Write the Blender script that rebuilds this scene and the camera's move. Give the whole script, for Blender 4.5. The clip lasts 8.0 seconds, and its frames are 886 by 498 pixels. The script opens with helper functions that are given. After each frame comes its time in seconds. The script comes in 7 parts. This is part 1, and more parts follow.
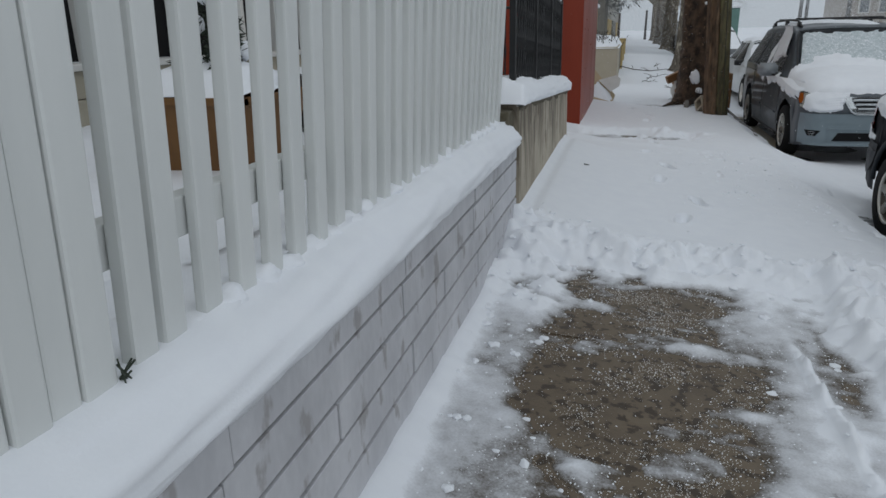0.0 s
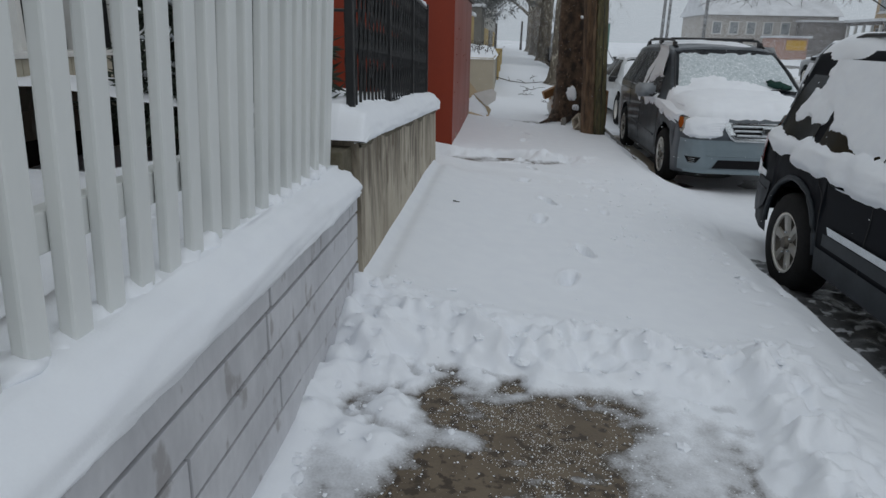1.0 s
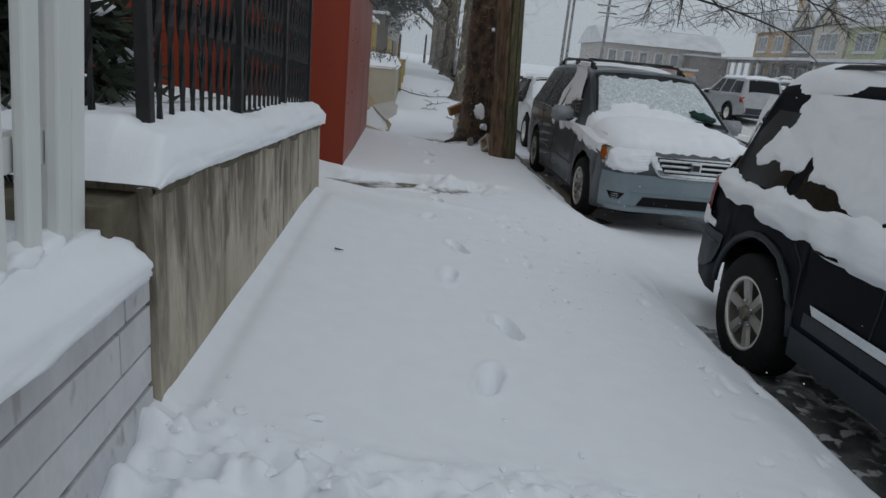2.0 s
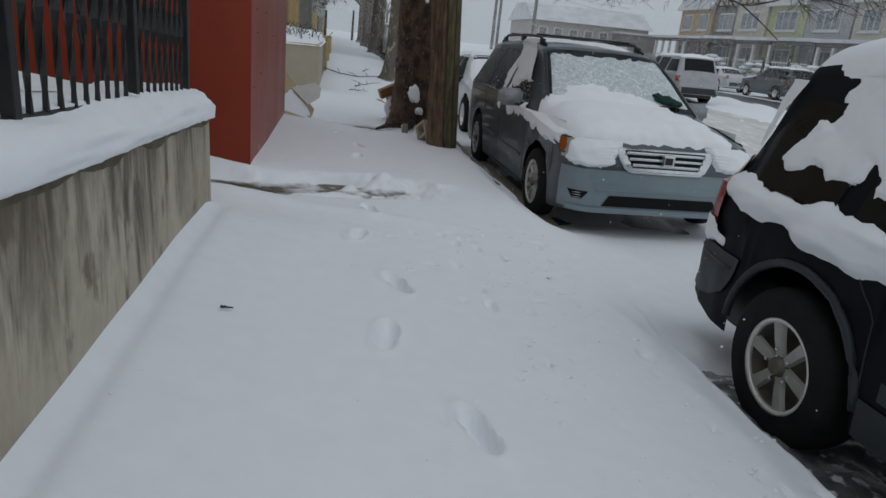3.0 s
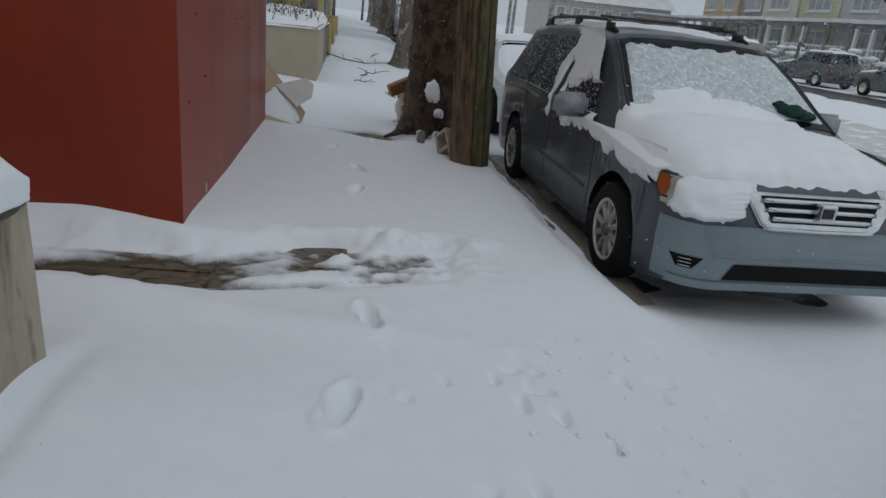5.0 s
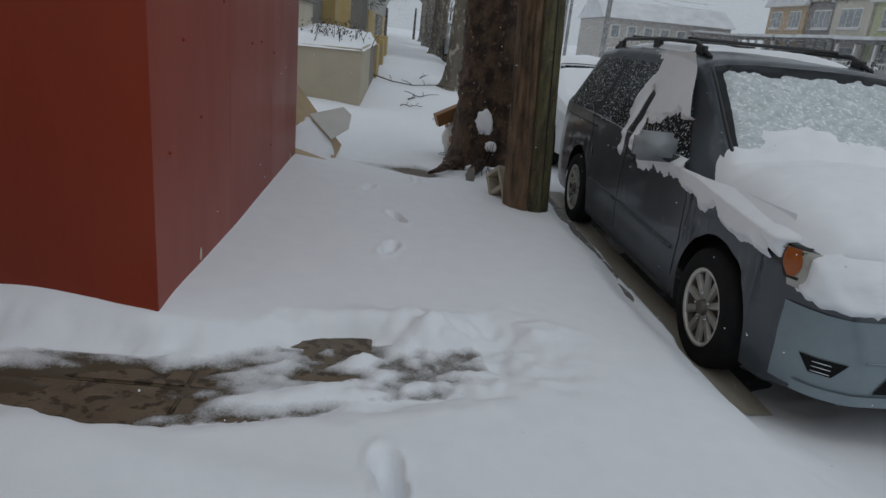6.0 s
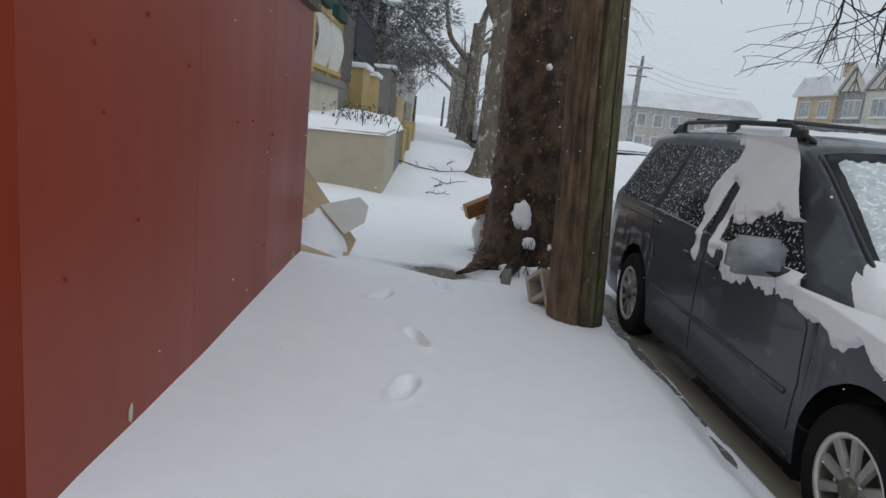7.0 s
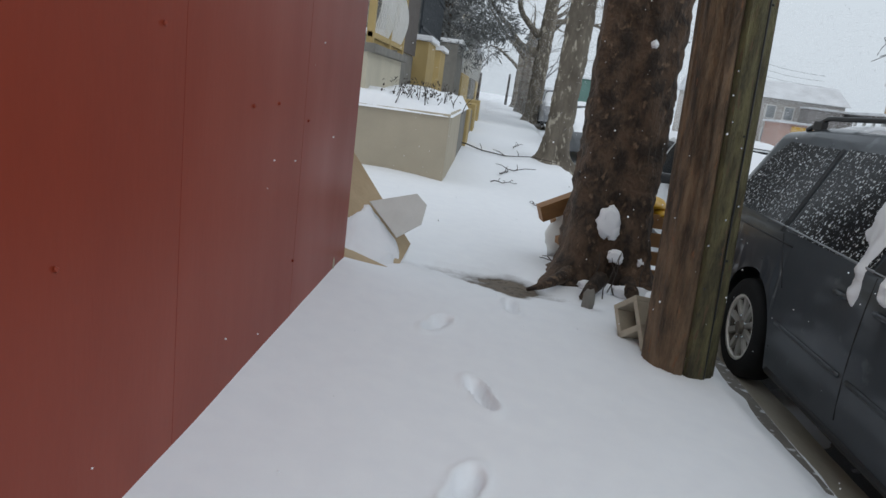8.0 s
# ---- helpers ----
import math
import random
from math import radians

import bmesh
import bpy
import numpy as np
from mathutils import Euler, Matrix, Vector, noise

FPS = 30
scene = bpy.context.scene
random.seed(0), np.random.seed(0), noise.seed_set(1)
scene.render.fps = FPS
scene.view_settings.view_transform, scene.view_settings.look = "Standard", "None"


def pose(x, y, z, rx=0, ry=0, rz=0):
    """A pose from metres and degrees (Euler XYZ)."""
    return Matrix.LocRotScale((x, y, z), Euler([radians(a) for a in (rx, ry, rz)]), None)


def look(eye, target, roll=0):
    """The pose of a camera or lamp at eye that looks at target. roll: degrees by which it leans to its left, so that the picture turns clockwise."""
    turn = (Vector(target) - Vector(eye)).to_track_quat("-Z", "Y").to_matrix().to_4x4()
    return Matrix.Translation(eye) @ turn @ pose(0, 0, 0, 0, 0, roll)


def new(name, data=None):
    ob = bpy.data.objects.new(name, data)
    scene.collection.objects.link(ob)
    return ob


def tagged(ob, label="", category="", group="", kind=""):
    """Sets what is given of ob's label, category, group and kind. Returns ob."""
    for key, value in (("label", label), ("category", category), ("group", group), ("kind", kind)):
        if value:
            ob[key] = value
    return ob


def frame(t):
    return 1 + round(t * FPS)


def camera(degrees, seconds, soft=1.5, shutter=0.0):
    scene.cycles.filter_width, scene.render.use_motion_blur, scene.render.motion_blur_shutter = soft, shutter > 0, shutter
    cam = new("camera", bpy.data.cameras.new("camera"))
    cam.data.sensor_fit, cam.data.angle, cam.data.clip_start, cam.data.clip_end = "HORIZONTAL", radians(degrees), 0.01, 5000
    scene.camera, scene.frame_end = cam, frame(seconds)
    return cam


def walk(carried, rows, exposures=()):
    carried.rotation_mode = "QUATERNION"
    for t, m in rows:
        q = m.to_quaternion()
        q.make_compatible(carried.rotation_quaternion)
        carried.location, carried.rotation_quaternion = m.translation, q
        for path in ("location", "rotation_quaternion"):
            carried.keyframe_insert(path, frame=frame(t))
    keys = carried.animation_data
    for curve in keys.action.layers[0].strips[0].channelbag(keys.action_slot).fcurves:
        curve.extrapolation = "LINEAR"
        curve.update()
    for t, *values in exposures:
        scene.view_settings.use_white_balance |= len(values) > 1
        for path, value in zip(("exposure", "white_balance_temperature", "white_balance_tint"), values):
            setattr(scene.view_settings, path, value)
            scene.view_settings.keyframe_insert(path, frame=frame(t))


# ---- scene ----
cam = camera(67.0, 8.0)
PATH = [
    (0, (-0.531, -0.312, 1.323), (-1.041, 1.523, 0.712), -1.4),
    (0.5, (-0.602, 0.204, 1.361), (-0.932, 2.101, 0.82), 4.2),
    (1, (-0.52, 0.887, 1.353), (-0.688, 2.787, 0.752), 1.2),
    (1.5, (-0.618, 1.552, 1.322), (-0.602, 3.484, 0.805), 7.6),
    (2, (-0.528, 2.176, 1.285), (-0.395, 4.093, 0.731), 5.4),
    (2.2, (-0.511, 2.395, 1.339), (-0.389, 4.305, 0.757), 3.3),
    (3.3, (-0.448, 3.723, 1.230), (-0.079, 5.589, 0.614), 6.45),
    (3.5, (-0.436, 3.946, 1.276), (-0.132, 5.785, 0.553), 8.0),
    (4, (-0.471, 4.452, 1.259), (-0.205, 6.323, 0.604), 8.5),
    (4.5, (-0.375, 5.016, 1.228), (0.011, 6.874, 0.595), 9.8),
    (4.7, (-0.365, 5.207, 1.271), (-0.035, 7.067, 0.616), 6.0),
    (5.8, (-0.23, 6.329, 1.245), (-0.007, 8.219, 0.632), 6.7),
    (6, (-0.25, 6.483, 1.294), (-0.089, 8.38, 0.679), 5.6),
    (6.5, (-0.296, 6.977, 1.28), (-0.275, 8.917, 0.794), 7.4),
    (7, (-0.236, 7.504, 1.24), (-0.169, 9.465, 0.855), 5.7),
    (7.5, (-0.285, 7.955, 1.225), (-0.438, 9.886, 0.727), 5.4),
    (8, (-0.331, 8.44, 1.273), (-0.422, 10.382, 0.804), 7.6),
]
walk(cam, [(t, look(eye, target, roll)) for t, eye, target, roll in PATH], [(0, 0.09), (1.0, 0.07), (1.5, -0.01), (2, -0.05), (6.0, -0.05), (6.5, 0.15), (7.0, 0.45), (8.0, 0.6)])

# ---- sky and light: overcast, snowing ----
world = bpy.data.worlds.new("overcast_sky")
scene.world = world
world.use_nodes = True
wn, wl = world.node_tree.nodes, world.node_tree.links
sky = wn.new("ShaderNodeTexSky")
sky.sky_type, sky.sun_disc = "NISHITA", False
sky.sun_elevation, sky.sun_rotation = radians(38), radians(250)
sky.air_density, sky.dust_density = 2.0, 6.0
dull = wn.new("ShaderNodeHueSaturation")
dull.inputs["Saturation"].default_value, dull.inputs["Value"].default_value = 0.25, 0.10
cloud = wn.new("ShaderNodeMix")
cloud.data_type = "RGBA"
cloud.inputs["Factor"].default_value = 0.86
cloud.inputs["B"].default_value = (0.625, 0.700, 0.775, 1)
wl.new(sky.outputs["Color"], dull.inputs["Color"])
wl.new(dull.outputs["Color"], cloud.inputs["A"])
wl.new(cloud.outputs["Result"], wn["Background"].inputs["Color"])
wn["Background"].inputs["Strength"].default_value = 0.72
sun = new("sun", bpy.data.lights.new("sun", "SUN"))
sun.data.energy, sun.data.angle, sun.data.color = 0.5, radians(110), (1.0, 0.97, 0.93)
sun.matrix_world = look((30, -20, 40), (0, 10, 0))

# ---- materials ----


def material(name, colour, second=None, rough=0.6, metal=0.0, scale=6.0, fine=60.0, bump=0.2, blend=0.5, stretch=(1, 1, 1), third=None, cut=0.55, coat=0.0, depth=0.01, object_space=True, spread=0.0, spec=0.5):
    """Two scales of noise between colour and second, patches of third above cut, fine relief."""
    m = bpy.data.materials.new(name)
    m.use_nodes = True
    n, l = m.node_tree.nodes, m.node_tree.links
    bsdf = n["Principled BSDF"]
    bsdf.inputs["Roughness"].default_value, bsdf.inputs["Metallic"].default_value = rough, metal
    bsdf.inputs["Coat Weight"].default_value = coat
    bsdf.inputs["Specular IOR Level"].default_value = spec
    co = n.new("ShaderNodeTexCoord")
    mp = n.new("ShaderNodeMapping")
    mp.inputs["Scale"].default_value = stretch
    geo = n.new("ShaderNodeNewGeometry")
    l.new(co.outputs["Object"] if object_space else geo.outputs["Position"], mp.inputs["Vector"])

    def noise_node(size, detail=5.0):
        t = n.new("ShaderNodeTexNoise")
        t.inputs["Scale"].default_value, t.inputs["Detail"].default_value = size, detail
        l.new(mp.outputs["Vector"], t.inputs["Vector"])
        return t
    big, small = noise_node(scale), noise_node(fine, 3.0)
    mix = n.new("ShaderNodeMix")
    mix.data_type = "RGBA"
    mix.inputs["A"].default_value = (*colour, 1)
    mix.inputs["B"].default_value = (*(second or [c * 0.8 for c in colour]), 1)
    ramp = n.new("ShaderNodeMapRange")
    ramp.inputs["From Min"].default_value, ramp.inputs["From Max"].default_value = 0.5 - blend / 2, 0.5 + blend / 2
    add = n.new("ShaderNodeMath")
    add.operation = "MULTIPLY_ADD"
    add.inputs[1].default_value = 0.3
    l.new(small.outputs["Fac"], add.inputs[0])
    sub = n.new("ShaderNodeMath")
    sub.operation = "SUBTRACT"
    sub.inputs[1].default_value = 0.15
    l.new(big.outputs["Fac"], sub.inputs[0])
    l.new(sub.outputs[0], add.inputs[2])
    l.new(add.outputs[0], ramp.inputs["Value"])
    l.new(ramp.outputs[0], mix.inputs["Factor"])
    out = mix.outputs["Result"]
    if third:
        spot = noise_node(scale * 2.3, 6.0)
        step = n.new("ShaderNodeMapRange")
        step.inputs["From Min"].default_value, step.inputs["From Max"].default_value = cut, cut + 0.07
        l.new(spot.outputs["Fac"], step.inputs["Value"])
        mix3 = n.new("ShaderNodeMix")
        mix3.data_type = "RGBA"
        mix3.inputs["B"].default_value = (*third, 1)
        l.new(step.outputs[0], mix3.inputs["Factor"])
        l.new(out, mix3.inputs["A"])
        out = mix3.outputs["Result"]
    if spread:
        info = n.new("ShaderNodeObjectInfo")
        vary = n.new("ShaderNodeMapRange")
        vary.inputs["To Min"].default_value, vary.inputs["To Max"].default_value = 1 - spread, 1 + spread
        l.new(info.outputs["Random"], vary.inputs["Value"])
        hsv = n.new("ShaderNodeHueSaturation")
        l.new(vary.outputs[0], hsv.inputs["Value"])
        l.new(out, hsv.inputs["Color"])
        out = hsv.outputs["Color"]
    l.new(out, bsdf.inputs["Base Color"])
    rr = n.new("ShaderNodeMapRange")
    rr.inputs["To Min"].default_value, rr.inputs["To Max"].default_value = max(0.02, rough - 0.12), min(1, rough + 0.12)
    l.new(big.outputs["Fac"], rr.inputs["Value"])
    l.new(rr.outputs[0], bsdf.inputs["Roughness"])
    bp = n.new("ShaderNodeBump")
    bp.inputs["Strength"].default_value, bp.inputs["Distance"].default_value = bump, depth
    l.new(add.outputs[0], bp.inputs["Height"])
    l.new(bp.outputs["Normal"], bsdf.inputs["Normal"])
    return m


SNOW = material("snow", (0.86, 0.885, 0.92), (0.82, 0.845, 0.89), rough=0.7, scale=9, fine=160, bump=0.42, depth=0.006, object_space=False, spec=0.3)
GROUND_SNOW = material("snow_and_slush", (0.86, 0.885, 0.92), (0.82, 0.845, 0.89), rough=0.7, scale=9, fine=160, bump=0.42, depth=0.006, object_space=False, spec=0.3)
ROAD_SNOW = material("packed_road_snow", (0.68, 0.68, 0.68), (0.55, 0.54, 0.515), rough=0.65, scale=1.8, fine=30, stretch=(1.0, 0.22, 1.0), bump=0.4, blend=0.4, object_space=False, third=(0.74, 0.745, 0.75), cut=0.55)
FROST = material("frosted_glass_snow", (0.66, 0.71, 0.74), (0.36, 0.43, 0.45), rough=0.6, scale=18, fine=70, bump=0.6, blend=0.6, third=(0.80, 0.83, 0.86), cut=0.56)
CONC = material("wet_pavement_concrete", (0.108, 0.080, 0.053), (0.165, 0.128, 0.088), rough=0.46, scale=9, fine=110, bump=0.9, blend=0.4, third=(0.055, 0.040, 0.027), cut=0.53, depth=0.006, spec=0.3)
KERB = material("kerb_stone", (0.12, 0.11, 0.10), (0.19, 0.18, 0.16), rough=0.6, scale=7, fine=90, bump=0.5, third=(0.6, 0.62, 0.65), cut=0.60)
WET_SLUSH = material("dark_wet_slush", (0.20, 0.205, 0.21), (0.055, 0.055, 0.058), rough=0.3, scale=6, fine=50, bump=0.6, blend=0.4, object_space=False, third=(0.62, 0.64, 0.67), cut=0.56)
ASPHALT = material("wet_asphalt", (0.028, 0.029, 0.032), (0.06, 0.06, 0.062), rough=0.35, scale=3, fine=140, bump=0.6, third=(0.5, 0.51, 0.53), cut=0.62)
GUTTER_ICE = material("dirty_gutter_ice", (0.33, 0.29, 0.225), (0.50, 0.465, 0.395), rough=0.3, scale=2.2, fine=40, bump=0.3, stretch=(1, 0.3, 1))
WALL_CONC = material("weathered_concrete", (0.50, 0.450, 0.362), (0.31, 0.270, 0.208), rough=0.88, scale=2.8, fine=30, stretch=(1, 1, 0.5), bump=0.8, blend=0.4, third=(0.19, 0.155, 0.115), cut=0.60)


def run_stains(m, top, reach):
    """Dark water stains that run down from the coping in uneven streaks."""
    n, l = m.node_tree.nodes, m.node_tree.links
    bsdf = n["Principled BSDF"]
    old = bsdf.inputs["Base Color"].links[0].from_socket
    geo = n.new("ShaderNodeNewGeometry")
    mp = n.new("ShaderNodeMapping")
    mp.inputs["Scale"].default_value = (5.0, 5.0, 0.9)
    l.new(geo.outputs["Position"], mp.inputs["Vector"])
    t = n.new("ShaderNodeTexNoise")
    t.inputs["Scale"].default_value, t.inputs["Detail"].default_value, t.inputs["Roughness"].default_value = 1.3, 9.0, 0.68
    t.inputs["Distortion"].default_value = 0.5
    l.new(mp.outputs["Vector"], t.inputs["Vector"])
    xyz = n.new("ShaderNodeSeparateXYZ")
    l.new(geo.outputs["Position"], xyz.inputs[0])
    fall = n.new("ShaderNodeMapRange")
    fall.inputs["From Min"].default_value, fall.inputs["From Max"].default_value = top - reach, top
    fall.inputs["To Min"].default_value, fall.inputs["To Max"].default_value = -0.12, 0.10
    l.new(xyz.outputs["Z"], fall.inputs["Value"])
    both = n.new("ShaderNodeMath")
    both.operation = "ADD"
    l.new(t.outputs["Fac"], both.inputs[0])
    l.new(fall.outputs[0], both.inputs[1])
    cut = n.new("ShaderNodeMapRange")
    cut.inputs["From Min"].default_value, cut.inputs["From Max"].default_value = 0.47, 0.66
    cut.inputs["To Max"].default_value = 0.9
    l.new(both.outputs[0], cut.inputs["Value"])
    mix = n.new("ShaderNodeMix")
    mix.data_type = "RGBA"
    mix.inputs["B"].default_value = (0.092, 0.074, 0.052, 1)
    l.new(cut.outputs[0], mix.inputs["Factor"])
    l.new(old, mix.inputs["A"])
    l.new(mix.outputs["Result"], bsdf.inputs["Base Color"])


def slushy(m):
    """Snow that turns to grey slush and a brown wet film where its depth, kept in the mesh, runs out."""
    n, l = m.node_tree.nodes, m.node_tree.links
    bsdf = n["Principled BSDF"]
    old = bsdf.inputs["Base Color"].links[0].from_socket
    depth = n.new("ShaderNodeAttribute")
    depth.attribute_name = "cover"
    geo = n.new("ShaderNodeNewGeometry")
    total = depth.outputs["Fac"]
    for size, detail, amount in ((16.0, 5.0, 0.020), (110.0, 3.0, 0.014)):
        t = n.new("ShaderNodeTexNoise")
        t.inputs["Scale"].default_value, t.inputs["Detail"].default_value = size, detail
        l.new(geo.outputs["Position"], t.inputs["Vector"])
        swing = n.new("ShaderNodeMath")
        swing.operation = "MULTIPLY_ADD"
        swing.inputs[1].default_value, swing.inputs[2].default_value = amount, -amount / 2
        l.new(t.outputs["Fac"], swing.inputs[0])
        both = n.new("ShaderNodeMath")
        l.new(total, both.inputs[0])
        l.new(swing.outputs[0], both.inputs[1])
        total = both.outputs[0]

    def blend(low, high, a, b):
        ramp = n.new("ShaderNodeMapRange")
        ramp.inputs["From Min"].default_value, ramp.inputs["From Max"].default_value = low, high
        l.new(total, ramp.inputs["Value"])
        mix = n.new("ShaderNodeMix")
        mix.data_type = "RGBA"
        l.new(ramp.outputs[0], mix.inputs["Factor"])
        for key, v in (("A", a), ("B", b)):
            if isinstance(v, tuple):
                mix.inputs[key].default_value = (*v, 1)
            else:
                l.new(v, mix.inputs[key])
        return mix.outputs["Result"], ramp.outputs[0]
    film, _ = blend(0.000, 0.011, (0.085, 0.066, 0.045), (0.46, 0.465, 0.48))
    out, dry = blend(0.009, 0.030, film, old)
    l.new(out, bsdf.inputs["Base Color"])
    gloss = n.new("ShaderNodeMapRange")
    gloss.inputs["To Min"].default_value, gloss.inputs["To Max"].default_value = 0.38, 0.72
    l.new(dry, gloss.inputs["Value"])
    l.new(gloss.outputs[0], bsdf.inputs["Roughness"])


slushy(GROUND_SNOW)
run_stains(WALL_CONC, 0.86, 0.75)
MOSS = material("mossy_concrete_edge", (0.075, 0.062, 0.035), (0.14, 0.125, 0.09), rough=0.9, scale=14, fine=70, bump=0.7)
BLOCK = material("whitewashed_block", (0.60, 0.605, 0.63), (0.47, 0.475, 0.50), rough=0.75, scale=5, fine=45, stretch=(1, 1, 0.5), bump=0.6, blend=0.4, spread=0.05, third=(0.36, 0.35, 0.355), cut=0.60)
MORTAR = material("dark_open_joint", (0.014, 0.013, 0.013), (0.03, 0.028, 0.027), rough=0.9, scale=12, fine=60)
PICKET = material("white_painted_picket", (0.70, 0.715, 0.70), (0.62, 0.64, 0.63), rough=0.45, scale=3, fine=40, stretch=(1, 1, 0.25), bump=0.15, spread=0.03)
RED = material("red_painted_board", (0.262, 0.037, 0.014), (0.215, 0.029, 0.012), spec=0.35, rough=0.42, scale=2.2, fine=50, stretch=(1, 1, 0.3), bump=0.12, blend=0.5)
YELLOW = material("yellow_siding", (0.62, 0.42, 0.12), (0.54, 0.36, 0.10), rough=0.6, scale=4, fine=50, stretch=(1, 1, 0.2))
IRON = material("black_iron", (0.012, 0.013, 0.014), (0.022, 0.022, 0.023), rough=0.4, scale=20, fine=120, metal=0.3, bump=0.2)
BARK = material("wet_plane_bark", (0.092, 0.056, 0.034), (0.022, 0.014, 0.009), rough=0.8, scale=8, fine=45, stretch=(1, 1, 0.7), bump=1.0, depth=0.06, blend=0.22, third=(0.15, 0.098, 0.062), cut=0.60)
BARK_PALE = material("mottled_plane_bark", (0.16, 0.138, 0.108), (0.09, 0.076, 0.06), rough=0.85, scale=4, fine=26, stretch=(1, 1, 0.45), bump=0.9, depth=0.025, blend=0.35, third=(0.36, 0.33, 0.27), cut=0.57)
POLE = material("weathered_pole_wood", (0.200, 0.128, 0.075), (0.050, 0.034, 0.022), rough=0.8, scale=11, fine=90, stretch=(1.6, 1.6, 0.34), bump=1.0, depth=0.05, blend=0.35, third=(0.21, 0.095, 0.045), cut=0.63)
POLE_GREEN = material("algae_green_wood", (0.150, 0.135, 0.062), (0.046, 0.040, 0.022), rough=0.8, scale=11, fine=90, stretch=(1.6, 1.6, 0.34), bump=1.0, depth=0.05, blend=0.35, third=(0.12, 0.078, 0.045), cut=0.58)
BEIGE = material("beige_stucco", (0.45, 0.40, 0.31), (0.38, 0.34, 0.265), rough=0.9, scale=2, fine=60, bump=0.4)
PALE = material("pale_porch_wall", (0.52, 0.48, 0.38), (0.44, 0.41, 0.33), rough=0.85, scale=2, fine=50)
OCHRE = material("ochre_painted_wall", (0.46, 0.34, 0.145), (0.38, 0.285, 0.125), rough=0.8, scale=3, fine=50, bump=0.3)
GREYWALL = material("grey_block", (0.22, 0.21, 0.19), (0.15, 0.145, 0.13), rough=0.9, scale=4, fine=50)
PLYWOOD = material("raw_plywood", (0.50, 0.39, 0.25), (0.38, 0.29, 0.18), rough=0.75, scale=3, fine=40, stretch=(0.3, 2, 1), bump=0.3)
LUMBER = material("wet_lumber", (0.30, 0.155, 0.06), (0.20, 0.10, 0.04), rough=0.6, scale=5, fine=50, stretch=(0.3, 2, 2), bump=0.4)
CINDER = material("cinder_block", (0.42, 0.37, 0.29), (0.32, 0.28, 0.22), rough=0.95, scale=9, fine=120, bump=0.8)
BROWN = material("brown_planter_wood", (0.19, 0.088, 0.022), (0.14, 0.065, 0.018), rough=0.6, scale=5, fine=50, stretch=(2, 2, 0.3))
HOUSE = material("cream_house_block", (0.44, 0.41, 0.33), (0.37, 0.34, 0.27), rough=0.85, scale=4, fine=60)
BLACK = material("black_opening", (0.008, 0.008, 0.009), (0.014, 0.014, 0.015), rough=0.6, scale=6, spec=0.1)
NEEDLE = material("evergreen_needles", (0.024, 0.034, 0.022), (0.045, 0.058, 0.040), rough=0.8, scale=12, fine=80)
# needle green washed to grey, distance haze painted into the far fir
NEEDLE_GREY = material("haze_grey_needles", (0.115, 0.122, 0.119), (0.18, 0.185, 0.185), rough=0.9, scale=6, fine=60)
# rime on twigs, and painted distance haze on far trees and poles
RIME_HAZE = material("rimed_and_hazed_grey", (0.10, 0.095, 0.09), (0.30, 0.31, 0.32), rough=0.9, scale=5, fine=40, blend=0.3)
TWIG = material("dark_twig", (0.035, 0.028, 0.024), (0.06, 0.05, 0.042), rough=0.85, scale=10)
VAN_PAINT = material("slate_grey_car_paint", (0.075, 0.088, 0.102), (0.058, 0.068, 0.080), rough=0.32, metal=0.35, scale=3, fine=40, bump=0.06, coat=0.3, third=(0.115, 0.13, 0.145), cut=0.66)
# van paint made paler: the sky's reflection on the bumper is in this colour
VAN_FRONT = material("sky_sheen_bumper", (0.22, 0.275, 0.305), (0.18, 0.23, 0.26), rough=0.4, metal=0.2, scale=4, fine=60, bump=0.06, coat=0.3)
SUV_PAINT = material("black_car_paint", (0.007, 0.008, 0.011), (0.012, 0.014, 0.018), rough=0.45, scale=3, fine=60, bump=0.05, coat=0.0, spec=0.04)
SUV_CLAD = material("dark_grey_cladding", (0.034, 0.041, 0.049), (0.026, 0.031, 0.037), rough=0.55, scale=5, fine=80, bump=0.1, spec=0.3)
CHROME = material("chrome", (0.62, 0.65, 0.67), (0.48, 0.51, 0.53), rough=0.2, metal=0.9, scale=9, fine=40, bump=0.05)
RIM_DARK = material("brake_dusted_rim", (0.16, 0.145, 0.12), (0.08, 0.07, 0.06), rough=0.5, metal=0.4, scale=12, fine=50)
ALLOY = material("grimy_alloy", (0.80, 0.79, 0.75), (0.60, 0.58, 0.54), rough=0.36, metal=0.35, scale=9, fine=40, bump=0.1)
MIRROR_GREY = material("grey_mirror_shell", (0.27, 0.29, 0.31), (0.22, 0.24, 0.26), rough=0.35, metal=0.0, scale=6, fine=40, coat=0.4, bump=0.05)
RUBBER = material("tyre_rubber", (0.008, 0.008, 0.009), (0.018, 0.018, 0.018), spec=0.15, rough=0.75, scale=9, fine=60, bump=0.4)
TRIM = material("black_trim", (0.010, 0.011, 0.012), (0.02, 0.02, 0.022), rough=0.45, scale=8)
CARGLASS = material("dark_tinted_glass", (0.006, 0.007, 0.009), (0.011, 0.013, 0.016), rough=0.15, scale=4, bump=0.02, spec=0.14)
SPECKLED = material("snow_speckled_glass", (0.012, 0.014, 0.016), (0.02, 0.022, 0.025), rough=0.2, scale=24, fine=150, bump=0.05, spec=0.25, third=(0.72, 0.75, 0.78), cut=0.575)
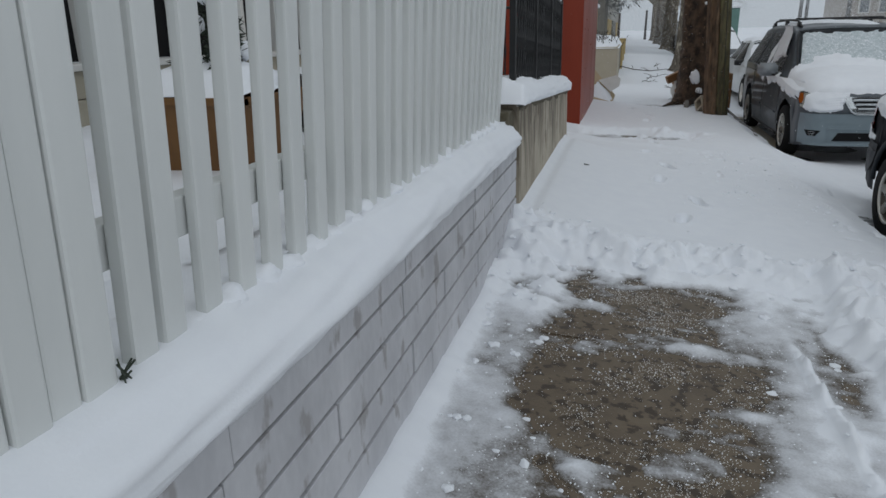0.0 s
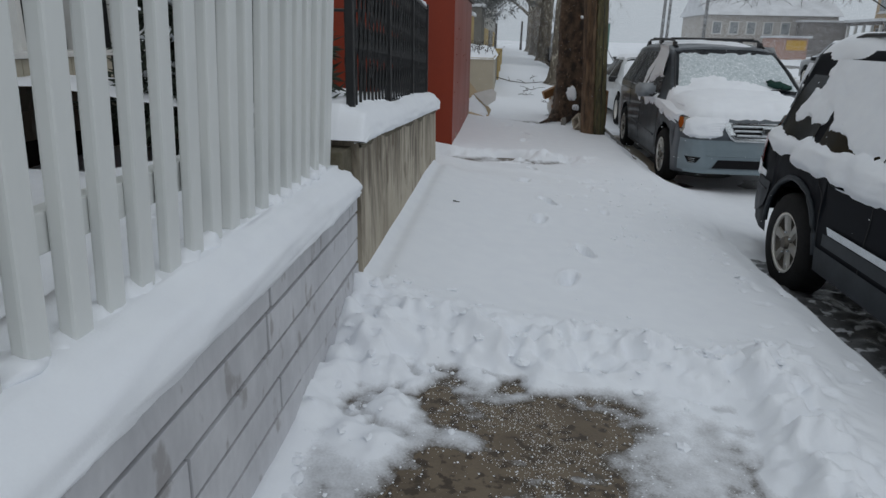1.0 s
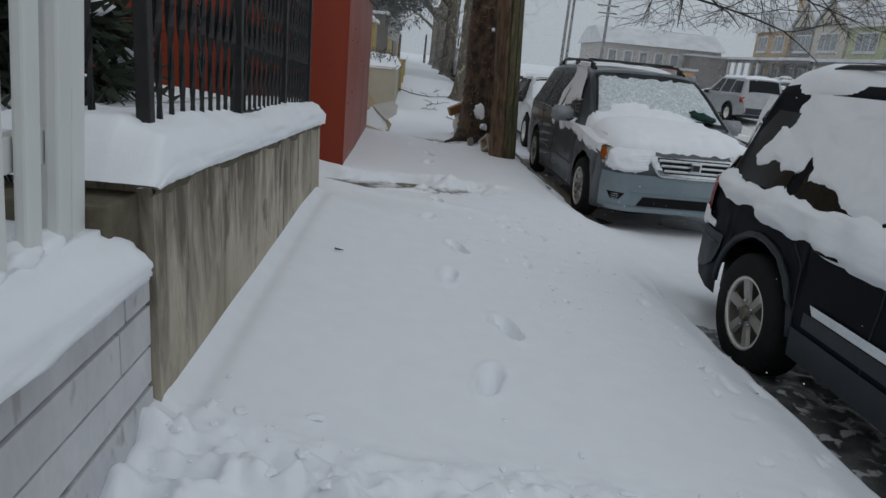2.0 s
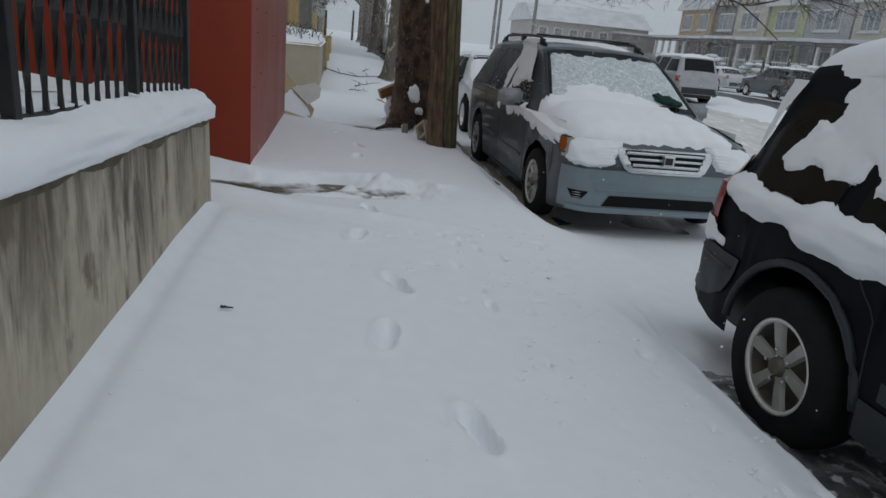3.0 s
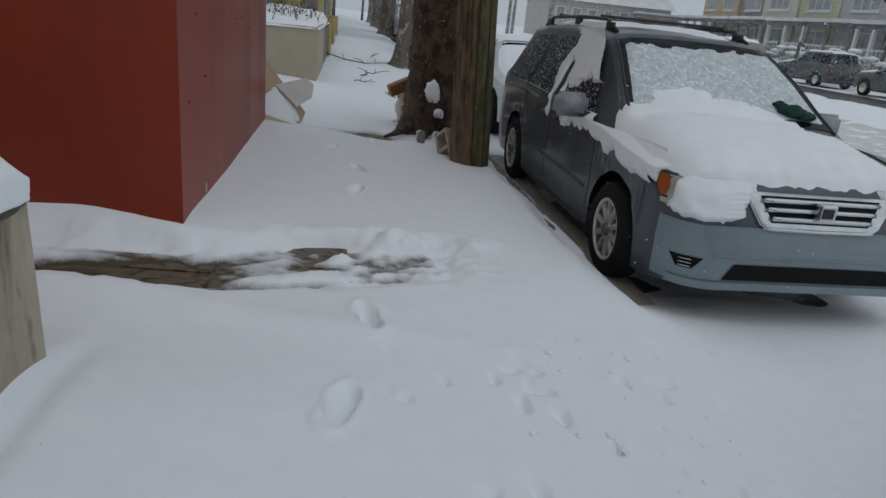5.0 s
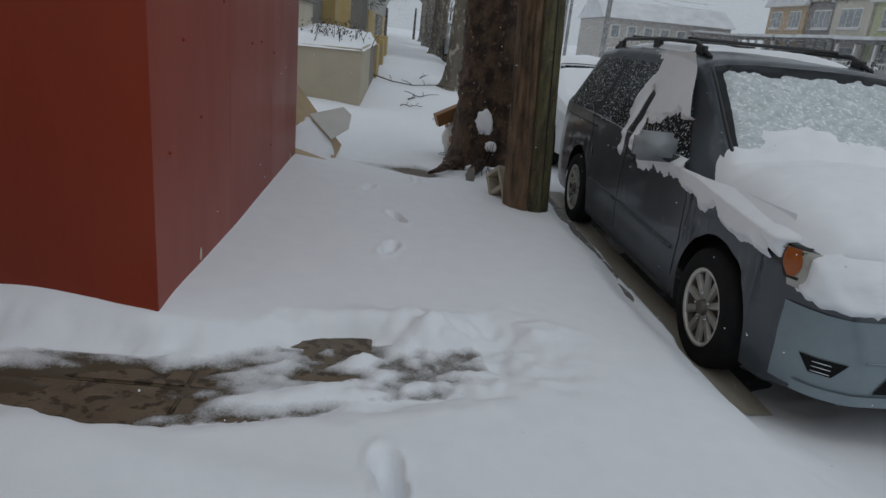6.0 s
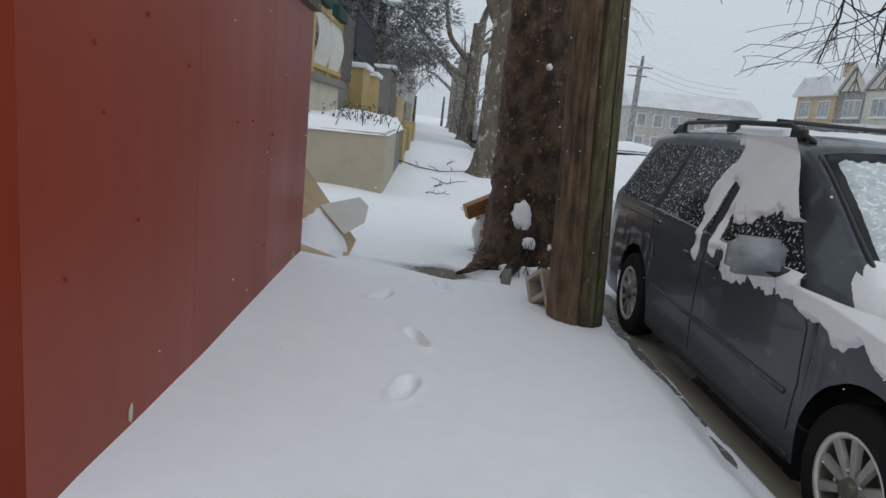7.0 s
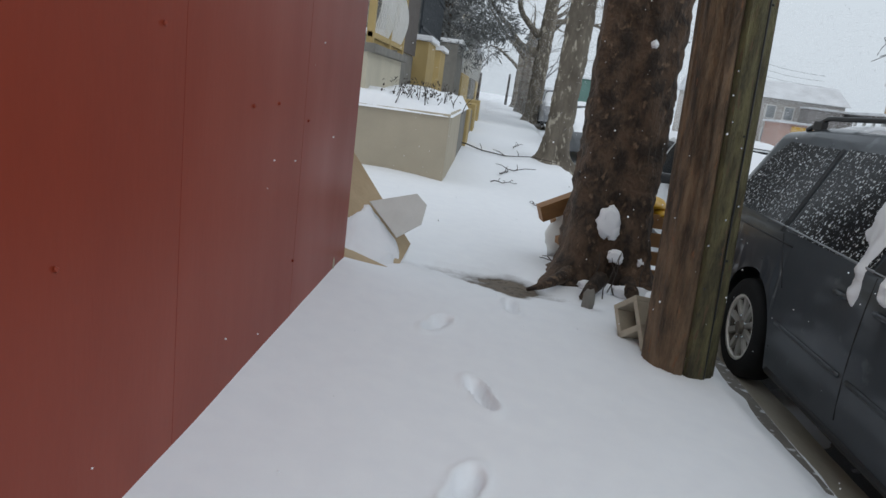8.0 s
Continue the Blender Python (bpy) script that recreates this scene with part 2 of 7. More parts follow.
AMBER = material("amber_lens", (0.40, 0.105, 0.015), (0.26, 0.065, 0.01), rough=0.2, scale=20, coat=0.6)
REDLENS = material("red_lens", (0.32, 0.018, 0.012), (0.22, 0.012, 0.01), rough=0.2, scale=20, coat=0.6)
LENS = material("clear_lamp_lens", (0.45, 0.45, 0.40), (0.30, 0.31, 0.28), rough=0.15, scale=20, coat=0.6)
GREENCLOTH = material("dark_green_cloth", (0.008, 0.050, 0.038), (0.006, 0.030, 0.024), rough=0.9, scale=20)
YELLOWBAG = material("yellow_plastic", (0.62, 0.36, 0.02), (0.5, 0.28, 0.02), rough=0.4, scale=9)
SILVER = material("silver_car_paint", (0.36, 0.37, 0.39), (0.28, 0.29, 0.31), rough=0.35, metal=0.3, scale=4, coat=0.3)
GREENCAR = material("dark_green_car_paint", (0.035, 0.05, 0.05), (0.028, 0.038, 0.04), rough=0.35, scale=4, coat=0.4)
GREYCAR = material("grey_car_paint", (0.10, 0.11, 0.12), (0.075, 0.082, 0.09), rough=0.35, scale=4, coat=0.4)
WHITECAR = material("pale_car_paint", (0.55, 0.57, 0.58), (0.45, 0.47, 0.49), rough=0.4, scale=4, coat=0.4)
# far brick: base colours lightened and pale patches mixed in to imitate haze
BRICK_Y = material("haze_paled_yellow_brick", (0.46, 0.41, 0.30), (0.40, 0.35, 0.26), rough=0.9, scale=6, fine=40, third=(0.66, 0.66, 0.65), cut=0.53)
BRICK_R = material("haze_paled_brown_brick", (0.36, 0.325, 0.285), (0.30, 0.27, 0.24), rough=0.9, scale=6, fine=40, third=(0.60, 0.60, 0.60), cut=0.52)
TUDOR = material("cream_gable", (0.52, 0.49, 0.41), (0.45, 0.42, 0.36), rough=0.85, scale=4)
DARKTIMBER = material("dark_timber", (0.085, 0.073, 0.066), (0.13, 0.115, 0.105), rough=0.8, scale=6)
# ochre brick with the same painted haze, as paler patches
OCHRE_BRICK = material("haze_paled_ochre_brick", (0.44, 0.31, 0.17), (0.37, 0.26, 0.15), rough=0.9, scale=6, fine=40, third=(0.58, 0.52, 0.42), cut=0.56)
DARK_STUCCO = material("dark_grey_stucco", (0.22, 0.20, 0.19), (0.16, 0.15, 0.145), rough=0.9, scale=3, fine=40)
GREEN_SIDING = material("yellow_green_siding", (0.44, 0.46, 0.26), (0.37, 0.39, 0.23), rough=0.8, scale=3, fine=40, stretch=(1, 1, 3))
GREY_SIDING = material("grey_siding", (0.38, 0.39, 0.40), (0.31, 0.32, 0.33), rough=0.8, scale=3, fine=40, stretch=(1, 1, 3))
TEAL = material("faded_teal_canvas", (0.16, 0.29, 0.26), (0.12, 0.22, 0.20), rough=0.8, scale=3, fine=40)
WHITETRIM = material("white_trim", (0.66, 0.66, 0.64), (0.58, 0.58, 0.56), rough=0.6, scale=6)
WINDOW = material("far_window_glass", (0.16, 0.18, 0.19), (0.30, 0.32, 0.33), rough=0.12, scale=2)
ROOFSNOW = material("snowy_roof", (0.70, 0.72, 0.75), (0.50, 0.51, 0.53), rough=0.85, scale=0.8, fine=9, blend=0.5)
SALT = material("salt_grain", (0.80, 0.80, 0.78), (0.70, 0.70, 0.68), rough=0.5, scale=30)
BRICKPAINT = material("red_brick_shop", (0.42, 0.26, 0.21), (0.36, 0.22, 0.18), rough=0.85, scale=3)

# ---- builders ----


def part(name, bm, mat, parent=None, label="", smooth=False):
    """One mesh object from a bmesh, under parent."""
    me = bpy.data.meshes.new(name)
    bm.to_mesh(me)
    bm.free()
    me.materials.append(mat)
    if smooth:
        me.polygons.foreach_set("use_smooth", [True] * len(me.polygons))
    ob = new(name, me)
    if parent is not None:
        ob.parent = parent
    if label:
        ob["label"] = label
    return ob


def arrays(name, verts, faces, mat, parent=None, label="", smooth=True):
    """One mesh object from computed vertices and faces."""
    me = bpy.data.meshes.new(name)
    me.from_pydata([tuple(map(float, v)) for v in verts], [], [tuple(map(int, q)) for q in faces])
    me.materials.append(mat)
    me.polygons.foreach_set("use_smooth", [smooth] * len(me.polygons))
    ob = new(name, me)
    if parent is not None:
        ob.parent = parent
    if label:
        ob["label"] = label
    return ob


def thing(name, at, label, category, group="", kind=""):
    ob = new(name)
    ob.location = at
    ob.empty_display_size = 0.1
    return tagged(ob, label, category, group, kind)


def block(a, b, bevel=0.0, bm=None):
    """A box between two corners, its edges rounded."""
    bm = bm or bmesh.new()
    made = bmesh.ops.create_cube(bm, size=1)["verts"]
    for v in made:
        v.co = Vector([a[i] + (v.co[i] + 0.5) * (b[i] - a[i]) for i in range(3)])
    if bevel:
        edges = list({e for v in made for e in v.link_edges})
        bmesh.ops.bevel(bm, geom=edges, offset=bevel, segments=2, affect="EDGES", profile=0.6)
    return bm


def prism(outline, axis, a, b, bevel=0.0):
    """An outline in the other two axes, drawn out along axis from a to b."""
    bm = bmesh.new()
    rest = [i for i in range(3) if i != axis]

    def ring(at):
        out = []
        for p in outline:
            co = [0, 0, 0]
            co[axis], co[rest[0]], co[rest[1]] = at, p[0], p[1]
            out.append(bm.verts.new(co))
        return out
    r0, r1 = ring(a), ring(b)
    bm.faces.new(r0), bm.faces.new(r1[::-1])
    for i in range(len(outline)):
        j = (i + 1) % len(outline)
        bm.faces.new((r0[i], r1[i], r1[j], r0[j]))
    bmesh.ops.recalc_face_normals(bm, faces=bm.faces)
    if bevel:
        bmesh.ops.bevel(bm, geom=bm.edges[:], offset=bevel, segments=2, affect="EDGES", profile=0.6)
    return bm


def tube(path, radii, sides=8, bm=None, cap=True):
    """A round bar along a path."""
    bm = bm or bmesh.new()
    rings = []
    pts = [Vector(p) for p in path]
    for i, p in enumerate(pts):
        way = (pts[min(i + 1, len(pts) - 1)] - pts[max(i - 1, 0)]).normalized()
        side = way.cross(Vector((0.13, 0.31, 0.94))).normalized() if abs(way.z) < 0.9 else way.cross(Vector((0, 1, 0.05))).normalized()
        up = side.cross(way)
        r = radii[i] if hasattr(radii, "__len__") else radii
        rings.append([bm.verts.new(p + r * (math.cos(a) * side + math.sin(a) * up)) for a in [2 * math.pi * k / sides for k in range(sides)]])
    for a, b in zip(rings, rings[1:]):
        for k in range(sides):
            bm.faces.new((a[k], a[(k + 1) % sides], b[(k + 1) % sides], b[k]))
    if cap and sides > 2:
        bm.faces.new(rings[0][::-1]), bm.faces.new(rings[-1])
    return bm


GRIDS = {}


def vn(x, y, size, seed=0):
    """Smooth value noise, -1 to 1, with the given size of its cells."""
    if seed not in GRIDS:
        GRIDS[seed] = np.random.RandomState(seed + 11).uniform(-1, 1, (256, 256))
    g = GRIDS[seed]
    u, v = np.asarray(x, float) / size, np.asarray(y, float) / size
    i, j = np.floor(u).astype(int), np.floor(v).astype(int)
    fu, fv = u - i, v - j
    fu, fv = fu * fu * (3 - 2 * fu), fv * fv * (3 - 2 * fv)
    a, b = g[i % 256, j % 256], g[(i + 1) % 256, j % 256]
    c, d = g[i % 256, (j + 1) % 256], g[(i + 1) % 256, (j + 1) % 256]
    return (a * (1 - fu) + b * fu) * (1 - fv) + (c * (1 - fu) + d * fu) * fv


def fbm(x, y, size, seed=0, octaves=4):
    return sum(vn(x, y, size / 2**k, seed + k) / 2**k for k in range(octaves))


def step(a, b, v):
    t = np.clip((np.asarray(v, float) - a) / (b - a), 0, 1)
    return t * t * (3 - 2 * t)


def sheet(name, us, vs, fn, mat, keep=None, parent=None, label="", smooth=True):
    """A grid over us and vs whose points come from fn(U, V) -> X, Y, Z; keep(U, V) > 0 where it exists."""
    U, V = np.meshgrid(us, vs, indexing="ij")
    X, Y, Z = fn(U, V)
    nu, nv = U.shape
    idx = np.arange(nu * nv).reshape(nu, nv)
    quads = np.stack([idx[:-1, :-1], idx[1:, :-1], idx[1:, 1:], idx[:-1, 1:]], -1).reshape(-1, 4)
    pts = np.stack([X, Y, Z], -1).reshape(-1, 3)
    if keep is not None:
        k = (keep(U, V) > 0).reshape(-1)
        quads = quads[k[quads].all(1)]
        used = np.unique(quads)
        remap = np.zeros(len(pts), int)
        remap[used] = np.arange(len(used))
        pts, quads = pts[used], remap[quads]
    return arrays(name, pts, quads, mat, parent, label, smooth)

# ---- ground: pavement, kerb, road, and the snow that lies on them ----


def rise(y):
    return 0.45 * step(12, 40, y)


def climb(x, y):
    """The far side of the street climbs less."""
    return rise(y) * (1 - 0.6 * step(3.5, 20, x))


def pave_z(x, y):
    """The paved surface under the snow: it falls towards the kerb, and the street climbs beyond the trees."""
    return -0.095 - 0.075 * np.clip(x, -1.4, 1.4) + rise(y)


ROAD_Z = -0.40
FEET = [(-0.10, 4.72, 75), (0.06, 5.33, 105), (-0.22, 5.99, 80), (-0.12, 6.63, 110), (-0.31, 7.47, 75), (-0.20, 8.2, 100), (-0.25, 10.41, 75),
        (-0.21, 11.16, 112), (-0.47, 11.90, 70), (-0.05, 12.5, 95)]


def dent(x, y, cx, cy, turn, length, width):
    a = radians(turn)
    u = (x - cx) * math.cos(a) + (y - cy) * math.sin(a)
    v = -(x - cx) * math.sin(a) + (y - cy) * math.cos(a)
    waist = width * (1 - 0.28 * np.exp(-((u + 0.02) / 0.05) ** 2))
    return (u / length) ** 2 + (v / waist) ** 2


def thinned(x, y):
    """1 where the snow has been shovelled or trodden down to a film of slush."""
    r = 0.16 * fbm(x, y, 0.5, 20, 4)
    shovelled = step(-1.9, -1.2, y + r) * step(4.0, 3.6, y + 0.8 * r) * step(0.95, 0.6, x + r)
    yg = gate_y(x, y)
    gate = step(-2.9, -2.4, x + r) * step(8.2, 8.4, yg + 0.3 * r) * step(9.1, 8.88, yg + 0.5 * r) * step(0.75, 0.2, x + r)
    tree = step(0.10, 0.35, np.exp(-((x + 0.15) / 0.60) ** 2 - ((y - 13.15) / 0.32) ** 2))
    return np.maximum(np.maximum(shovelled, gate), tree)


def gate_y(x, y):
    """The trodden crossing by the gate runs slantwise to the kerb."""
    return y - 0.36 * np.clip(x + 1.1, 0, 1.5)


def snow_z(x, y):
    x, y = np.asarray(x, float), np.asarray(y, float)
    base = pave_z(x, y)
    soft = 0.012 * fbm(x, y, 1.3, 3, 3) * (1 - 0.75 * step(13, 17, y))
    deep = 0.075 + soft
    # drift against the walls, and a low ripple in its lee
    against = np.exp(-np.clip(x + 1.2, 0, 9) / 0.42)
    wallside = step(3.75, 4.05, y) * (1 - step(7.2, 7.9, y))
    redside = step(8.8, 9.3, y) * (1 - step(12.4, 13.2, y))
    deep = deep + against * (0.15 * wallside + 0.025 * redside + 0.03) - 0.035 * np.exp(-((x + 1.14) / 0.05) ** 2) * wallside
    deep = deep + 0.10 * step(8.9, 9.2, y) * np.exp(-((y - 9.1) / 0.35) ** 2) * step(-1.1, -1.75, x)
    deep = deep + 0.02 * np.exp(-((y - 8.05 + 0.12 * x) / 0.10) ** 2) * step(1.0, -0.4, x)
    # shovelled stretch
    ragged = 0.16 * fbm(x, y, 0.5, 20, 4)
    edge = step(3.95, 3.55, y + ragged * 0.8 + 0.25 * np.abs(x + 0.35)) * step(0.75, 0.50, x + ragged * 0.5)
    bare = step(-0.94, -0.70, x + 0.7 * ragged) * step(0.16, -0.14, x + ragged) * step(4.0, 3.60, y + 0.8 * ragged)
    lumps = 0.060 * np.abs(fbm(x, y, 0.26, 30, 4)) ** 1.2
    left = step(-0.62, -1.0, x + 0.5 * ragged)
    heaped = np.maximum(step(0.45, 0.95, fbm(x, y, 0.7, 41, 3)), step(2.7, 3.2, y + ragged)) * left
    thin = 0.0085 + 0.006 * fbm(x, y, 0.3, 43, 4) + lumps * (0.12 + 1.7 * heaped) + 0.05 * np.exp(-((x + 1.2) / 0.07) ** 2)
    thin = thin + step(0.0, 0.2, x) * (0.006 + 0.011 * fbm(0.8 * x + 0.35 * y, 0.9 * y - 0.4 * x, 0.3, 45, 4)) - 0.013 * np.exp(-((x - 0.46) / 0.09) ** 2 - ((y - 2.75) / 0.45) ** 2)
    thin = thin + 0.006 * np.sin(9 * x + 3 * vn(x, y, 0.9, 44)) * step(0.0, 0.25, x)
    scraped = thin * (1 - bare) + bare * (-0.011 + 0.021 * fbm(x, 1.7 * y, 0.30, 50, 5) + 0.006 * fbm(x, y, 0.08, 56, 2) + 0.016 * np.exp(-((y - 2.62 - 0.1 * x + 0.3 * ragged) / 0.07) ** 2))
    berm = 0.066 * np.exp(-((y + 0.5 * ragged - 3.72 - 0.04 * step(0.1, -1.1, x)) / 0.22) ** 2) * step(1.15, 0.7, x)
    berm = berm + 0.045 * np.exp(-((x + 0.4 * ragged - 0.68) / 0.17) ** 2) * step(4.0, 3.6, y)
    berm = berm + 0.05 * np.exp(-((x - 0.30 + 0.04 * (y - 2)) / 0.025) ** 2) * step(3.0, 2.6, y) * 0.6
    deep = deep * (1 - edge) + scraped * edge + berm * (1 + 1.3 * np.abs(fbm(x, y, 0.20, 60, 4)) - 0.9 * np.abs(vn(x, y, 0.11, 66)) + 0.35 * vn(x, y, 0.05, 64))
    crumbly = np.clip(edge * (1 - bare) * (0.12 + 0.88 * heaped) + 22 * berm, 0, 1)
    deep = deep + crumbly * (0.042 * np.abs(fbm(x, y, 0.13, 61, 4)) + 0.020 * np.abs(vn(x, y, 0.055, 68)) - 0.012)
    # trodden crossing by the gate
    churn = fbm(x, y, 0.35, 70, 5)
    yg = gate_y(x, y)
    gate = step(8.22, 8.42, yg + 0.06 * churn) * step(9.02 + 0.12 * step(-1.0, -0.5, x), 8.80 + 0.12 * step(-1.0, -0.5, x), yg + 0.09 * churn)
    open_ = gate * step(0.62, -0.05, x + 0.22 * churn)
    trod = 0.005 + 0.030 * fbm(x * 0.6, yg * 1.8, 0.30, 80, 5) - 0.018 * step(-0.98, -1.15, x) + 0.003 * step(-0.75, -0.2, x) + 0.005 * step(-0.1, 0.4, x)
    deep = deep * (1 - open_) + open_ * trod
    deep = deep + 0.020 * (churn + 0.9 * fbm(x * 0.6, yg * 1.5, 0.12, 77, 3)) * gate * step(0.7, 0.0, x) * step(-0.75, -0.2, x)
    deep = deep + 0.035 * np.abs(churn) * np.exp(-((yg - 8.95) / 0.16) ** 2 - ((x - 0.05) / 0.5) ** 2)
    kicked = np.exp(-((yg - 8.72) / 0.42) ** 4 - ((x + 0.02) / 0.62) ** 4)
    deep = deep + kicked * (0.050 * np.abs(fbm(x * 0.8, yg * 1.25, 0.27, 83, 4)) ** 1.6 + 0.014 * fbm(x, y, 0.07, 86, 3) - 0.010)
    pit = np.exp(-((x - 0.28) / 0.16) ** 2 - ((y - 9.3) / 0.2) ** 2)
    deep = deep - 0.05 * pit * 0.7
    deep = np.where((x > -0.3) & (y > 7.9) & (y < 9.8), np.maximum(deep, 0.004), deep)
    # worn place beside the big tree
    worn = np.exp(-((x + 0.15) / 0.60) ** 2 - ((y - 13.15) / 0.30) ** 2)
    deep = deep - worn * (0.112 + 0.050 * fbm(x * 0.7, y * 1.5, 0.26, 90, 5) + 0.035 * np.exp(-((x - 0.02) / 0.15) ** 2))
    # footprints with pushed-up rims
    for n, (cx, cy, turn) in enumerate(FEET):
        d = dent(x, y, cx, cy, turn, 0.135, 0.053)
        deep = deep - 0.058 * step(1.25, 0.55, d) + 0.013 * np.exp(-((d - 1.7) / 0.5) ** 2)
        deep = deep + 0.012 * step(0.8, 0.3, d) * fbm(x, y, 0.08, 95 + n, 2)
    # small pits from clods and drips
    spots = vn(x, y, 0.21, 120) * vn(x, y, 0.07, 121)
    deep = deep - 0.028 * step(0.30, 0.46, spots) * step(0.1, 0.5, x + 0.3 * (y - 6.2)) * step(8.2, 7.6, y)
    # kerb edge: the snow rounds off and drops into the road
    fill = step(6.45, 7.15, y + 0.15 * fbm(x, y, 0.5, 131, 3)) * step(9.5, 8.7, y)
    lip = step(1.10, 1.34, x + 0.05 * fbm(x, y, 0.5, 130, 3) + 0.03 * step(9.2, 10.2, y) * step(14, 13, y))
    side = base + deep - lip * (0.075 - 0.06 * fill - 0.03 * step(6.8, 6.0, y) + 0.016 * step(9.6, 10.4, y) * step(14, 13, y))
    road = ROAD_Z + climb(x, y) + 0.035 + 0.02 * fbm(x, y, 0.6, 140, 4)
    slush = step(3.4, 4.2, x) * step(23, 21.5, x)
    road = road + slush * (0.02 * np.sin(x * 3.1 + 0.4 * vn(x, y, 6, 150)) + 0.014 * fbm(x * 2.5, y * 0.3, 0.5, 151, 4))
    plough = np.exp(-((x - 14.7 + 0.4 * vn(x, y, 3, 160)) / 1.7) ** 2)
    road = road + plough * (0.22 + 0.09 * fbm(x, y, 0.7, 161, 4)) - 0.085 * step(17.0, 17.6, x) * step(22.4, 21.6, x)
    under_suv = step(1.40, 1.52, x) * step(3.55, 3.3, x) * step(6.7, 6.2, y + 0.1 * fbm(x, y, 0.4, 170, 3)) * step(1.8, 2.4, y)
    under_van = step(1.32, 1.42, x) * step(3.5, 3.2, x) * step(9.25, 9.7, y + 0.12 * fbm(x, y, 0.4, 171, 3)) * step(14.2, 13.6, y)
    road = road - 0.055 * under_suv - 0.07 * under_van + 0.05 * np.abs(fbm(x, y, 0.22, 172, 4)) * np.exp(-((x - 1.65) / 0.35) ** 2 - ((y - 6.3) / 0.6) ** 2)
    # snow drifted off the kerb between the two parked cars
    ramp = -0.19 - 0.13 * (x - 1.1) - 0.03 * (x - 1.1) ** 2 + 0.02 * fbm(x, y, 0.8, 180, 3)
    ramp = np.maximum(ramp, ROAD_Z + 0.045)
    road = road * (1 - fill * step(3.6, 2.8, x)) + ramp * fill * step(3.6, 2.8, x)
    kerbside = step(1.345, 1.43, x + 0.025 * fbm(x, y, 0.4, 132, 3)) * (1 - fill) + step(1.05, 1.75, x) * fill
    far_kerb = step(24.6, 24.9, x)
    z = side * (1 - kerbside) + road * kerbside
    z = z * (1 - far_kerb) + far_kerb * (ROAD_Z + 0.28 + climb(x, y) + 0.06 * fbm(x, y, 2.5, 190, 3) + 0.06 * np.clip(x - 26, 0, 9))
    back = step(-1.3, -1.7, x)
    return z + back * 0.02


def spaced(fine_from, fine_to, pitch, low, high, grow=1.13):
    out = list(np.arange(fine_from, fine_to, pitch))
    s, v = pitch, fine_to
    while v < high:
        out.append(v)
        s *= grow
        v += s
    out.append(high)
    s, v, head = pitch, fine_from, []
    while v > low:
        s *= grow
        v -= s
        head.append(max(v, low))
    return np.array(head[::-1] + out)


xs = np.unique(np.round(np.concatenate([spaced(-1.72, 1.6, 0.017, -400, 3.6, 1.2), np.arange(3.7, 25.2, 0.18), spaced(25.4, 26.0, 0.25, 25.3, 500, 1.25)]), 4))
ys = spaced(0.9, 13.6, 0.024, -60, 700, 1.035)
ys = np.unique(np.round(np.concatenate([ys, np.array([v + 0.012 for v in ys if 1.0 < v < 4.35])]), 4))
gx, gy = np.meshgrid(xs, ys, indexing="ij")
gz = snow_z(gx, gy)
ground = sheet("ground", xs, ys, lambda u, v: (u, v, gz), GROUND_SNOW)
cover = np.where(gx < 1.2, gz - pave_z(gx, gy), 1.0) + 1.0 - thinned(gx, gy)
ground.data.attributes.new("cover", "FLOAT", "POINT").data.foreach_set("value", cover.astype(np.float32).ravel())
tagged(ground, "trodden white snow drifted over the pavement and street", "snow", kind="structure")
# the ploughed carriageway lies a little proud of the sheet's bed, in dirty packed snow
lane = sheet("road", np.arange(4.0, 12.9, 0.16), np.arange(-12, 62, 0.4), lambda u, v: (u, v, snow_z(u, v) + 0.006 - 0.03 * step(12.2, 12.8, u) - 0.02 * step(4.6, 4.0, u)), ROAD_SNOW)
tagged(lane, "slushy carriageway of brown packed snow with tyre tracks", "road", kind="structure")
tar = sheet("road", [17.0, 19.0, 21.0, 22.4], np.arange(-20, 62, 2.0), lambda u, v: (u, v, 0 * u + ROAD_Z + 0.008 + climb(u, v)), ASPHALT)
tagged(tar, "strip of wet black asphalt along the far kerb", "road", kind="structure")
bed = sheet("road", [1.38, 2.0, 3.0, 3.9], np.arange(-20, 30, 1.0), lambda u, v: (u, v, 0 * u + ROAD_Z - 0.033 + rise(v)), ASPHALT)
tagged(bed, "wet asphalt showing under the parked cars", "road", kind="structure")
gutter = sheet("gutter", np.arange(1.385, 1.72, 0.03), np.arange(9.3, 14.2, 0.12), lambda u, v: (u, v, ROAD_Z + 0.034 + rise(v) + 0.008 * fbm(u, v, 0.3, 200, 3)), GUTTER_ICE)
tagged(gutter, "gutter filled with brown refrozen slush", "gutter", kind="structure")

pavement = thing("pavement", (0, 0, 0), "wet brown concrete pavement, bare where shovelled", "pavement", kind="structure")
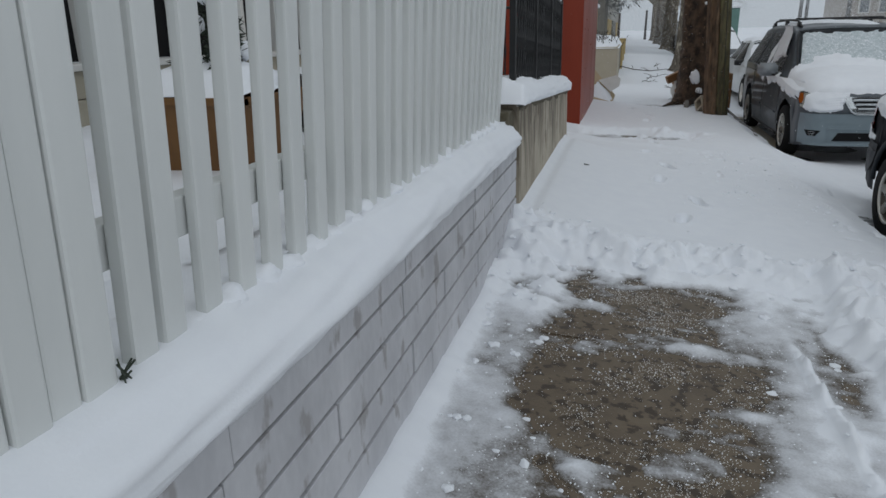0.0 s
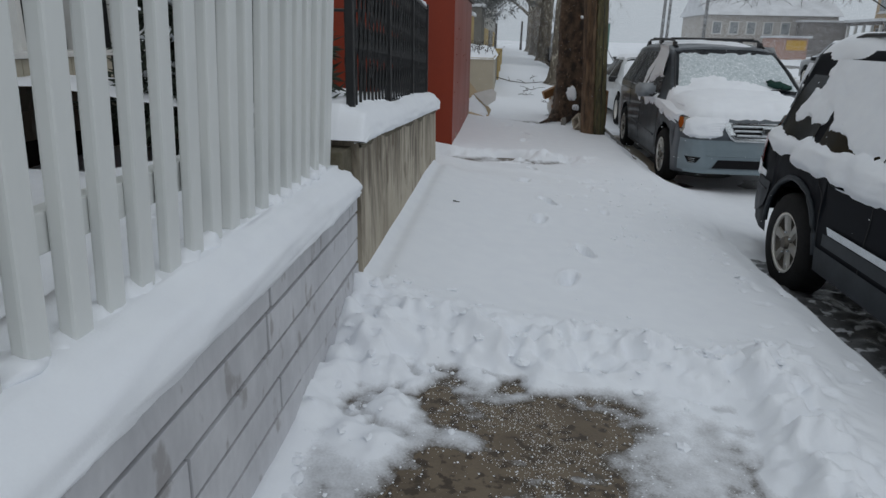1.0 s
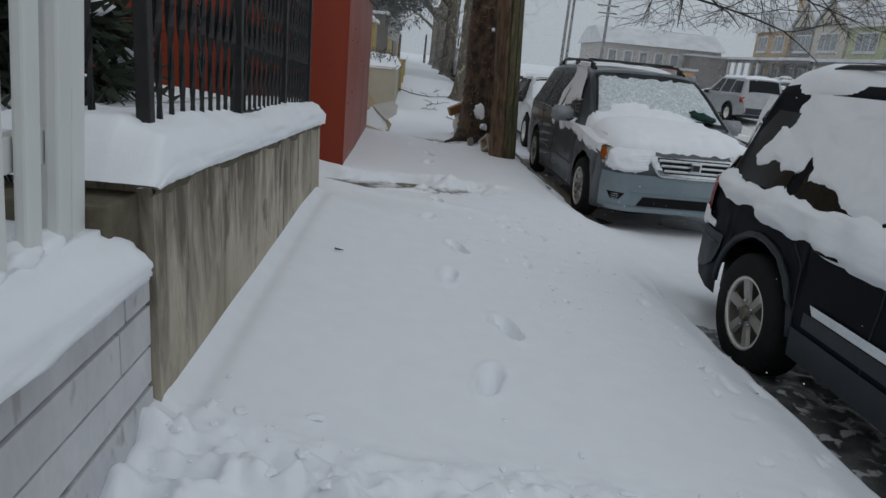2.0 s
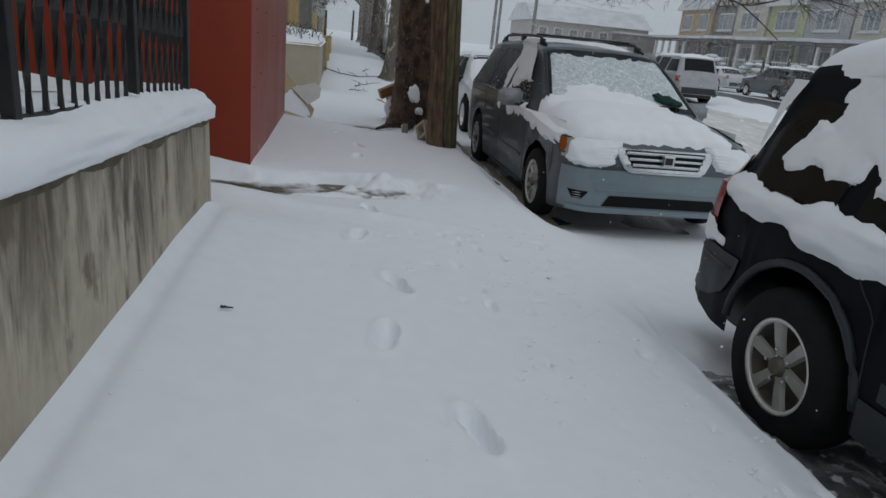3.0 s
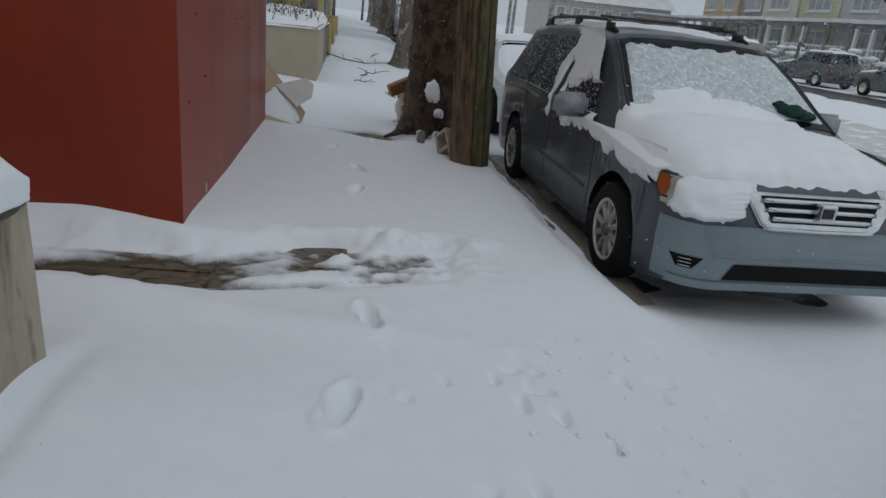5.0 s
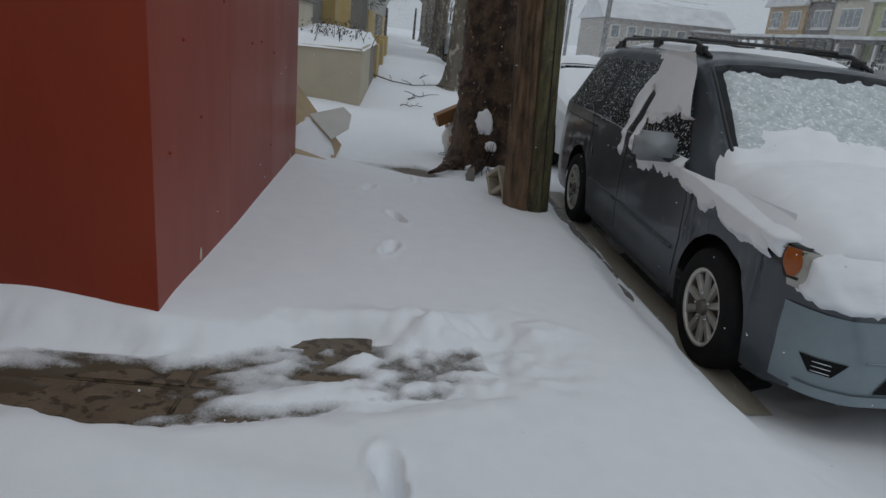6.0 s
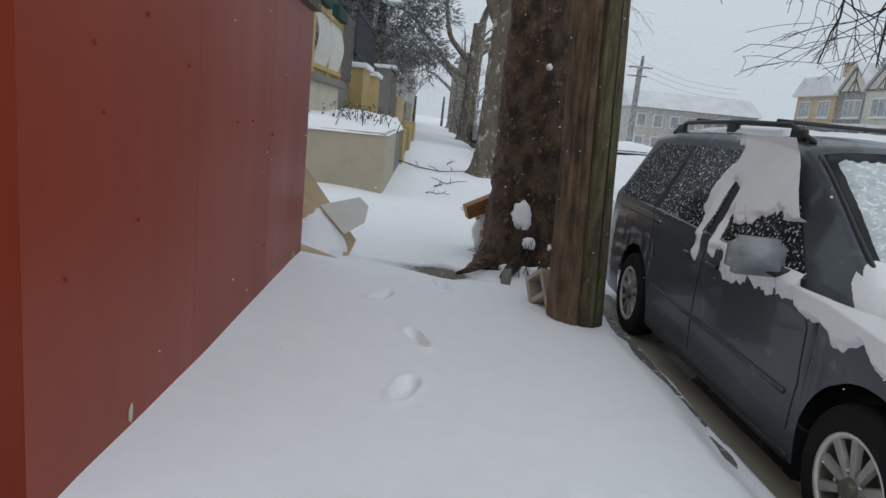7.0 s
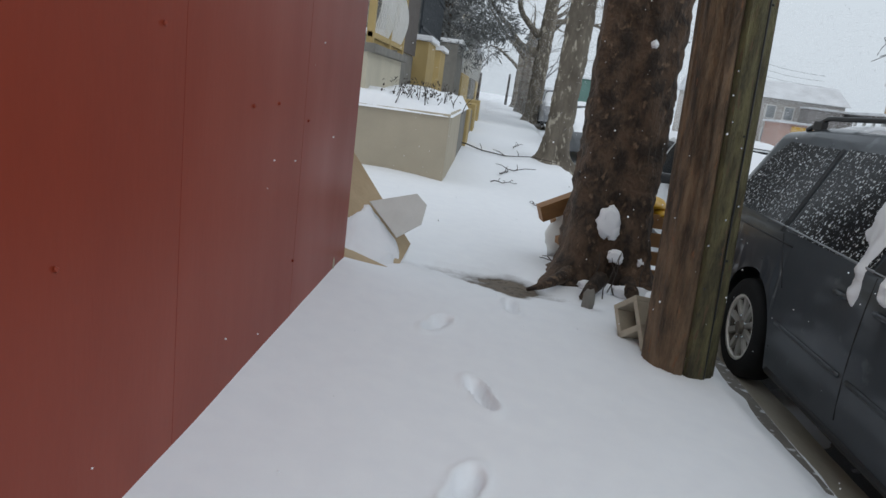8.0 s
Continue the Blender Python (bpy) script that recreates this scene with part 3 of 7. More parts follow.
for x0, x1 in ((-1.9, -0.952), (-0.948, 0.291), (0.299, 1.22)):
    for j in range(12):
        y0 = -1.06 + j * 1.22
        bm = bmesh.new()
        c = [(x0, y0), (x1, y0), (x1, y0 + 1.208), (x0, y0 + 1.208)]
        top = [bm.verts.new((x, y, float(pave_z(x, y)))) for x, y in c]
        low = [bm.verts.new((x, y, -0.6)) for x, y in c]
        bm.faces.new(top)
        for k in range(4):
            bm.faces.new((top[k], low[k], low[(k + 1) % 4], top[(k + 1) % 4]))
        bmesh.ops.bevel(bm, geom=[e for e in bm.edges if all(v in top for v in e.verts)], offset=0.008, segments=2, affect="EDGES")
        part("slab", bm, CONC, pavement)
wet = sheet("slush", np.arange(1.40, 3.3, 0.03), np.arange(1.9, 6.75, 0.03), lambda u, v: (u, v, ROAD_Z + 0.002 + 0.034 * fbm(u, v, 0.25, 218, 5) + 0.036 * step(5.2, 6.0, v) * step(2.0, 1.7, u) + 0.01 * step(1.75, 1.45, u) - 0.06 * step(6.4, 6.74, v) - 0.03 * step(1.9, 2.4, u)), WET_SLUSH)
tagged(wet, "dark wet slush splashed round the SUV wheels", "slush", kind="structure")
kerb = thing("kerb", (0, 0, 0), "dark granite kerb half buried in snow", "kerb", kind="structure")
for j in range(14):
    y0 = -0.9 + j * 1.5
    bm = bmesh.new()
    for z0 in (0,):
        ring = []
        for yy in (y0, y0 + 1.49):
            r = float(rise(yy))
            ring.append([bm.verts.new((x, yy, z + r)) for x, z in ((1.225, -0.7), (1.225, -0.185), (1.36, -0.20), (1.385, -0.7))])
        a, b = ring
        for k in range(4):
            bm.faces.new((a[k], b[k], b[(k + 1) % 4], a[(k + 1) % 4]))
        bm.faces.new(a[::-1]), bm.faces.new(b)
    bmesh.ops.recalc_face_normals(bm, faces=bm.faces)
    bmesh.ops.bevel(bm, geom=bm.edges[:], offset=0.015, segments=2, affect="EDGES")
    part("kerb_stone", bm, KERB, kerb)

# ---- whitewashed block wall with the picket fence ----
FACE = -1.215


def wall_top(y):
    return 0.66 - 0.006 * (y - 2)


wall = thing("wall_1", (0, 0, 0), "low whitewashed block wall with cracked open joints", "wall", kind="structure")
part("core", block((-1.60, -2.6, -0.3), (FACE - 0.05, 3.975, 0.645)), MORTAR, wall)
COURSE = [(0.660, 0.540, 1.69), (0.536, 0.412, 2.71), (0.408, 0.288, 2.16), (0.284, 0.164, 2.79), (0.160, 0.034, 1.95), (0.030, -0.12, 2.5)]
for k, (z1, z0, joint) in enumerate(COURSE):
    cuts = sorted({-2.6, 3.98, *[joint + 1.06 * n for n in range(-4, 3) if -2.5 < joint + 1.06 * n < 3.85]})
    for n, (y0, y1) in enumerate(zip(cuts, cuts[1:])):
        proud = 0.004 * math.sin(12.9 * k + 7.7 * n)
        open_joint = 0.004 + 0.008 * abs(math.sin(5.1 * k + 3.3 * n))
        bm = block((FACE - 0.12, y0 + 0.004, z0 + open_joint), (FACE + proud, y1 - 0.004, z1), 0.003)
        part("block", bm, BLOCK, wall)
bm = block((-1.60, 3.80, 0.3), (FACE - 0.125, 3.98, 0.655), 0.006)
part("block", bm, BLOCK, wall)


def cap_snow(name, y0, y1, top, thick, front, back, label, seed):
    """Snow lying on a wall: a rounded front edge that overhangs a little, and tapering ends."""
    prof = np.array([(0.02, -0.005), (-0.035, 0.004), (-0.045, 0.03), (-0.034, 0.07), (0.0, 0.115), (0.05, 0.143), (0.10, 0.155), (0.2, 0.16), (0.30, 0.16), (0.42, 0.155)])
    us, vs = np.arange(len(prof) * 3 - 2) / 3.0, np.arange(y0, y1 + 0.02, 0.03)

    def place(u, v):
        px = np.interp(u, range(len(prof)), prof[:, 0])
        pz = np.interp(u, range(len(prof)), prof[:, 1])
        taper = (0.35 + 0.65 * step(y1 + 0.03, y1 - 0.16, v)) * step(y0 - 0.02, y0 + 0.14, v)
        wob = fbm(v, u, 0.35, seed, 4)
        x = front - px * (1 + 0.08 * wob) - 0.012 * wob - 0.05 * step(y1 - 0.1, y1 + 0.02, v) * (px < 0.06)
        z = top(v) + pz * thick / 0.16 * taper * (1 + 0.10 * fbm(v, u * 0.3, 0.5, seed + 9, 3)) - 0.006 * np.abs(fbm(v, u, 0.07, seed + 5, 2)) * (pz < 0.05)
        return x + 0 * u, v + 0 * u, z
    ob = sheet(name, us, vs, place, SNOW)
    return tagged(ob, label, "snow", kind="structure")


cap_snow("snow_cap", -2.6, 3.97, wall_top, 0.165, FACE + 0.005, -1.7, "thick rounded snow lying along the block wall", 300)
# snowy yard behind the pickets
yard = sheet("yard", np.arange(-6.0, -1.38, 0.08), np.arange(-2.6, 3.99, 0.08), lambda u, v: (u, v, 0.775 + 0.05 * fbm(u, v, 0.9, 310, 4) - 0.03 * step(-1.9, -2.6, u)), SNOW)
tagged(yard, "raised front yard under deep snow", "yard", kind="structure")

fence = thing("picket_fence", (-1.30, 0, 0.78), "white painted picket fence standing in snow on a wall", "fence")


def add(name, bm, mat, parent, label="", smooth=False):
    """As part(), for a bmesh in world places under a thing that stands elsewhere."""
    ob = part(name, bm, mat, parent, label, smooth)
    ob.matrix_parent_inverse = Matrix.Translation(parent.location).inverted()
    return ob


rnd = random.Random(4)
fence.rotation_euler = (0, radians(3.0), 0)
for i in range(-14, 27):
    y = 0.615 + i * 0.1225 if i >= 0 else 0.530 + (i + 1) * 0.1225
    if 0.02 < y < 0.50 or y > 3.70:
        continue
    w, lean = 0.0295, rnd.uniform(-0.008, 0.008)
    out = [(y - w + rnd.uniform(-.002, .002), 0.70), (y + w, 0.70), (y + w + lean, 1.66), (y + lean, 1.72), (y - w + lean, 1.66)]
    bm = prism(out, 0, -1.316 + rnd.uniform(-.004, .004), -1.284 + rnd.uniform(-.004, .004), 0.007)
    add("picket", bm, PICKET, fence)
for y0, y1, x1 in [(0.06, 0.128, -1.276), (0.132, 0.192, -1.270), (0.196, 0.257, -1.276), (0.261, 0.321, -1.270), (0.325, 0.380, -1.276), (0.384, 0.450, -1.272), (3.72, 3.785, -1.288)]:
    bm = prism([(y0, 0.68), (y1, 0.68), (y1, 1.70), ((y0 + y1) / 2, 1.80), (y0, 1.70)], 0, -1.37, x1, 0.006)
    add("post_board", bm, PICKET, fence)
for z in (0.98, 1.47):
    add("rail", block((-1.356, -1.3, z), (-1.317, 3.74, z + 0.075), 0.004), PICKET, fence)
for i in range(-14, 25):
    bm = bmesh.new()
    bmesh.ops.create_icosphere(bm, subdivisions=1, radius=0.005)
    bmesh.ops.translate(bm, verts=bm.verts, vec=(-1.283, 0.63 + i * 0.1225, 1.505))
    if i >= 0:
        add("nail", bm, TRIM, fence)
# little drifts caught between the pickets
for i in range(26):
    y = 0.69 + i * 0.1225 + rnd.uniform(-.02, .02)
    if y > 3.7:
        break
    bm = bmesh.new()
    bmesh.ops.create_icosphere(bm, subdivisions=3, radius=1)
    for v in bm.verts:
        n = noise.noise(v.co * 1.7 + Vector((i * 3.1, 0, 0)))
        v.co = Vector((v.co.x * 0.05 * (1 + .3 * n), v.co.y * 0.062 * (1 + .3 * n), v.co.z * 0.030 * (1 + .6 * n)))
    bmesh.ops.translate(bm, verts=bm.verts, vec=(-1.315, y, 0.803 + rnd.uniform(-.010, .012)))
    tagged(part("snow_lump", bm, SNOW, None, smooth=True), "small snow lump caught between white pickets", "snow", "lumps between pickets")
bm = bmesh.new()
for k in range(7):
    tube([(-1.27 + rnd.uniform(-.015, .015), 0.46 + rnd.uniform(-.015, .015), 0.81), (-1.265 + rnd.uniform(-.02, .02), 0.46 + rnd.uniform(-.025, .025), 0.835 + rnd.uniform(0, .02))], 0.002, 4, bm)
tagged(part("leaf_tuft", bm, NEEDLE), "small dark tuft of dead leaves in snow", "leaves")

# house front, planter and shrub seen between the pickets
house = thing("house", (-4.4, 2, 0.6), "cream block house front with dark window bays", "house")
for z0, z1 in [(0.5, 0.735), (0.74, 0.935), (0.94, 1.13)]:
    for n in range(16):
        off = 0.3 * (round(z0 * 10) % 2)
        add("block", block((-4.6, -3 + n * 0.62 + off, z0), (-4.3, -3 + n * 0.62 + off + 0.614, z1), 0.008), HOUSE, house)
add("wall", block((-4.6, -3, 0.2), (-4.33, 8.9, 1.14)), MORTAR, house)
for y0, y1 in [(-2.6, -1.2), (-0.9, 0.6), (0.95, 2.3), (2.65, 4.0), (4.4, 5.8), (6.2, 7.6)]:
    win = add("window", block((-4.62, y0, 1.19), (-4.5, y1, 2.55)), BLACK, house, "black window bay")
    for yy in (y0, (y0 + y1) / 2, y1):
        add("mullion", block((-4.5, yy - 0.03, 1.17), (-4.42, yy + 0.03, 2.6), 0.004), WHITETRIM, house)
add("sill", block((-4.62, -3, 1.135), (-4.24, 8.9, 1.185), 0.01), WHITETRIM, house)
add("upper_wall", block((-4.7, -3, 2.6), (-4.35, 8.9, 5.4)), HOUSE, house)
for n in range(5):
    add("porch_post", block((-3.98, -2.0 + n * 1.5, 0.7), (-3.90, -1.92 + n * 1.5, 2.5), 0.006), WHITETRIM, house)

planter = thing("planter", (-2.45, 2.62, 0.76), "brown wooden planter heaped with snow", "planter")


def planter_side(a, b):
    bm = bmesh.new()
    lo = [Vector((p[0] * 0.82, p[1] * 0.82, -0.05)) for p in (a, b)]
    hi = [Vector((p[0], p[1], 0.30)) for p in (a, b)]
    f = bm.faces.new([bm.verts.new(v) for v in (lo[0], lo[1], hi[1], hi[0])])
    bmesh.ops.recalc_face_normals(bm, faces=bm.faces)
    bmesh.ops.solidify(bm, geom=bm.faces[:], thickness=0.02)
    return bm


cor = [(-0.30, -0.30), (0.30, -0.30), (0.30, 0.30), (-0.30, 0.30)]
for a, b in zip(cor, cor[1:] + cor[:1]):
    part("side_board", planter_side(a, b), BROWN, planter)
    mid = Vector(((a[0] + b[0]) / 2, (a[1] + b[1]) / 2, 0.30))
    part("rim", block((min(a[0], b[0]) - 0.02, min(a[1], b[1]) - 0.02, 0.285), (max(a[0], b[0]) + 0.02, max(a[1], b[1]) + 0.02, 0.32), 0.005), BROWN, planter)
heap = sheet("snow_mound", np.linspace(-0.31, 0.31, 22), np.linspace(-0.31, 0.31, 22), lambda u, v: (u - 2.45, v + 2.62, 1.07 + 0.14 * (1 - (u / 0.32) ** 4) * (1 - (v / 0.32) ** 4) + 0.03 * fbm(u, v, 0.2, 320, 3)), SNOW)
tagged(heap, "domed snow heap filling a brown planter", "snow")


def needles(bm, at, r, rng, count, size):
    """Short leafy sprays pointing out of a rounded mass."""
    for _ in range(count):
        d = Vector((rng.gauss(0, 1), rng.gauss(0, 1), rng.gauss(0, 0.8))).normalized()
        p = Vector(at) + Vector((d.x * r[0], d.y * r[1], d.z * r[2])) * rng.uniform(0.55, 1.0)
        side = d.cross(Vector((rng.uniform(-1, 1), rng.uniform(-1, 1), rng.uniform(-1, 1)))).normalized()
        s = size * rng.uniform(0.6, 1.4)
        tip = p + (d + Vector((0, 0, rng.uniform(-0.5, 0.3)))).normalized() * s * 2.2
        bm.faces.new([bm.verts.new(q) for q in (p - side * s * 0.35, tip, p + side * s * 0.35)])


def clump(bm, at, r, seed, sub=2):
    made = bmesh.ops.create_icosphere(bm, subdivisions=sub, radius=1)["verts"]
    for v in made:
        n = noise.noise(v.co * 1.6 + Vector((seed, seed * 0.7, 0))) + 0.4 * noise.noise(v.co * 4 + Vector((seed, 0, 0)))
        v.co = Vector(at) + Vector((v.co.x * r[0], v.co.y * r[1], v.co.z * r[2])) * (1 + 0.4 * n)


def evergreen(name, base, height, radius, seed, label, snow_every=0.5, count=70, size=0.035):
    rng = random.Random(seed)
    tree = thing(name, base, label, "evergreen")
    part("trunk", tube([(0, 0, -0.3), (0, 0, height * 0.9)], [0.04, 0.015], 7), TWIG, tree)
    bm, bs = bmesh.new(), bmesh.new()
    tiers = max(5, int(height / 0.16))
    for k in range(tiers):
        h = k / tiers
        r = radius * (1 - 0.8 * h) * rng.uniform(0.8, 1.1)
        around = max(3, int(9 * (1 - h)))
        for j in range(around):
            a = 2 * math.pi * (j + rng.random()) / around
            at = (r * 0.7 * math.cos(a), r * 0.7 * math.sin(a), 0.08 + h * height)
            needles(bm, at, (r * 0.45, r * 0.45, 0.11), rng, count, size)
            if rng.random() < snow_every:
                clump(bs, (at[0] * 1.12, at[1] * 1.12, at[2] + 0.07), (r * 0.26, r * 0.26, 0.045), rng.uniform(0, 50))
    tagged(part("foliage", bm, NEEDLE, tree, "dark green needles"), kind="stuff")
    tagged(part("snow_load", bs, SNOW, tree, "snow lying on the boughs", True), kind="stuff")
    return tree


evergreen("conifer", (-2.45, 2.62, 1.12), 0.62, 0.17, 5, "small dark conifer capped with snow in planter", 0.7, 40, 0.022)
evergreen("shrub", (-2.16, 4.80, 0.85), 1.9, 0.66, 6, "dark evergreen shrub with snow on boughs", 0.40, 190, 0.045)
evergreen("shrub", (-1.75, -0.25, 0.72), 0.6, 0.3, 7, "low bare shrub with dark leaves behind fence", 0.1, 30, 0.03)
evergreen("shrub", (-2.9, 0.8, 0.75), 0.55, 0.25, 8, "low dark shrub beside the house front", 0.2, 30, 0.03)

# ---- concrete wall with the iron fence ----


def conc_top(y):
    return 0.885 - 0.053 * (np.asarray(y, float) - 4)


wall = thing("wall_2", (0, 0, 0), "stained concrete retaining wall with dark drip marks", "wall", kind="structure")
bm = bmesh.new()
n = 24
rows = []
for i in range(n + 1):
    y = 3.985 + (7.44 - 3.985) * i / n
    t = float(conc_top(y))
    rows.append([bm.verts.new(p) for p in ((-1.55, y, -0.3), (-1.185, y, -0.3), (-1.20, y, t - 0.02), (-1.215, y, t), (-1.55, y, t))])
for a, b in zip(rows, rows[1:]):
    for k in range(5):
        bm.faces.new((a[k], b[k], b[(k + 1) % 5], a[(k + 1) % 5]))
bm.faces.new(rows[0][::-1]), bm.faces.new(rows[-1])
bmesh.ops.recalc_face_normals(bm, faces=bm.faces)
part("face", bm, WALL_CONC, wall)
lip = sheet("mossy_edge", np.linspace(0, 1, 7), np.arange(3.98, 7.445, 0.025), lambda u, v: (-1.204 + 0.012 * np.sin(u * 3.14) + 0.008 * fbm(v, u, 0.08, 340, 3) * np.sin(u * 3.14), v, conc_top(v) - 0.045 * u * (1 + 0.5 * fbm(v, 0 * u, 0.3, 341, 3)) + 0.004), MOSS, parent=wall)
part("return_wall", block((-4.2, 7.20, -0.3), (-1.56, 7.44, 0.72), 0.01), WALL_CONC, wall)
cap_snow("snow_cap", 3.90, 7.44, conc_top, 0.17, -1.19, -1.6, "thick rounded snow lying along the concrete wall", 350)
yard = sheet("yard", np.arange(-4.3, -1.36, 0.08), np.arange(3.98, 7.41, 0.08), lambda u, v: (u, v, conc_top(v) + 0.13 + 0.04 * fbm(u, v, 0.9, 360, 4) + 0.08 * step(-1.5, -3, u)), SNOW)
tagged(yard, "raised yard under deep snow behind the iron fence", "yard", kind="structure")
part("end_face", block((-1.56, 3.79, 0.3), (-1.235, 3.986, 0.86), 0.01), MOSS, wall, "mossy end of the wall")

iron = thing("iron_fence", (-1.268, 4.1, 0.98), "black wrought-iron fence of twisted square bars", "fence")


def twisted(x, y, z0, z1, r):
    bm = bmesh.new()
    rings = []
    for i in range(15):
        h = i / 14
        a0 = h * 7.0
        rr = r * (1.0 + (0.45 if 6 <= i <= 7 else 0))
        rings.append([bm.verts.new((x + rr * math.cos(a0 + k * math.pi / 2), y + rr * math.sin(a0 + k * math.pi / 2), z0 + (z1 - z0) * h)) for k in range(4)])
    for a, b in zip(rings, rings[1:]):
        for k in range(4):
            bm.faces.new((a[k], a[(k + 1) % 4], b[(k + 1) % 4], b[k]))
    bm.faces.new(rings[0][::-1]), bm.faces.new(rings[-1])
    return bm


def iron_top(y):
    return 1.80 - 0.064 * (y - 4.1)


for i in range(30):
    y = 4.14 + i * 0.1045
    z0 = float(conc_top(y)) + 0.06
    post = i in (0, 10, 20, 29)
    if post:
        add("post", block((-1.29, y - 0.02, z0 - 0.06), (-1.25, y + 0.02, iron_top(y) + 0.03), 0.003), IRON, iron)
    else:
        add("bar", twisted(-1.268, y, z0, iron_top(y), 0.0105), IRON, iron)
    if i in (5, 15, 24):
        for k in range(7):
            zc = 1.18 + 0.085 * k
            for s in (-1, 1):
                pts = [(-1.268, y + s * (0.012 + 0.022 * math.sin(math.pi * q / 8)), zc - 0.045 + 0.09 * q / 8) for q in range(9)]
                add("scroll", tube(pts, 0.006, 5), IRON, iron)
for off, h in ((0.075, 0.014), (None, 0.016)):
    pts = []
    for y in (4.12, 7.18):
        z = float(conc_top(y)) + 0.135 if off else iron_top(y) - 0.005
        pts.append((-1.268, y, z))
    add("rail", tube(pts, h, 4), IRON, iron)
snow_strip = [(-1.268, 4.12 + 3.06 * k / 20, iron_top(4.12 + 3.06 * k / 20) + 0.018) for k in range(21)]
tagged(part("snow_strip", tube(snow_strip, [0.012 + 0.008 * math.sin(k * 2.1) for k in range(21)], 6), SNOW, None, smooth=True), "thin strip of snow on the iron top rail", "snow")
for k in range(14):
    x = -1.40 - 0.16 * k
    add("bar", twisted(x, 7.30, 0.72, 1.58, 0.010), IRON, iron)
for k in range(8):
    add("bar", twisted(-1.40 - 0.13 * k, 4.10, 1.0, 1.79, 0.010), IRON, iron)
add("rail", tube([(-1.268, 7.30, 1.58), (-3.6, 7.30, 1.58)], 0.016, 4), IRON, iron)
add("rail", tube([(-1.268, 4.10, 1.79), (-2.4, 4.10, 1.79)], 0.016, 4), IRON, iron)

# ---- red boarded porch front with yellow siding above ----
porch = thing("porch", (-2.7, 10.8, 0), "red painted boarded porch base with yellow siding above", "building")
add("core", block((-4.6, 9.05, -0.4), (-1.17, 12.60, 1.93)), RED, porch)
for n in range(3):
    y0 = 9.04 + n * 1.19
    add("panel", block((-1.20, y0 + 0.0008, -0.3), (-1.16, y0 + 1.189, 1.93), 0.001), RED, porch)
for n in range(3):
    x0 = -1.162 - (n + 1) * 1.15
    add("panel", block((x0 + 0.0008, 9.038, -0.3), (x0 + 1.149, 9.07, 1.93), 0.001), RED, porch)
add("trim", block((-4.7, 9.0, 1.90), (-1.12, 12.66, 1.975), 0.006), DARKTIMBER, porch, "brown ledge strip")
for n in range(18):
    add("siding_board", block((-1.23, 9.03 + n * 0.199, 1.976), (-1.16, 9.03 + n * 0.199 + 0.193, 3.6), 0.006), YELLOW, porch)
for n in range(17):
    add("siding_board", block((-1.24 - (n + 1) * 0.2, 9.03, 1.976), (-1.24 - n * 0.2 - 0.007, 9.10, 3.6), 0.006), YELLOW, porch)
add("upper_core", block((-4.6, 9.11, 1.976), (-1.235, 12.6, 3.58)), YELLOW, porch)
add("roof", block((-4.8, 8.9, 3.6), (-1.0, 12.75, 3.68), 0.02), ROOFSNOW, porch, "snow-covered flat roof")
rng = random.Random(12)
for k in range(16):
    bm = bmesh.new()
    bmesh.ops.create_icosphere(bm, subdivisions=1, radius=0.008)
    if k < 10:
        y, z = rng.uniform(9.2, 12.5), rng.uniform(0.2, 1.6)
        bmesh.ops.translate(bm, verts=bm.verts, vec=(-1.158, y, z))
    else:
        bmesh.ops.translate(bm, verts=bm.verts, vec=(rng.uniform(-2.6, -1.3), 9.037, rng.uniform(0.4, 1.6)))
    add("nail_head", bm, RED, porch)
for y, z in ((9.63, 0.16), (12.3, 0.155)):
    bm = bmesh.new()
    clump(bm, (-1.158, y, z), (0.006, 0.014, 0.035), y)
    add("paint_chip", bm, PALE, porch, "pale chip in the red paint")

# ---- cars ----


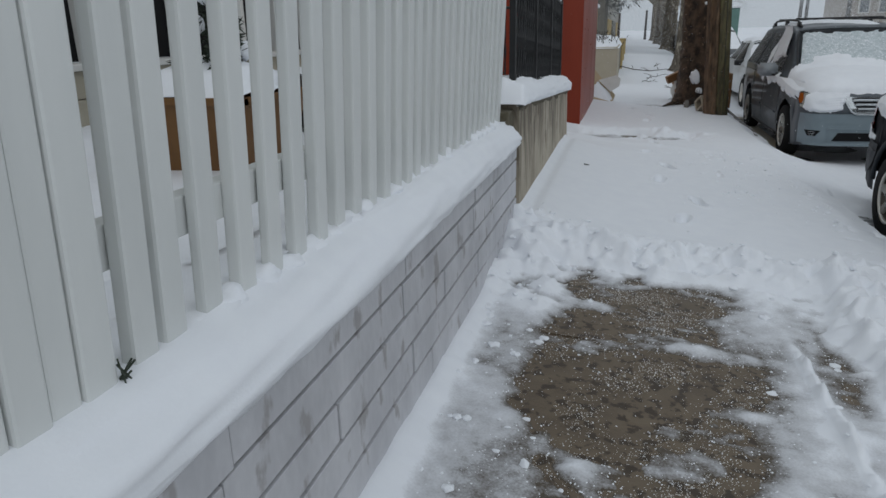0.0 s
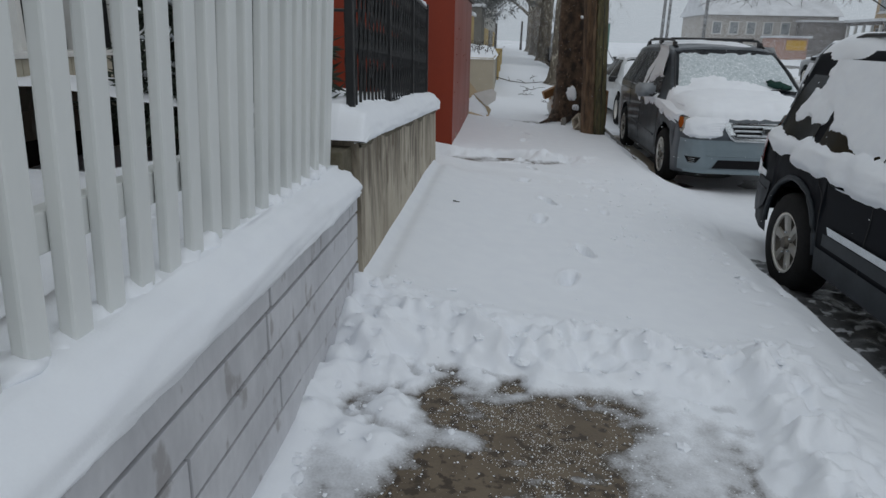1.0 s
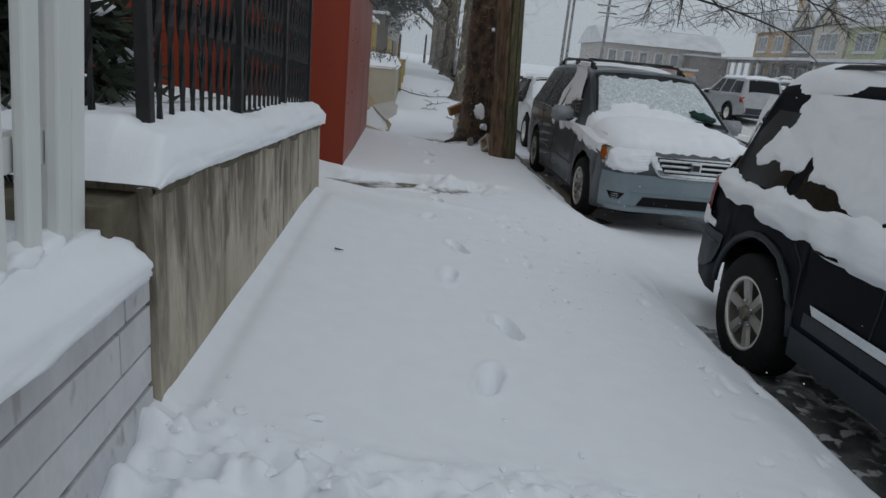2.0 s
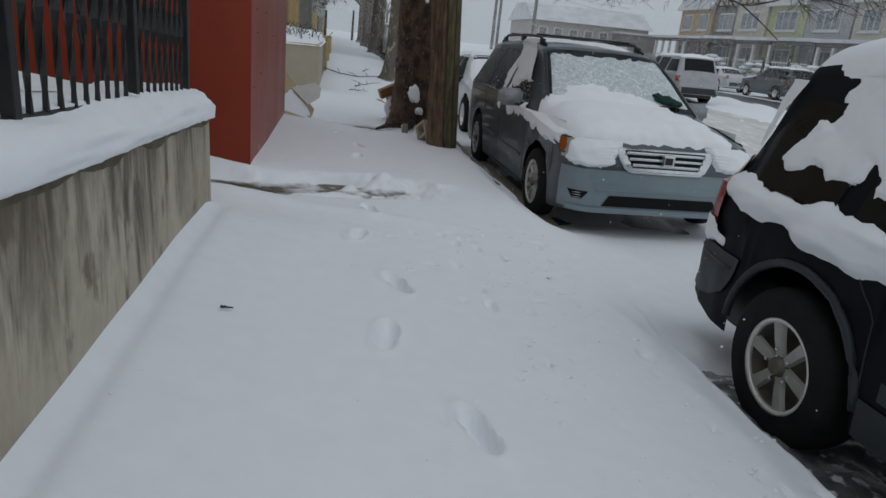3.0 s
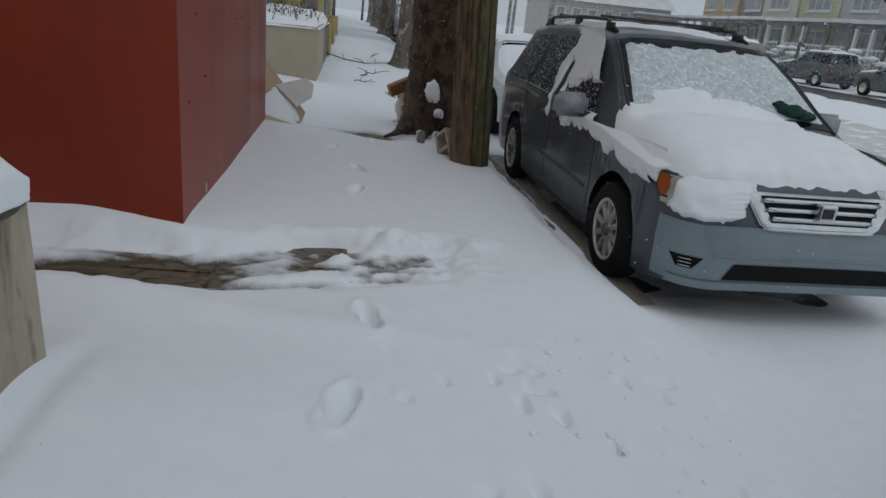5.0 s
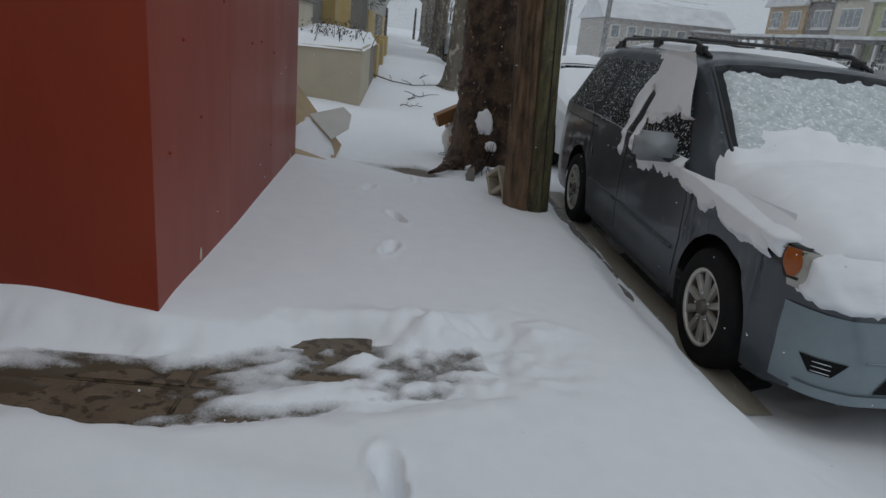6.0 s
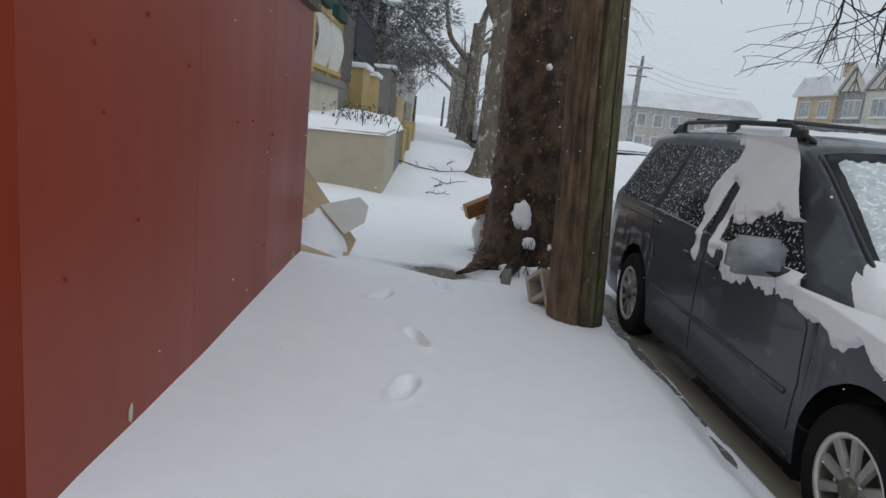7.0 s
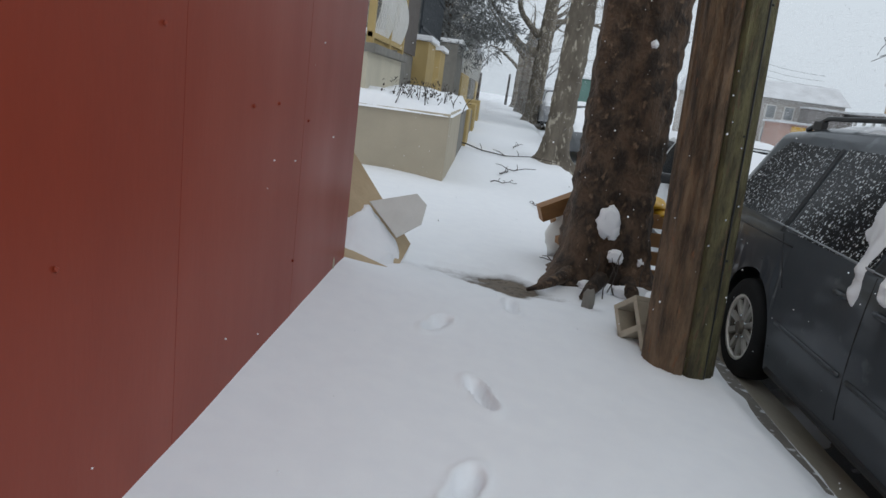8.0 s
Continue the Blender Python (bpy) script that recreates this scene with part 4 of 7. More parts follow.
class Shell:
    """A car's outer skin as cross-sections along its length: u from the nose, x across, z up from the road."""

    def __init__(self, length, hubs, radius, top, half, belt, roof, shoulder, sill=0.22, arch=0.075):
        self.length, self.hubs, self.radius, self.sill, self.arch = length, hubs, radius, sill, arch
        self.tables = dict(top=top, half=half, belt=belt, roof=roof, shoulder=shoulder)

    def at(self, key, u):
        rows = self.tables[key]
        return float(np.interp(u, [r[0] for r in rows], [r[1] for r in rows]))

    def low(self, u):
        z = self.sill + 0.05 * max(0, 1 - u / 0.35) + 0.06 * max(0, 1 - (self.length - u) / 0.4)
        for h in self.hubs:
            d = abs(u - h)
            r = self.radius + self.arch
            if d < r:
                z = max(z, self.radius + math.sqrt(r * r - d * d))
        return z

    def ring(self, u):
        """Half of the section at u, from the lower edge up to the centre line."""
        zt, w, zb, xr, k = (self.at(key, u) for key in ("top", "half", "belt", "roof", "shoulder"))
        zb = min(zb, zt - 0.012)
        lo = min(self.low(u), zb - 0.02)
        zr = zb + (zt - zb) * k
        mid = 0.55 * zb
        pts = []
        for s in range(6):
            z = lo + (zb - lo) * s / 5
            swell = 0.03 * ((z - mid) / 0.5) ** 2 if z > mid else 0.05 * ((mid - z) / 0.5) ** 2
            pts.append((max(0.05, w - swell - (0.012 if abs(z - zb * 0.72) < 0.03 else 0)), z))
        xb = pts[-1][0]
        for s in (0.08, 0.35, 0.65, 0.92, 1.0):
            pts.append((xb - 0.012 + (xr - xb + 0.012) * s, zb + 0.008 + (zr - zb - 0.008) * s))
        for s, d in ((0.93, 0.45), (0.8, 0.75), (0.55, 0.92), (0.28, 0.985), (0.0, 1.0)):
            pts.append((xr * s, zr + (zt - zr) * d))
        return pts

    def side(self, u, z):
        pts = self.ring(u)[:11]
        return float(np.interp(z, [p[1] for p in pts], [p[0] for p in pts]))

    def over(self, u, x):
        pts = self.ring(u)[5:]
        return float(np.interp(abs(x), [p[0] for p in pts[::-1]], [p[1] for p in pts[::-1]]))

    def nose(self, x, z):
        """The least u at which the skin reaches out to x, z; the front face."""
        for u in np.arange(0.0, 1.2, 0.01):
            if z <= self.over(u, x) + 1e-6 and abs(x) <= self.side(u, z) + 1e-6:
                return float(u)
        return 1.2

    def tail(self, x, z):
        for u in np.arange(self.length, self.length - 1.2, -0.01):
            if z <= self.over(u, x) + 1e-6 and abs(x) <= self.side(u, z) + 1e-6:
                return float(u)
        return self.length - 1.2

    def stations(self, pitch):
        marks = set(np.round(np.arange(0, self.length + 1e-6, pitch), 3)) | {self.length}
        for key in self.tables:
            marks |= {r[0] for r in self.tables[key] if 0 <= r[0] <= self.length}
        for h in self.hubs:
            r = self.radius + self.arch
            marks |= {round(h + r * math.cos(a), 4) for a in np.linspace(0, math.pi, 23)} | {round(h - r - 0.002, 4), round(h + r + 0.002, 4)}
        return sorted(m for m in marks if 0 <= m <= self.length)

    def body(self, mat, parent, pitch=0.08, label=""):
        bm = bmesh.new()
        rings = []
        for u in self.stations(pitch):
            half = self.ring(u)
            left = [bm.verts.new((-x, u, z)) for x, z in half[:-1]]
            top = bm.verts.new((0, u, half[-1][1]))
            right = [bm.verts.new((x, u, z)) for x, z in half[:-1]]
            rings.append(left + [top] + right[::-1])
        for a, b in zip(rings, rings[1:]):
            for k in range(len(a) - 1):
                bm.faces.new((a[k], a[k + 1], b[k + 1], b[k]))
        bm.faces.new(rings[0]), bm.faces.new(rings[-1][::-1])
        bmesh.ops.recalc_face_normals(bm, faces=bm.faces)
        return part("body", bm, mat, parent, label, smooth=True)

    def pane(self, name, mat, parent, outline, side, lift=0.006, label="", n=10, snow=None):
        """A patch on the flank: outline gives u at the front and rear edge for rows of z (lower to upper)."""
        zs = np.linspace(outline[0][0], outline[-1][0], n)
        ss = np.linspace(0, 1, n * 2)

        def place(s, z):
            f = np.interp(z, [o[0] for o in outline], [o[1] for o in outline])
            r = np.interp(z, [o[0] for o in outline], [o[2] for o in outline])
            u = f + (r - f) * s
            x = np.array([self.side(a, b) for a, b in zip(u.ravel(), z.ravel())]).reshape(u.shape) + lift
            if snow:
                x = x - 0.004 + np.maximum(-0.025, snow(u, z))
            return side * x, u, z
        keep = (lambda s, z: 0.02 + snow(np.interp(z, [o[0] for o in outline], [o[1] for o in outline]) + s * (np.interp(z, [o[0] for o in outline], [o[2] for o in outline]) - np.interp(z, [o[0] for o in outline], [o[1] for o in outline])), z)) if snow else None
        return sheet(name, ss, zs, place, mat, keep, parent, label)

    def lid(self, name, mat, parent, us, width, lift=0.006, thick=None, label="", n=24):
        """A patch on the upper side between two u, of a half width that may vary with u; thick(u, x): snow depth."""
        ss = np.linspace(-1, 1, n * 2 + 1)

        def split(u, s):
            return u, s * np.interp(u, [w[0] for w in width], [w[1] for w in width])

        def place(u, s):
            u, x = split(u, s)
            z = np.array([self.over(a, b) for a, b in zip(u.ravel(), x.ravel())]).reshape(u.shape) + lift
            if thick:
                edge = np.clip((1 - np.abs(s_of(x, u))) / 0.10, 0, 1) * np.clip((u - us[0]) / 0.07, 0, 1) * np.clip((us[-1] - u) / 0.07, 0, 1)
                t = np.maximum(-0.03, thick(u, x))
                z = z - lift * (t < 0) + np.where(t > 0, t * np.sqrt(edge), t) - 0.004 * (edge <= 0)
            return x, u, z

        def s_of(x, u):
            return x / np.interp(u, [w[0] for w in width], [w[1] for w in width])
        keep = (lambda u, s: thick(*split(u, s)) + 0.025) if thick else None
        return sheet(name, us, ss, place, mat, keep, parent, label)

    def outline(self, z, reach=1.7):
        """The skin's outline at height z, from the centre of the nose back to u = reach: arc length, x, u."""
        us = np.concatenate([np.arange(0, 0.5, 0.01), np.arange(0.5, reach, 0.04)])
        pts = []
        for u in us:
            ring = self.ring(u)
            if z <= ring[-1][1]:
                x = float(np.interp(z, [p[1] for p in ring], [p[0] for p in ring]))
                if not pts:
                    pts.append((0.0, u))
                pts.append((max(x, pts[-1][0] if u < 0.3 else 0), u))
        pts = np.array(pts)
        arc = np.concatenate([[0], np.cumsum(np.hypot(*np.diff(pts, axis=0).T))])
        return arc, pts[:, 0], pts[:, 1]

    def wrap(self, name, mat, parent, ss, zs, lift=0.012, label="", trim=None, snow=None, keep=None):
        """A patch that wraps round the nose, over arc length and height; trim(s, z) slides s, snow(s, x, u, z) is a depth."""
        ss, zs = np.asarray(ss, float), np.asarray(zs, float)
        lines = {float(z): self.outline(z) for z in zs}

        def place(s, z):
            X, Y, L = np.zeros_like(s), np.zeros_like(s), np.zeros_like(s)
            t = trim(s, z) if trim else s
            for j in range(s.shape[1]):
                arc, px, pu = lines[float(z[0, j])]
                a = np.abs(t[:, j])
                x, u = np.interp(a, arc, px), np.interp(a, arc, pu)
                dx, du = np.interp(a + 0.03, arc, px) - np.interp(a - 0.03, arc, px), np.interp(a + 0.03, arc, pu) - np.interp(a - 0.03, arc, pu)
                size = np.hypot(dx, du) + 1e-9
                nx, nu = du / size, -dx / size
                sign = np.sign(t[:, j]) + (t[:, j] == 0)
                out = lift + (np.maximum(-0.02, snow(t[:, j], x, u, z[:, j])) if snow else 0)
                X[:, j], Y[:, j] = sign * (x + nx * out), u + nu * out
            return X, Y, z
        hold = None
        if snow:
            def hold(s, z):
                out = np.zeros_like(s)
                for j in range(s.shape[1]):
                    arc, px, pu = lines[float(z[0, j])]
                    a = np.abs(s[:, j])
                    x, u = np.interp(a, arc, px), np.interp(a, arc, pu)
                    out[:, j] = np.where((z[:, j] > 0.91) & (x < 0.74), -1, snow(s[:, j], x, u, z[:, j]) + 0.016)
                return out
        return sheet(name, ss, zs, place, mat, hold, parent, label)

    def front_patch(self, name, mat, parent, xs, zs, lift=0.012, label="", rear=False):
        """A patch on the nose or the tail, over x and z."""
        def place(x, z):
            g = self.tail if rear else self.nose
            u = np.array([g(a, b) for a, b in zip(x.ravel(), z.ravel())]).reshape(x.shape)
            return x, u + (lift if rear else -lift), z
        return sheet(name, xs, zs, place, mat, None, parent, label)


def wheel(parent, x, u, radius, rim, width, spokes, out, detailed=True):
    """A tyre with its rim under one wheel part; out is +1 or -1 for the side that shows."""
    hub = new("wheel")
    hub.parent, hub.location = parent, (x, u, radius)
    prof = [(rim, -0.5), (rim + 0.02, -0.5), (radius - 0.035, -0.5), (radius - 0.008, -0.40), (radius, -0.25), (radius, 0.25), (radius - 0.008, 0.40), (radius - 0.035, 0.5), (rim + 0.02, 0.5), (rim, 0.46)]
    bm = bmesh.new()
    n = 40 if detailed else 20
    rings = [[bm.verts.new((w * width, r * math.cos(a), r * math.sin(a))) for r, w in prof] for a in [2 * math.pi * k / n for k in range(n)]]
    for a, b in zip(rings, rings[1:] + rings[:1]):
        for k in range(len(prof) - 1):
            bm.faces.new((a[k], a[k + 1], b[k + 1], b[k]))
    bmesh.ops.recalc_face_normals(bm, faces=bm.faces)
    part("tyre", bm, RUBBER, hub, smooth=True)
    prof = [(rim, 0.46), (rim - 0.015, 0.47), (rim - 0.03, 0.36), (rim - 0.04, -0.2), (0.0, -0.22)]
    bm = bmesh.new()
    rings = [[bm.verts.new((w * width * out, r * math.cos(a), r * math.sin(a))) for r, w in prof] for a in [2 * math.pi * k / n for k in range(n)]]
    for a, b in zip(rings, rings[1:] + rings[:1]):
        for k in range(len(prof) - 1):
            bm.faces.new((a[k], a[k + 1], b[k + 1], b[k])) if k < len(prof) - 2 else bm.faces.new((a[k], a[k + 1], b[k]))
    bmesh.ops.remove_doubles(bm, verts=bm.verts, dist=0.0005)
    bmesh.ops.recalc_face_normals(bm, faces=bm.faces)
    part("rim", bm, RIM_DARK if detailed else ALLOY, hub, smooth=True)
    if detailed:
        bm = bmesh.new()
        rings = []
        for a in [2 * math.pi * k / n for k in range(n)]:
            rings.append([bm.verts.new((w * width * out, r * math.cos(a), r * math.sin(a))) for r, w in ((rim - 0.002, 0.40), (rim - 0.002, 0.49), (rim - 0.02, 0.475), (rim - 0.028, 0.40))])
        for a, b in zip(rings, rings[1:] + rings[:1]):
            for k in range(4):
                bm.faces.new((a[k], a[(k + 1) % 4], b[(k + 1) % 4], b[k]))
        bmesh.ops.recalc_face_normals(bm, faces=bm.faces)
        part("rim_lip", bm, ALLOY, hub, smooth=True)
        for k in range(spokes):
            a0 = 2 * math.pi * k / spokes + 0.2
            wide = (0.38 if spokes < 8 else 0.46) * rim * 5.5 / spokes
            bm = bmesh.new()
            rows = []
            for r, w, d in ((0.045, wide * 0.5, 0.40), (rim * 0.55, wide * 0.62, 0.43), (rim - 0.018, wide * 0.75, 0.44)):
                row = []
                for s, dd in ((-0.5, -0.10), (-0.36, 0), (0.36, 0), (0.5, -0.10)):
                    p = Vector((r, s * w * 1.3))
                    row.append(bm.verts.new(((d + dd) * width * out, p.x * math.cos(a0) - p.y * math.sin(a0), p.x * math.sin(a0) + p.y * math.cos(a0))))
                rows.append(row)
            for a, b in zip(rows, rows[1:]):
                for q in range(3):
                    bm.faces.new((a[q], a[q + 1], b[q + 1], b[q]))
            bmesh.ops.solidify(bm, geom=bm.faces[:], thickness=0.012)
            bmesh.ops.recalc_face_normals(bm, faces=bm.faces)
            part("spoke", bm, ALLOY, hub)
        bm = bmesh.new()
        bmesh.ops.create_cone(bm, cap_ends=True, segments=20, radius1=0.052, radius2=0.04, depth=0.03)
        bmesh.ops.rotate(bm, verts=bm.verts, matrix=Matrix.Rotation(math.pi / 2 * out, 3, "Y"))
        bmesh.ops.translate(bm, verts=bm.verts, vec=(0.45 * width * out, 0, 0))
        part("hub_cap", bm, RIM_DARK, hub)
        for k in range(5):
            bm = bmesh.new()
            bmesh.ops.create_icosphere(bm, subdivisions=1, radius=0.011)
            a = 2 * math.pi * k / 5
            bmesh.ops.translate(bm, verts=bm.verts, vec=(0.44 * width * out, 0.08 * math.cos(a), 0.08 * math.sin(a)))
            part("lug_nut", bm, CHROME, hub)
    return hub


def inner_box(parent, shell, w):
    """The dark underside and wheel wells."""
    lo, hi = 0.30, 0.66
    bm = block((-w, 0.35, lo), (w, shell.length - 0.35, hi), 0.02)
    part("underbody", bm, TRIM, parent)


def strip(parent, name, pts, r, mat, label="", sides=6):
    return part(name, tube(pts, r, sides), mat, parent, label, smooth=True)


# -- the grey minivan: nose towards the walker --
VAN = Shell(5.10, (0.87, 3.87), 0.34,
            top=[(0, 0.50), (0.015, 0.60), (0.04, 0.72), (0.09, 0.86), (0.16, 0.93), (0.30, 0.972), (0.65, 1.03), (1.02, 1.08), (1.12, 1.10), (1.35, 1.245), (1.6, 1.41), (1.85, 1.56), (2.02, 1.645), (2.15, 1.69), (2.5, 1.735), (3.2, 1.752), (4.2, 1.735), (4.70, 1.69), (4.84, 1.62), (4.93, 1.42), (5.02, 1.10), (5.07, 0.85), (5.10, 0.55)],
            half=[(0, 0.66), (0.03, 0.74), (0.08, 0.81), (0.16, 0.87), (0.30, 0.93), (0.5, 0.96), (0.87, 0.975), (1.5, 0.98), (4.0, 0.98), (4.6, 0.965), (4.85, 0.93), (5.02, 0.86), (5.10, 0.74)],
            belt=[(0, 0.60), (0.16, 0.86), (0.35, 0.91), (0.9, 0.965), (1.2, 1.0), (2.0, 1.03), (3.5, 1.07), (4.8, 1.10), (5.1, 1.0)],
            roof=[(0, 0.56), (0.1, 0.74), (0.3, 0.82), (0.9, 0.87), (1.12, 0.87), (1.6, 0.79), (2.05, 0.70), (2.6, 0.665), (4.2, 0.655), (4.75, 0.64), (5.1, 0.62)],
            shoulder=[(0, 0.5), (1.0, 0.55), (1.2, 0.75), (1.6, 0.88), (2.1, 0.90), (4.7, 0.90), (5.1, 0.8)])
van = thing("minivan", (2.50, 9.01, ROAD_Z + 0.02), "slate-grey minivan parked at the kerb, hood under drifted snow", "car")
VAN.body(VAN_PAINT, van, 0.07)
inner_box(van, VAN, 0.80)
for u in VAN.hubs:
    for s in (-1, 1):
        wheel(van, s * 0.885, u, 0.34, 0.225, 0.20, 10, s, s < 0)
# front bumper skin, sky reflection painted as paler grey, wrapped round to the wheel arch, with intake and fog-lamp
# recesses
VAN.wrap("bumper", VAN_FRONT, van, np.linspace(-1.02, 1.02, 72), np.linspace(0.275, 0.65, 16), 0.010, "grey bumper with sky reflection in its colour")
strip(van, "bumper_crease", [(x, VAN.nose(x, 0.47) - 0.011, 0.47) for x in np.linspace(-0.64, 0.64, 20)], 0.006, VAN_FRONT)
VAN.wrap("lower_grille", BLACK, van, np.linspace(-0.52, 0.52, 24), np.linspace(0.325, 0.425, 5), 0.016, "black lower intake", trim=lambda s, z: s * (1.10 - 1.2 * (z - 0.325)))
VAN.wrap("lip", VAN_FRONT, van, np.linspace(-0.90, 0.90, 40), np.linspace(0.262, 0.312, 4), 0.024, "bumper lip with sky reflection in its colour")
for s in (-1, 1):
    VAN.wrap("fog_recess", BLACK, van, np.linspace(s * 0.66, s * 0.86, 9), np.linspace(0.375, 0.448, 5), 0.016, "mesh fog-lamp recess", trim=lambda a, z: s * 0.80 + (a - s * 0.76) * (0.45 + 7.5 * (z - 0.375)))
    for k in range(3):
        z = 0.385 + 0.022 * k
        arc, px, pu = VAN.outline(z)
        strip(van, "mesh_bar", [(s * (float(np.interp(q, arc, px)) + 0.012), float(np.interp(q, arc, pu)) - 0.014, z) for q in np.linspace(0.76, 0.84, 4)], 0.003, CHROME)
    VAN.wrap("headlight", LENS, van, np.linspace(s * 0.58, s * 1.02, 16), np.linspace(0.72, 0.89, 8), 0.011, "clear headlight lens")
# amber corner lamps wrap round to the flank
for s in (-1, 1):
    VAN.pane("corner_lamp", AMBER, van, [(0.765, 0.235, 0.27), (0.81, 0.215, 0.305), (0.85, 0.22, 0.315), (0.89, 0.245, 0.30)], s, 0.016, "amber corner lamp", 8)
    VAN.pane("corner_rim", TRIM, van, [(0.752, 0.22, 0.285), (0.81, 0.20, 0.318), (0.85, 0.205, 0.328), (0.903, 0.235, 0.312)], s, 0.012, "dark lamp edge", 8)
# chrome grille: a broad surround that narrows downwards, dark openings, thick bars and a plate
grille = thing("grille", (0, 0, 0), "", "")
grille.parent = van


def narrow(top, low):
    return lambda s, z: s * (low + (top - low) * np.clip((z - 0.65) / 0.21, 0, 1))


VAN.wrap("surround", CHROME, grille, np.linspace(-1, 1, 33), np.linspace(0.642, 0.858, 10), 0.022, "chrome surround", trim=narrow(0.475, 0.36))
VAN.wrap("grille_back", BLACK, grille, np.linspace(-1, 1, 29), np.linspace(0.688, 0.840, 8), 0.028, trim=narrow(0.40, 0.30))
fr = []
for x, z in [(-0.475, 0.856), (-0.44, 0.77), (-0.385, 0.68), (-0.33, 0.65), (0, 0.646), (0.33, 0.65), (0.385, 0.68), (0.44, 0.77), (0.475, 0.856)]:
    fr.append((x, VAN.nose(x, z) - 0.020, z))
strip(grille, "rim", fr, 0.014, CHROME, "raised chrome rim", 8)
for z, h in ((0.715, 0.325), (0.765, 0.355), (0.815, 0.38)):
    strip(grille, "slat", [(x, VAN.nose(x, z) - 0.034, z) for x in np.linspace(-h, h, 14)], 0.016, CHROME)
bm = block((-0.060, VAN.nose(0, 0.77) - 0.085, 0.715), (0.060, VAN.nose(0, 0.77) - 0.035, 0.825), 0.016)
part("badge", bm, CHROME, grille, "plain chrome badge plate")
part("badge_recess", block((-0.036, VAN.nose(0, 0.77) - 0.090, 0.740), (0.036, VAN.nose(0, 0.77) - 0.082, 0.800), 0.003), TRIM, grille)
# glass
VAN.lid("windscreen", CARGLASS, van, np.linspace(1.16, 2.04, 20), [(1.16, 0.80), (1.6, 0.735), (2.04, 0.655)], 0.006, label="windscreen")
for s in (-1, 1):
    VAN.pane("front_window", SPECKLED, van, [(1.045, 1.50, 2.52), (1.2, 1.70, 2.55), (1.4, 1.94, 2.58), (1.58, 2.22, 2.60)], s, 0.006, "black front window", 10)
    VAN.pane("middle_window", SPECKLED, van, [(1.07, 2.66, 3.60), (1.3, 2.68, 3.62), (1.6, 2.72, 3.62)], s, 0.006, "snow-speckled sliding-door window", 10)
    VAN.pane("rear_window", SPECKLED, van, [(1.10, 3.68, 4.72), (1.3, 3.69, 4.68), (1.5, 3.70, 4.58), (1.59, 3.72, 4.46)], s, 0.006, "snow-speckled rear side window", 10)
    for u0, u1 in ((2.545, 2.625), (3.635, 3.665)):
        VAN.pane("pillar", TRIM, van, [(1.06, u0, u1), (1.6, u0 + 0.03, u1 + 0.03)], s, 0.009, "black pillar", 6)
    # door seams, moulding, handle, sill
    for pts in ([(1.36, 0.36), (1.33, 0.6), (1.36, 0.85), (1.50, 1.02)], [(2.58, 0.32), (2.58, 1.05)], [(3.42, 0.75), (3.62, 1.05)]):
        line = []
        for a, b in zip(pts, pts[1:]):
            line += [(a[0] + (b[0] - a[0]) * q / 5, a[1] + (b[1] - a[1]) * q / 5) for q in range(6)]
        strip(van, "seam", [(s * (VAN.side(u, z) + 0.0005), u, z) for u, z in line], 0.004, TRIM, sides=4)
    for u0, u1 in ((1.42, 2.54), (2.62, 3.38)):
        strip(van, "side_moulding", [(s * (VAN.side(u, 0.52) + 0.002), u, 0.52 + 0.012 * (u - 1.4)) for u in np.linspace(u0, u1, 10)], 0.014, VAN_PAINT)
    for u0 in (2.35, 2.72):
        strip(van, "door_handle", [(s * (VAN.side(u0 + q * 0.045, 0.90) + 0.012 + 0.01 * math.sin(q * 1.05)), u0 + q * 0.045, 0.905) for q in range(4)], 0.014, VAN_PAINT)
    strip(van, "sill", [(s * (VAN.side(u, 0.25) - 0.005), u, 0.235) for u in np.linspace(1.33, 3.4, 12)], 0.022, TRIM)
    strip(van, "slide_rail", [(s * (VAN.side(u, 0.98) + 0.001), u, 1.0) for u in np.linspace(3.45, 4.75, 8)], 0.006, TRIM, sides=4)
    strip(van, "window_chrome", [(s * (VAN.side(u, 1.045 + 0.028 * (u - 1.6)) + 0.006), u, 1.045 + 0.022 * (u - 1.6)) for u in np.linspace(1.52, 4.72, 16)], 0.008, MIRROR_GREY)
    # mirror
    mirror = new("mirror")
    mirror.parent = van
    bm = bmesh.new()
    bmesh.ops.create_cube(bm, size=1)
    bmesh.ops.scale(bm, verts=bm.verts, vec=(0.27, 0.13, 0.185))
    bmesh.ops.bevel(bm, geom=bm.edges[:], offset=0.035, segments=3, affect="EDGES")
    bmesh.ops.translate(bm, verts=bm.verts, vec=(s * 1.10, 1.68, 1.105))
    part("mirror_shell", bm, MIRROR_GREY, mirror, "grey mirror shell", True)
    part("mirror_arm", tube([(s * 0.93, 1.64, 1.03), (s * 1.04, 1.67, 1.05)], 0.03, 8), TRIM, mirror)
    # roof rail
    rail = new("roof_rail")
    rail.parent = van
    pts = []
    for q in range(25):
        u = 2.25 + 2.2 * q / 24
        lift = 0.065 * min(1, 4 * min(q, 24 - q) / 12)
        pts.append((s * 0.60, u, VAN.over(u, 0.60) + 0.008 + lift))
    part("rail_bar", tube(pts, 0.017, 8), TRIM, rail, smooth=True)
